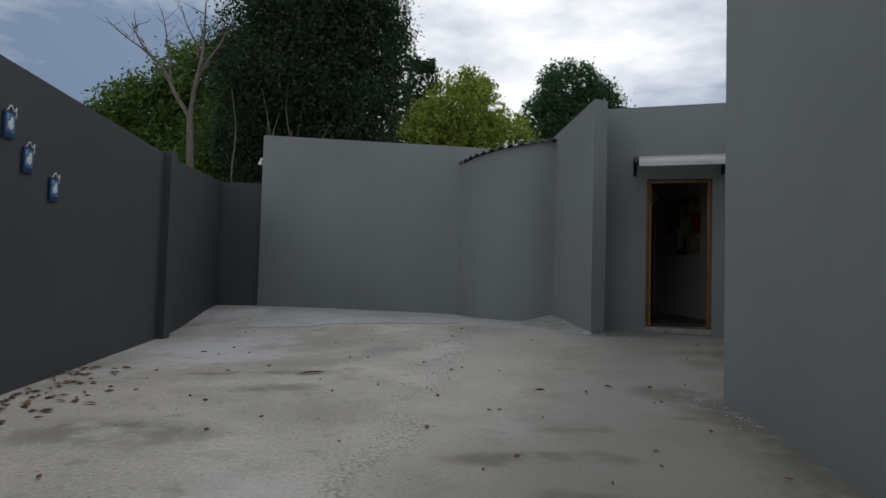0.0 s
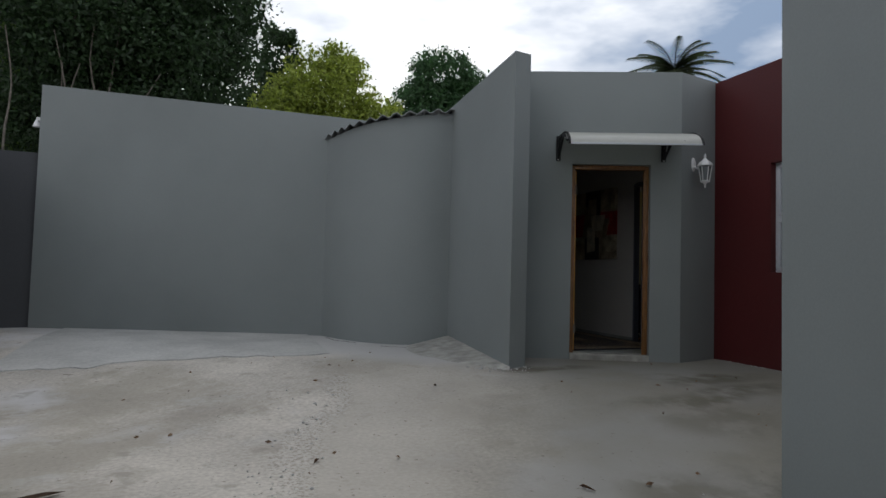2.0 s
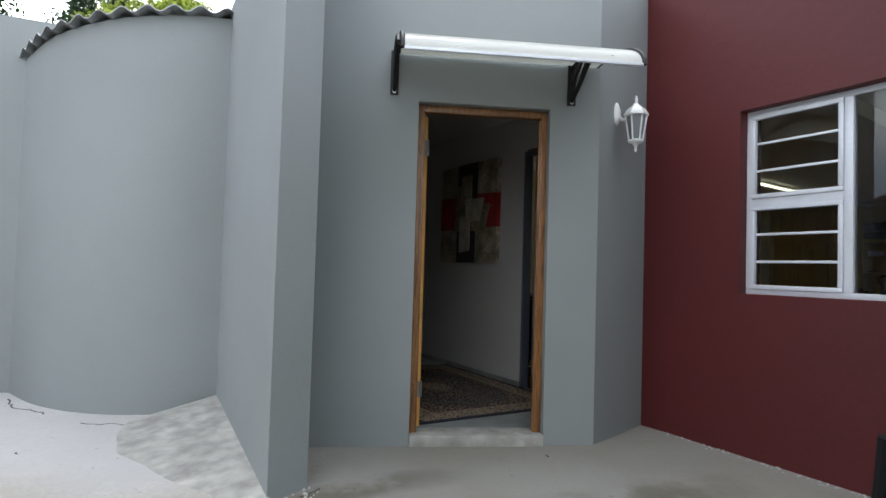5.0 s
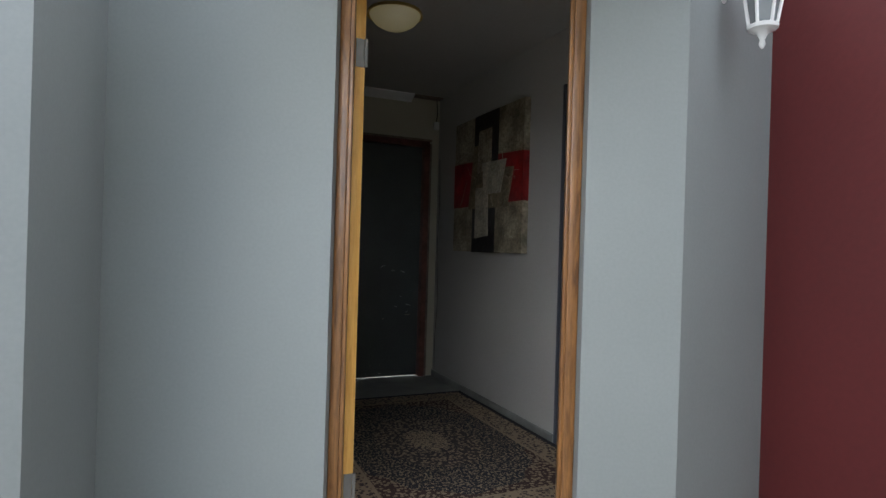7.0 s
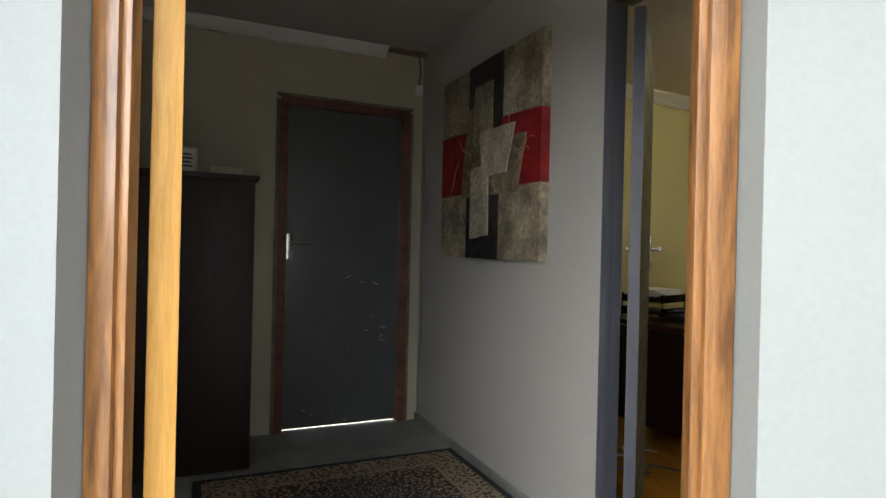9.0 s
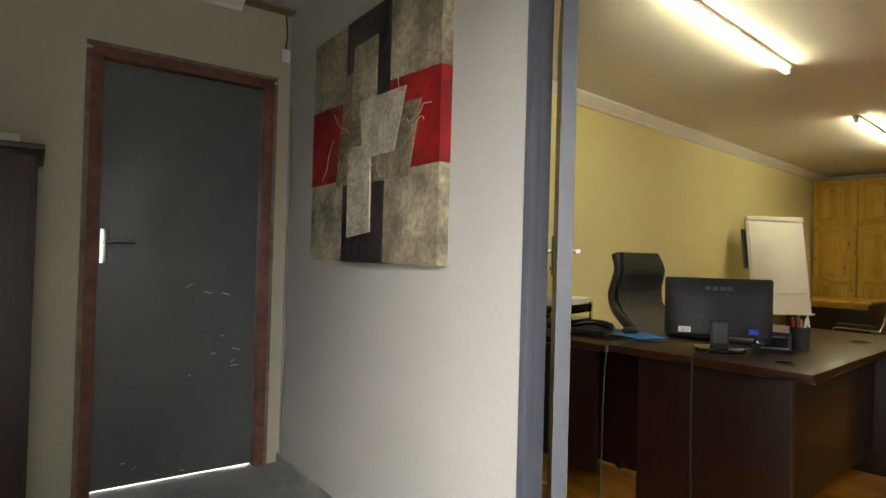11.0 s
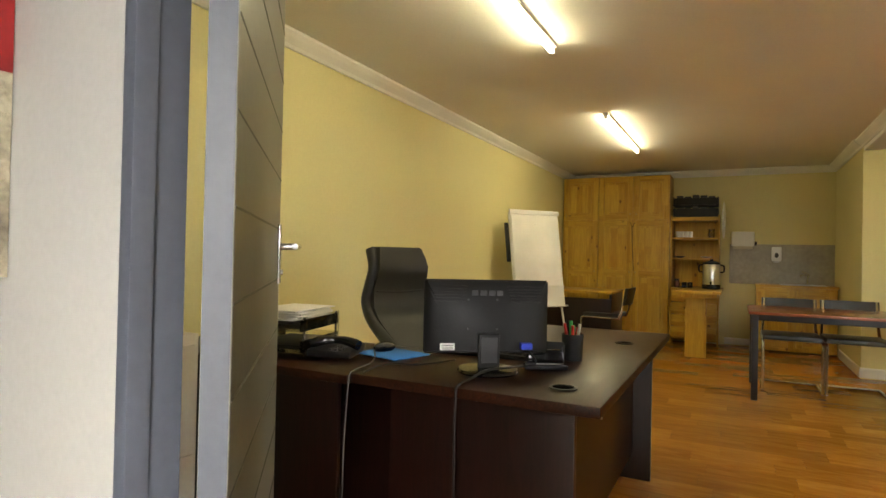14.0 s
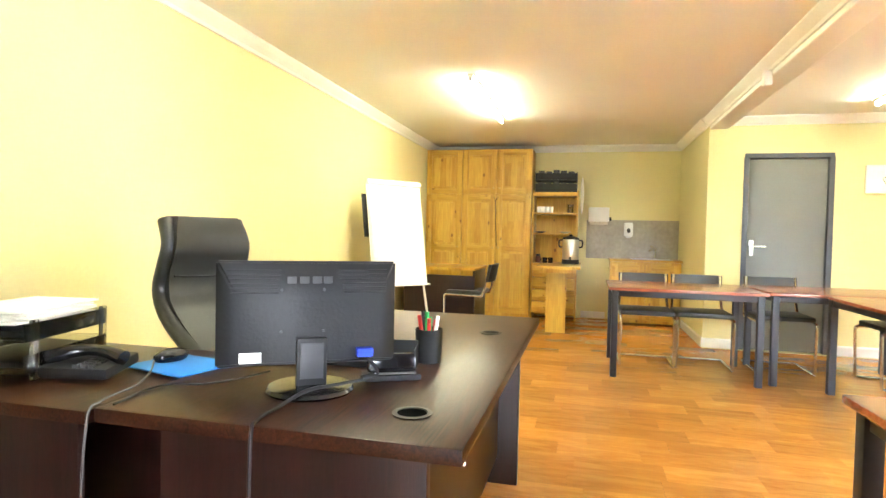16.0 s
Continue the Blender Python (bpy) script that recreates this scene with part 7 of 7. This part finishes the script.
def shelf_unit():
    v0, v1 = -0.385, 0.23
    W = v1 - v0
    t = thing("pine_shelf_unit", "open pine shelf unit above pine drawers", "shelf", office(7.86, v0))
    for y in (0.011, W - 0.011):
        bm = bmesh.new()
        box(bm, 0.2, y, 0.88, 0.39, 0.022, 1.76, 0.003)
        part("side", bm, M_PINE, t)
    bm = bmesh.new()
    box(bm, 0.392, W / 2, 0.88, 0.012, W - 0.05, 1.75)
    part("back_board", bm, M_PINE, t)
    for z in (1.165, 1.445, 1.71):
        bm = bmesh.new()
        box(bm, 0.195, W / 2, z, 0.37, W - 0.046, 0.022 if z < 1.7 else 0.05, 0.003)
        part("shelf", bm, M_PINEH, t)
    for i in range(4):
        z = 0.08 + 0.165 * i
        bm = bmesh.new()
        box(bm, 0.01, W / 2, z + 0.08, 0.022, W - 0.05, 0.155, 0.004)
        d = part("drawer", bm, M_PINEH, t)
        knob(d, 0.0, W * 0.3, z + 0.08, M_PINE)
        knob(d, 0.0, W * 0.7, z + 0.08, M_PINE)
    bm = bmesh.new()
    box(bm, 0.2, W / 2, 0.75, 0.38, W - 0.046, 0.03)
    part("drawer_top", bm, M_PINEH, t)
    # cups
    for i in range(5):
        c = thing("cup", "small white cup on the pine shelf", "cup", office(7.98, -0.02 + 0.055 * i - (0.16 if i > 3 else 0), FLOOR + 1.4565), "cups on the shelf")
        bm = bmesh.new()
        lathe(bm, [(0.022, 0), (0.026, 0.01), (0.03, 0.085), (0.027, 0.085), (0.023, 0.012)], seg=14)
        part("bowl", bm, M_WHITE, c)
    c = thing("glass_jug", "clear glass beaker on the pine shelf", "glass", office(8.0, -0.28, FLOOR + 1.4565))
    bm = bmesh.new()
    lathe(bm, [(0.035, 0), (0.04, 0.12), (0.037, 0.12), (0.032, 0.006)], seg=14)
    part("body", bm, M_CLEAR, c)
    for k, (v, col) in enumerate(((0.12, M_BLACK), (-0.22, M_BEIGE))):
        c = thing("small_dish", "small dark dish on the pine shelf" if k == 0 else "pale shallow dish on the pine shelf", "dish", office(8.0, v, FLOOR + 1.1765))
        bm = bmesh.new()
        lathe(bm, [(0.03, 0), (0.075, 0.022), (0.072, 0.024), (0.028, 0.006)], seg=16)
        part("bowl", bm, col, c)
    # stacked black crates with papers
    for k, z in enumerate((1.736, 1.89)):
        c = thing("storage_crate", "black plastic crate of papers on the shelf top", "crate", office(8.04, -0.08, FLOOR + z), "crates on the shelf")
        bm = bmesh.new()
        for cc, s in (((0, 0, 0.006), (0.3, 0.56, 0.012)), ((-0.147, 0, 0.06), (0.008, 0.56, 0.12 if k == 0 else 0.09)), ((0.147, 0, 0.06), (0.008, 0.56, 0.12)), ((0, 0.277, 0.06), (0.3, 0.008, 0.12)), ((0, -0.277, 0.06), (0.3, 0.008, 0.12))):
            box(bm, *cc, *s, 0.002)
        part("shell", bm, M_BLACK, c)
        bm = bmesh.new()
        for i in range(5):
            box(bm, 0.0, -0.2 + 0.1 * i, 0.07 + 0.01 * (i % 3), 0.25, 0.08, 0.12, 0.004)
        part("papers", bm, M_MARK if k else M_GREYCORD, c, "dark folders and papers")
    c = thing("hanging_bag", "white carrier bag hung beside the shelf", "bag", office(7.9, -0.43, FLOOR + 1.45))
    bm = bmesh.new()
    ball(bm, (0, 0, 0.24), 0.2, (0.5, 0.12, 1.25), 12)
    part("bag", bm, M_PAPER, c)


shelf_unit()


def bar_counter():
    t = thing("pine_counter", "narrow pine counter with a panel leg", "counter", office(6.62, -0.44))
    bm = bmesh.new()
    box(bm, 0.6, 0.25, 0.775, 1.24, 0.50, 0.032, 0.006)
    part("worktop", bm, M_PINEL, t)
    bm = bmesh.new()
    box(bm, 0.6, 0.25, 0.735, 1.16, 0.42, 0.045, 0.003)
    part("apron", bm, M_PINE, t)
    bm = bmesh.new()
    box(bm, 0.18, 0.27, 0.357, 0.03, 0.23, 0.713, 0.003)
    part("panel_leg", bm, M_PINE, t)
    z = FLOOR + 0.7915
    u = thing("water_urn", "steel water urn with black lid and base", "urn", office(7.35, -0.31, z))
    bm = bmesh.new()
    lathe(bm, [(0.098, 0.05), (0.1, 0.055), (0.1, 0.3), (0.095, 0.31)], seg=28)
    part("body", bm, M_STEEL, u)
    bm = bmesh.new()
    lathe(bm, [(0.1, 0.0), (0.106, 0.004), (0.106, 0.05), (0.1, 0.056)], seg=28)
    part("base", bm, M_BLACK, u)
    bm = bmesh.new()
    lathe(bm, [(0.103, 0.308), (0.1, 0.33), (0.05, 0.345), (0.02, 0.35), (0.024, 0.37), (0.01, 0.375)], seg=28)
    part("lid", bm, M_BLACK, u)
    for s in (-1, 1):
        bm = bmesh.new()
        tube(bm, [(0, s * 0.1, 0.3), (0, s * 0.14, 0.29), (0, s * 0.14, 0.22), (0, s * 0.1, 0.21)], 0.01, 8, 4)
        part("side_grip", bm, M_BLACK, u)
    bm = bmesh.new()
    tube(bm, [(-0.1, 0, 0.08), (-0.14, 0, 0.085), (-0.15, 0, 0.06)], 0.012, 8, 3)
    part("spout", bm, M_BLACK, u)
    c = thing("coffee_jar", "glass coffee jar with a dark lid", "jar", office(7.45, 0.10, z))
    bm = bmesh.new()
    lathe(bm, [(0.03, 0), (0.035, 0.01), (0.035, 0.07), (0.028, 0.085)], seg=16)
    part("jar", bm, M_COFFEE, c)
    bm = bmesh.new()
    lathe(bm, [(0.03, 0.086), (0.03, 0.105), (0.026, 0.11)], seg=16)
    part("lid", bm, M_BLACK, c)
    for k in range(2):
        c = thing("mug", "black mug on the pine counter", "mug", office(7.42, 0.01 - 0.07 * k, z), "mugs on the counter")
        bm = bmesh.new()
        lathe(bm, [(0.027, 0), (0.03, 0.005), (0.03, 0.07), (0.027, 0.07), (0.025, 0.008)], seg=16)
        part("bowl", bm, M_BLACKG, c)
        bm = bmesh.new()
        tube(bm, [(0, 0.03, 0.055), (0, 0.05, 0.045), (0, 0.048, 0.02), (0, 0.03, 0.015)], 0.005, 6, 4)
        part("handle", bm, M_BLACKG, c)


M_PINEL = pine("orange_pine_worktop", 0)
M_COFFEE = mat("coffee_glass", (0.12, 0.045, 0.03), 0.15, bump=0)
bar_counter()


def kitchenette():
    v0, v1 = -1.70, -0.82
    W = v1 - v0
    t = thing("sink_cupboard", "low pine sink cupboard with steel sink", "cupboard", office(7.82, v0))
    bm = bmesh.new()
    box(bm, 0.225, W / 2, 0.42, 0.43, W, 0.8, 0.003)
    part("carcass", bm, M_PINE, t)
    for i in range(2):
        d = pine_door(t, 0.02 + i * (W / 2 - 0.01), W / 2 + i * (W / 2 - 0.02), 0.06, 0.79, 0.0)
        knob(d, 0.0, W / 2 + (0.04 if i else -0.04), 0.7, M_PINE)
    bm = bmesh.new()
    box(bm, 0.215, W / 2, 0.838, 0.46, W + 0.02, 0.03, 0.005)
    top = part("worktop", bm, M_PINEL, t)
    bm = bmesh.new()
    box(bm, 0.22, W * 0.4, 0.855, 0.36, 0.5, 0.006, 0.002)
    part("sink", bm, M_STEEL, t, "stainless steel sink rim")
    bm = bmesh.new()
    tube(bm, [(0.38, W * 0.33, 0.85), (0.38, W * 0.33, 0.94), (0.36, W * 0.36, 0.985), (0.3, W * 0.42, 0.97)], 0.012, 8, 5)
    tube(bm, [(0.38, W * 0.33, 0.94), (0.39, W * 0.31, 0.99), (0.37, W * 0.40, 1.03)], 0.007, 8, 3)
    part("tap", bm, M_CHROME, t)
    bm = bmesh.new()
    box(bm, U1 - 0.006, (-1.715 - 0.5) / 2, 1.52, 0.012, 1.215, 0.54, 0.002)
    solid("splashback", bm, M_TILE, "grey-brown splashback panel behind the sink", "splashback", "structure", m=OFF)
    t = thing("towel_dispenser", "white paper towel dispenser on the wall", "dispenser", office(U1, -0.66, 1.75))
    bm = bmesh.new()
    box(bm, -0.055, 0, 0.11, 0.11, 0.28, 0.2, 0.02)
    part("cover", bm, M_WHITE, t)
    bm = bmesh.new()
    box(bm, -0.06, 0, -0.005, 0.06, 0.24, 0.05, 0.004)
    part("paper_slot", bm, M_BEIGE, t, "paper edge below")
    bm = bmesh.new()
    box(bm, -0.05, -0.155, 0.05, 0.04, 0.03, 0.05, 0.006)
    part("lever", bm, M_BLACK, t)
    t = thing("soap_dispenser", "white soap dispenser with a grey window", "dispenser", office(U1 - 0.012, -1.06, 1.57))
    bm = bmesh.new()
    box(bm, -0.045, 0, 0.09, 0.09, 0.115, 0.19, 0.02)
    part("cover", bm, M_WHITE, t)
    bm = bmesh.new()
    ball(bm, (-0.09, 0, 0.075), 0.03, (0.15, 0.8, 1.1), 14)
    part("window", bm, M_MARK, t, "grey level window")
    bm = bmesh.new()
    box(bm, -0.05, 0, -0.012, 0.05, 0.06, 0.025, 0.006)
    part("push_bar", bm, M_STEEL, t)


kitchenette()


def grey_inner_door():
    """Grey door in the wall beside the kitchenette; own x along the wall, y into it."""
    t = thing("door_4", "closed plain grey door in a grey steel frame", "door", OFF @ pose(NIBU, NIBV - 0.14, 0, 0, 0, -90))
    tagged(t, kind="structure")
    h = FLOOR + 2.03
    for c, s in (((GD0 + 0.018, 0.03, FLOOR + 1.0), (0.05, 0.08, 2.0)), ((GD1 - 0.018, 0.03, FLOOR + 1.0), (0.05, 0.08, 2.0)), (((GD0 + GD1) / 2, 0.03, h - 0.018), (GD1 - GD0, 0.08, 0.05))):
        bm = bmesh.new()
        box(bm, *c, *s, 0.004)
        part("door_frame", bm, M_FRAMEGREY, t)
    bm = bmesh.new()
    box(bm, (GD0 + GD1) / 2, 0.05, FLOOR + 0.995, GD1 - GD0 - 0.08, 0.04, 1.98, 0.003)
    leaf = part("door_leaf", bm, M_LEAFGREY, t, "plain mid-grey leaf")
    lever(None, GD0 + 0.095, 0.03, FLOOR + 1.08, 1, -1, leaf)


M_LEAFGREY = mat("plain_grey_door_paint", (0.17, 0.175, 0.17), 0.45, grain=60, vary=0.03, stain=2, stain_amt=0.05, bump=0.05)
grey_inner_door()


def wall_clock():
    t = thing("wall_clock", "white square wall clock on yellow wall", "clock", OFF @ pose(NIBU, -3.3, 2.18, 0, 0, -90))
    bm = bmesh.new()
    box(bm, 0, -0.015, 0, 0.28, 0.03, 0.28, 0.01)
    part("case", bm, M_WHITE, t)
    bm = bmesh.new()
    box(bm, 0, -0.0315, 0, 0.24, 0.003, 0.24)
    part("face", bm, M_PAPER, t)
    for a, L in ((50, 0.09), (150, 0.065)):
        bm = bmesh.new()
        cyl(bm, (0, -0.035, 0), (L * math.sin(radians(a)), -0.035, L * math.cos(radians(a))), 0.003, seg=6)
        part("pointer", bm, M_BLACK, t)
    t = thing("beam_sensor", "small white alarm sensor on the ceiling beam", "sensor", office(4.42, NIBV - 0.02, CEIL - 0.12))
    bm = bmesh.new()
    box(bm, 0, 0.04, -0.01, 0.07, 0.06, 0.11, 0.015)
    part("housing", bm, M_WHITE, t)


wall_clock()


def meeting_table(u0, u1, v0, v1, label, rz=0.0):
    L, W = u1 - u0, v1 - v0
    t = thing("meeting_table", label, "table", office((u0 + u1) / 2, (v0 + v1) / 2, FLOOR, rz), "meeting tables")
    bm = bmesh.new()
    box(bm, 0, 0, 0.722, L, W, 0.024, 0.006)
    part("tabletop", bm, M_TABTOP, t)
    for c, s in (((0, W / 2 - 0.05, 0.685), (L - 0.09, 0.025, 0.05)), ((0, -W / 2 + 0.05, 0.685), (L - 0.09, 0.025, 0.05)), ((L / 2 - 0.05, 0, 0.685), (0.025, W - 0.14, 0.05)), ((-L / 2 + 0.05, 0, 0.685), (0.025, W - 0.14, 0.05))):
        bm = bmesh.new()
        box(bm, *c, *s, 0.003)
        part("apron", bm, M_DARKSTEEL, t)
    for sx in (-1, 1):
        for sy in (-1, 1):
            bm = bmesh.new()
            box(bm, sx * (L / 2 - 0.05), sy * (W / 2 - 0.05), 0.3545, 0.05, 0.05, 0.709, 0.005)
            part("leg", bm, M_DARKSTEEL, t)


meeting_table(4.76, 5.62, -1.87, -0.69, "cherry-topped meeting table on dark steel legs")
meeting_table(4.86, 5.72, -3.08, -1.90, "cherry-topped meeting table joined in a row")
meeting_table(3.60, 4.82, -3.08, -2.25, "cherry-topped meeting table turned across the row")
meeting_table(0.48, 1.67, -1.98, -1.17, "cherry-topped meeting table near the doorway")


def meeting_chair(m, label):
    """Cantilever chair: chrome sled frame, black seat and back; it looks along -x."""
    t = thing("meeting_chair", label, "chair", m, "meeting chairs")
    for s in (-1, 1):
        y = s * 0.225
        bm = bmesh.new()
        pts = [(0.25, y * 0.9, 0.80), (0.21, y * 0.95, 0.55), (0.18, y, 0.46), (0.14, y, 0.44), (-0.2, y, 0.445), (-0.245, y, 0.435), (-0.26, y, 0.40), (-0.25, y, 0.06), (-0.24, y, 0.025), (-0.2, y, 0.013), (0.2, y, 0.013)]
        tube(bm, pts, 0.0125, 8, 4)
        part("frame_side", bm, M_CHROME, t)
    bm = bmesh.new()
    cyl(bm, (0.2, -0.225, 0.013), (0.2, 0.225, 0.013), 0.0125, seg=8)
    part("frame_cross", bm, M_CHROME, t)
    bm = bmesh.new()
    box(bm, -0.03, 0, 0.475, 0.42, 0.46, 0.045, 0.02)
    part("seat", bm, M_LEATHER, t)
    bm = bmesh.new()
    rows = []
    for j in range(5):
        z = 0.60 + 0.05 * j
        xb = 0.215 + 0.04 * (j / 4)
        rows.append([bm.verts.new((xb + 0.03 * (1 - (q / 3.0) ** 2) + dx, 0.075 * q, z)) for dx, rng in ((0, range(-3, 4)), (0.03, range(3, -4, -1))) for q in rng])
    n = len(rows[0])
    for a, b in zip(rows, rows[1:]):
        for i in range(n):
            bm.faces.new((a[i], a[(i + 1) % n], b[(i + 1) % n], b[i]))
    bm.faces.new(rows[0][::-1])
    bm.faces.new(rows[-1])
    part("backrest", bm, M_LEATHER, t)
    return t


ca = meeting_chair(office(5.50, -1.04), "chrome cantilever chair with black vinyl seat")
copy_thing(ca, office(5.53, -1.52))
copy_thing(ca, office(5.60, -2.17))
copy_thing(ca, office(5.2, -2.97, FLOOR, -90))


def side_desk():
    t = thing("side_desk", "dark side desk with pine-coloured top", "desk", office(6.75, 1.15))
    bm = bmesh.new()
    box(bm, 0, 0, 0.735, 0.8, 0.86, 0.03, 0.005)
    part("desktop", bm, M_PINEL, t)
    for x, y, sx, sy in ((0.0, 0.41, 0.74, 0.025), (0.0, -0.41, 0.74, 0.025), (-0.36, 0.0, 0.02, 0.8)):
        bm = bmesh.new()
        box(bm, x, y, 0.36, sx, sy, 0.718 if sx > 0.1 else 0.6, 0.003)
        part("panel", bm, M_DESKP, t)
    c = copy_thing(ca, office(6.55, 0.80, FLOOR, -92))
    tagged(c, "black chrome-framed chair pulled up to the side desk")


side_desk()


def printer_stand():
    t = thing("filing_cabinet", "beige filing cabinet behind the office door", "cabinet", office(0.62, 1.40))
    bm = bmesh.new()
    box(bm, 0, 0, 0.42, 0.46, 0.5, 0.84, 0.006)
    part("body", bm, M_BEIGE, t)
    for i in range(2):
        bm = bmesh.new()
        box(bm, 0, -0.256, 0.22 + 0.4 * i, 0.42, 0.014, 0.37, 0.005)
        d = part("drawer", bm, M_BEIGE, t)
        bm = bmesh.new()
        box(bm, 0, -0.27, 0.32 + 0.4 * i, 0.12, 0.014, 0.02, 0.004)
        part("handle", bm, M_MARK, d)
    p = thing("printer", "beige office printer on the filing cabinet", "printer", office(0.62, 1.40, FLOOR + 0.841))
    bm = bmesh.new()
    box(bm, 0, 0, 0.13, 0.42, 0.4, 0.26, 0.015)
    part("body", bm, M_BEIGE, p)
    bm = bmesh.new()
    box(bm, 0, -0.203, 0.12, 0.3, 0.01, 0.03, 0.002)
    part("paper_slot", bm, M_BLACK, p)


printer_stand()


def floor_cables():
    for k, pts in enumerate(([(0.6, 0.75, 0.006), (0.7, 0.6, 0.006), (0.8, 0.68, 0.006), (0.88, 0.5, 0.006), (0.75, 0.42, 0.006), (0.95, 0.3, 0.006)], [(0.65, 0.9, 0.006), (0.8, 0.85, 0.006), (0.9, 0.95, 0.006), (1.0, 0.8, 0.006)])):
        bm = bmesh.new()
        tube(bm, pts, 0.005, 6, 6)
        solid("floor_cable", bm, M_BEIGE if k else M_GREYCORD, "loose cable lying on the laminate floor", "cable", m=office(0, 0))


floor_cables()

# ---- laminate boards, last ----
def boards():
    """Staggered strips along the office's length; the visible stretch as single boards, the rest joined."""
    fl = bpy.data.objects["floor_office"]
    W, L, H = 0.19, 0.43, 0.012
    bm = bmesh.new()
    box(bm, 0, 0, 0, L - 0.0008, W - 0.0006, H)
    me = finish("board", bm, M_PLANK)
    inv = fl.matrix_world.inverted()
    rnd = random.Random(77)
    count = 0
    verts, faces = [], []
    base = [(-0.5, -0.5), (0.5, -0.5), (0.5, 0.5), (-0.5, 0.5)]
    for j in range(int((U1 - 0.3) / W)):
        u = 0.3 + W * (j + 0.5)
        v = VS + rnd.random() * L
        while v < V1 - 0.02:
            l = min(L, V1 - v)
            c = (u, v + l / 2)
            near = 2.4 < u < 7.0 and -1.9 < v < 0.35 and abs(l - L) < 1e-6
            if not (v < NIBV and u > NIBU - 0.05):
                if near and count < 300:
                    ob = new("board", me)
                    ob.parent = fl
                    ob.matrix_basis = OFF @ pose(c[0], c[1], FLOOR - 0.006, 0, 0, 90)
                    count += 1
                else:
                    b = len(verts)
                    for z in (FLOOR - H, FLOOR):
                        for x, y in base:
                            p = OFF @ Vector((c[0] + x * (W - 0.0006), c[1] + y * (l - 0.0008), z))
                            verts.append(tuple(p))
                    faces += [(b + 4, b + 5, b + 6, b + 7), (b, b + 1, b + 5, b + 4), (b + 1, b + 2, b + 6, b + 5), (b + 2, b + 3, b + 7, b + 6), (b + 3, b, b + 4, b + 7)]
            v += L
    mesh = bpy.data.meshes.new("boards_rest")
    mesh.from_pydata(verts, [], faces)
    mesh.materials.append(M_PLANK2)
    ob = new("boards_rest", mesh)
    ob.parent = fl
    tagged(ob, "orange laminate boards", kind="stuff")


M_PLANK2 = wood("laminate_board_joined", (0.36, 0.135, 0.017), (0.49, 0.22, 0.037), 0.27, (9, 1.6, 9), 1.8, 0.25, 0.17, 0.04)
boards()
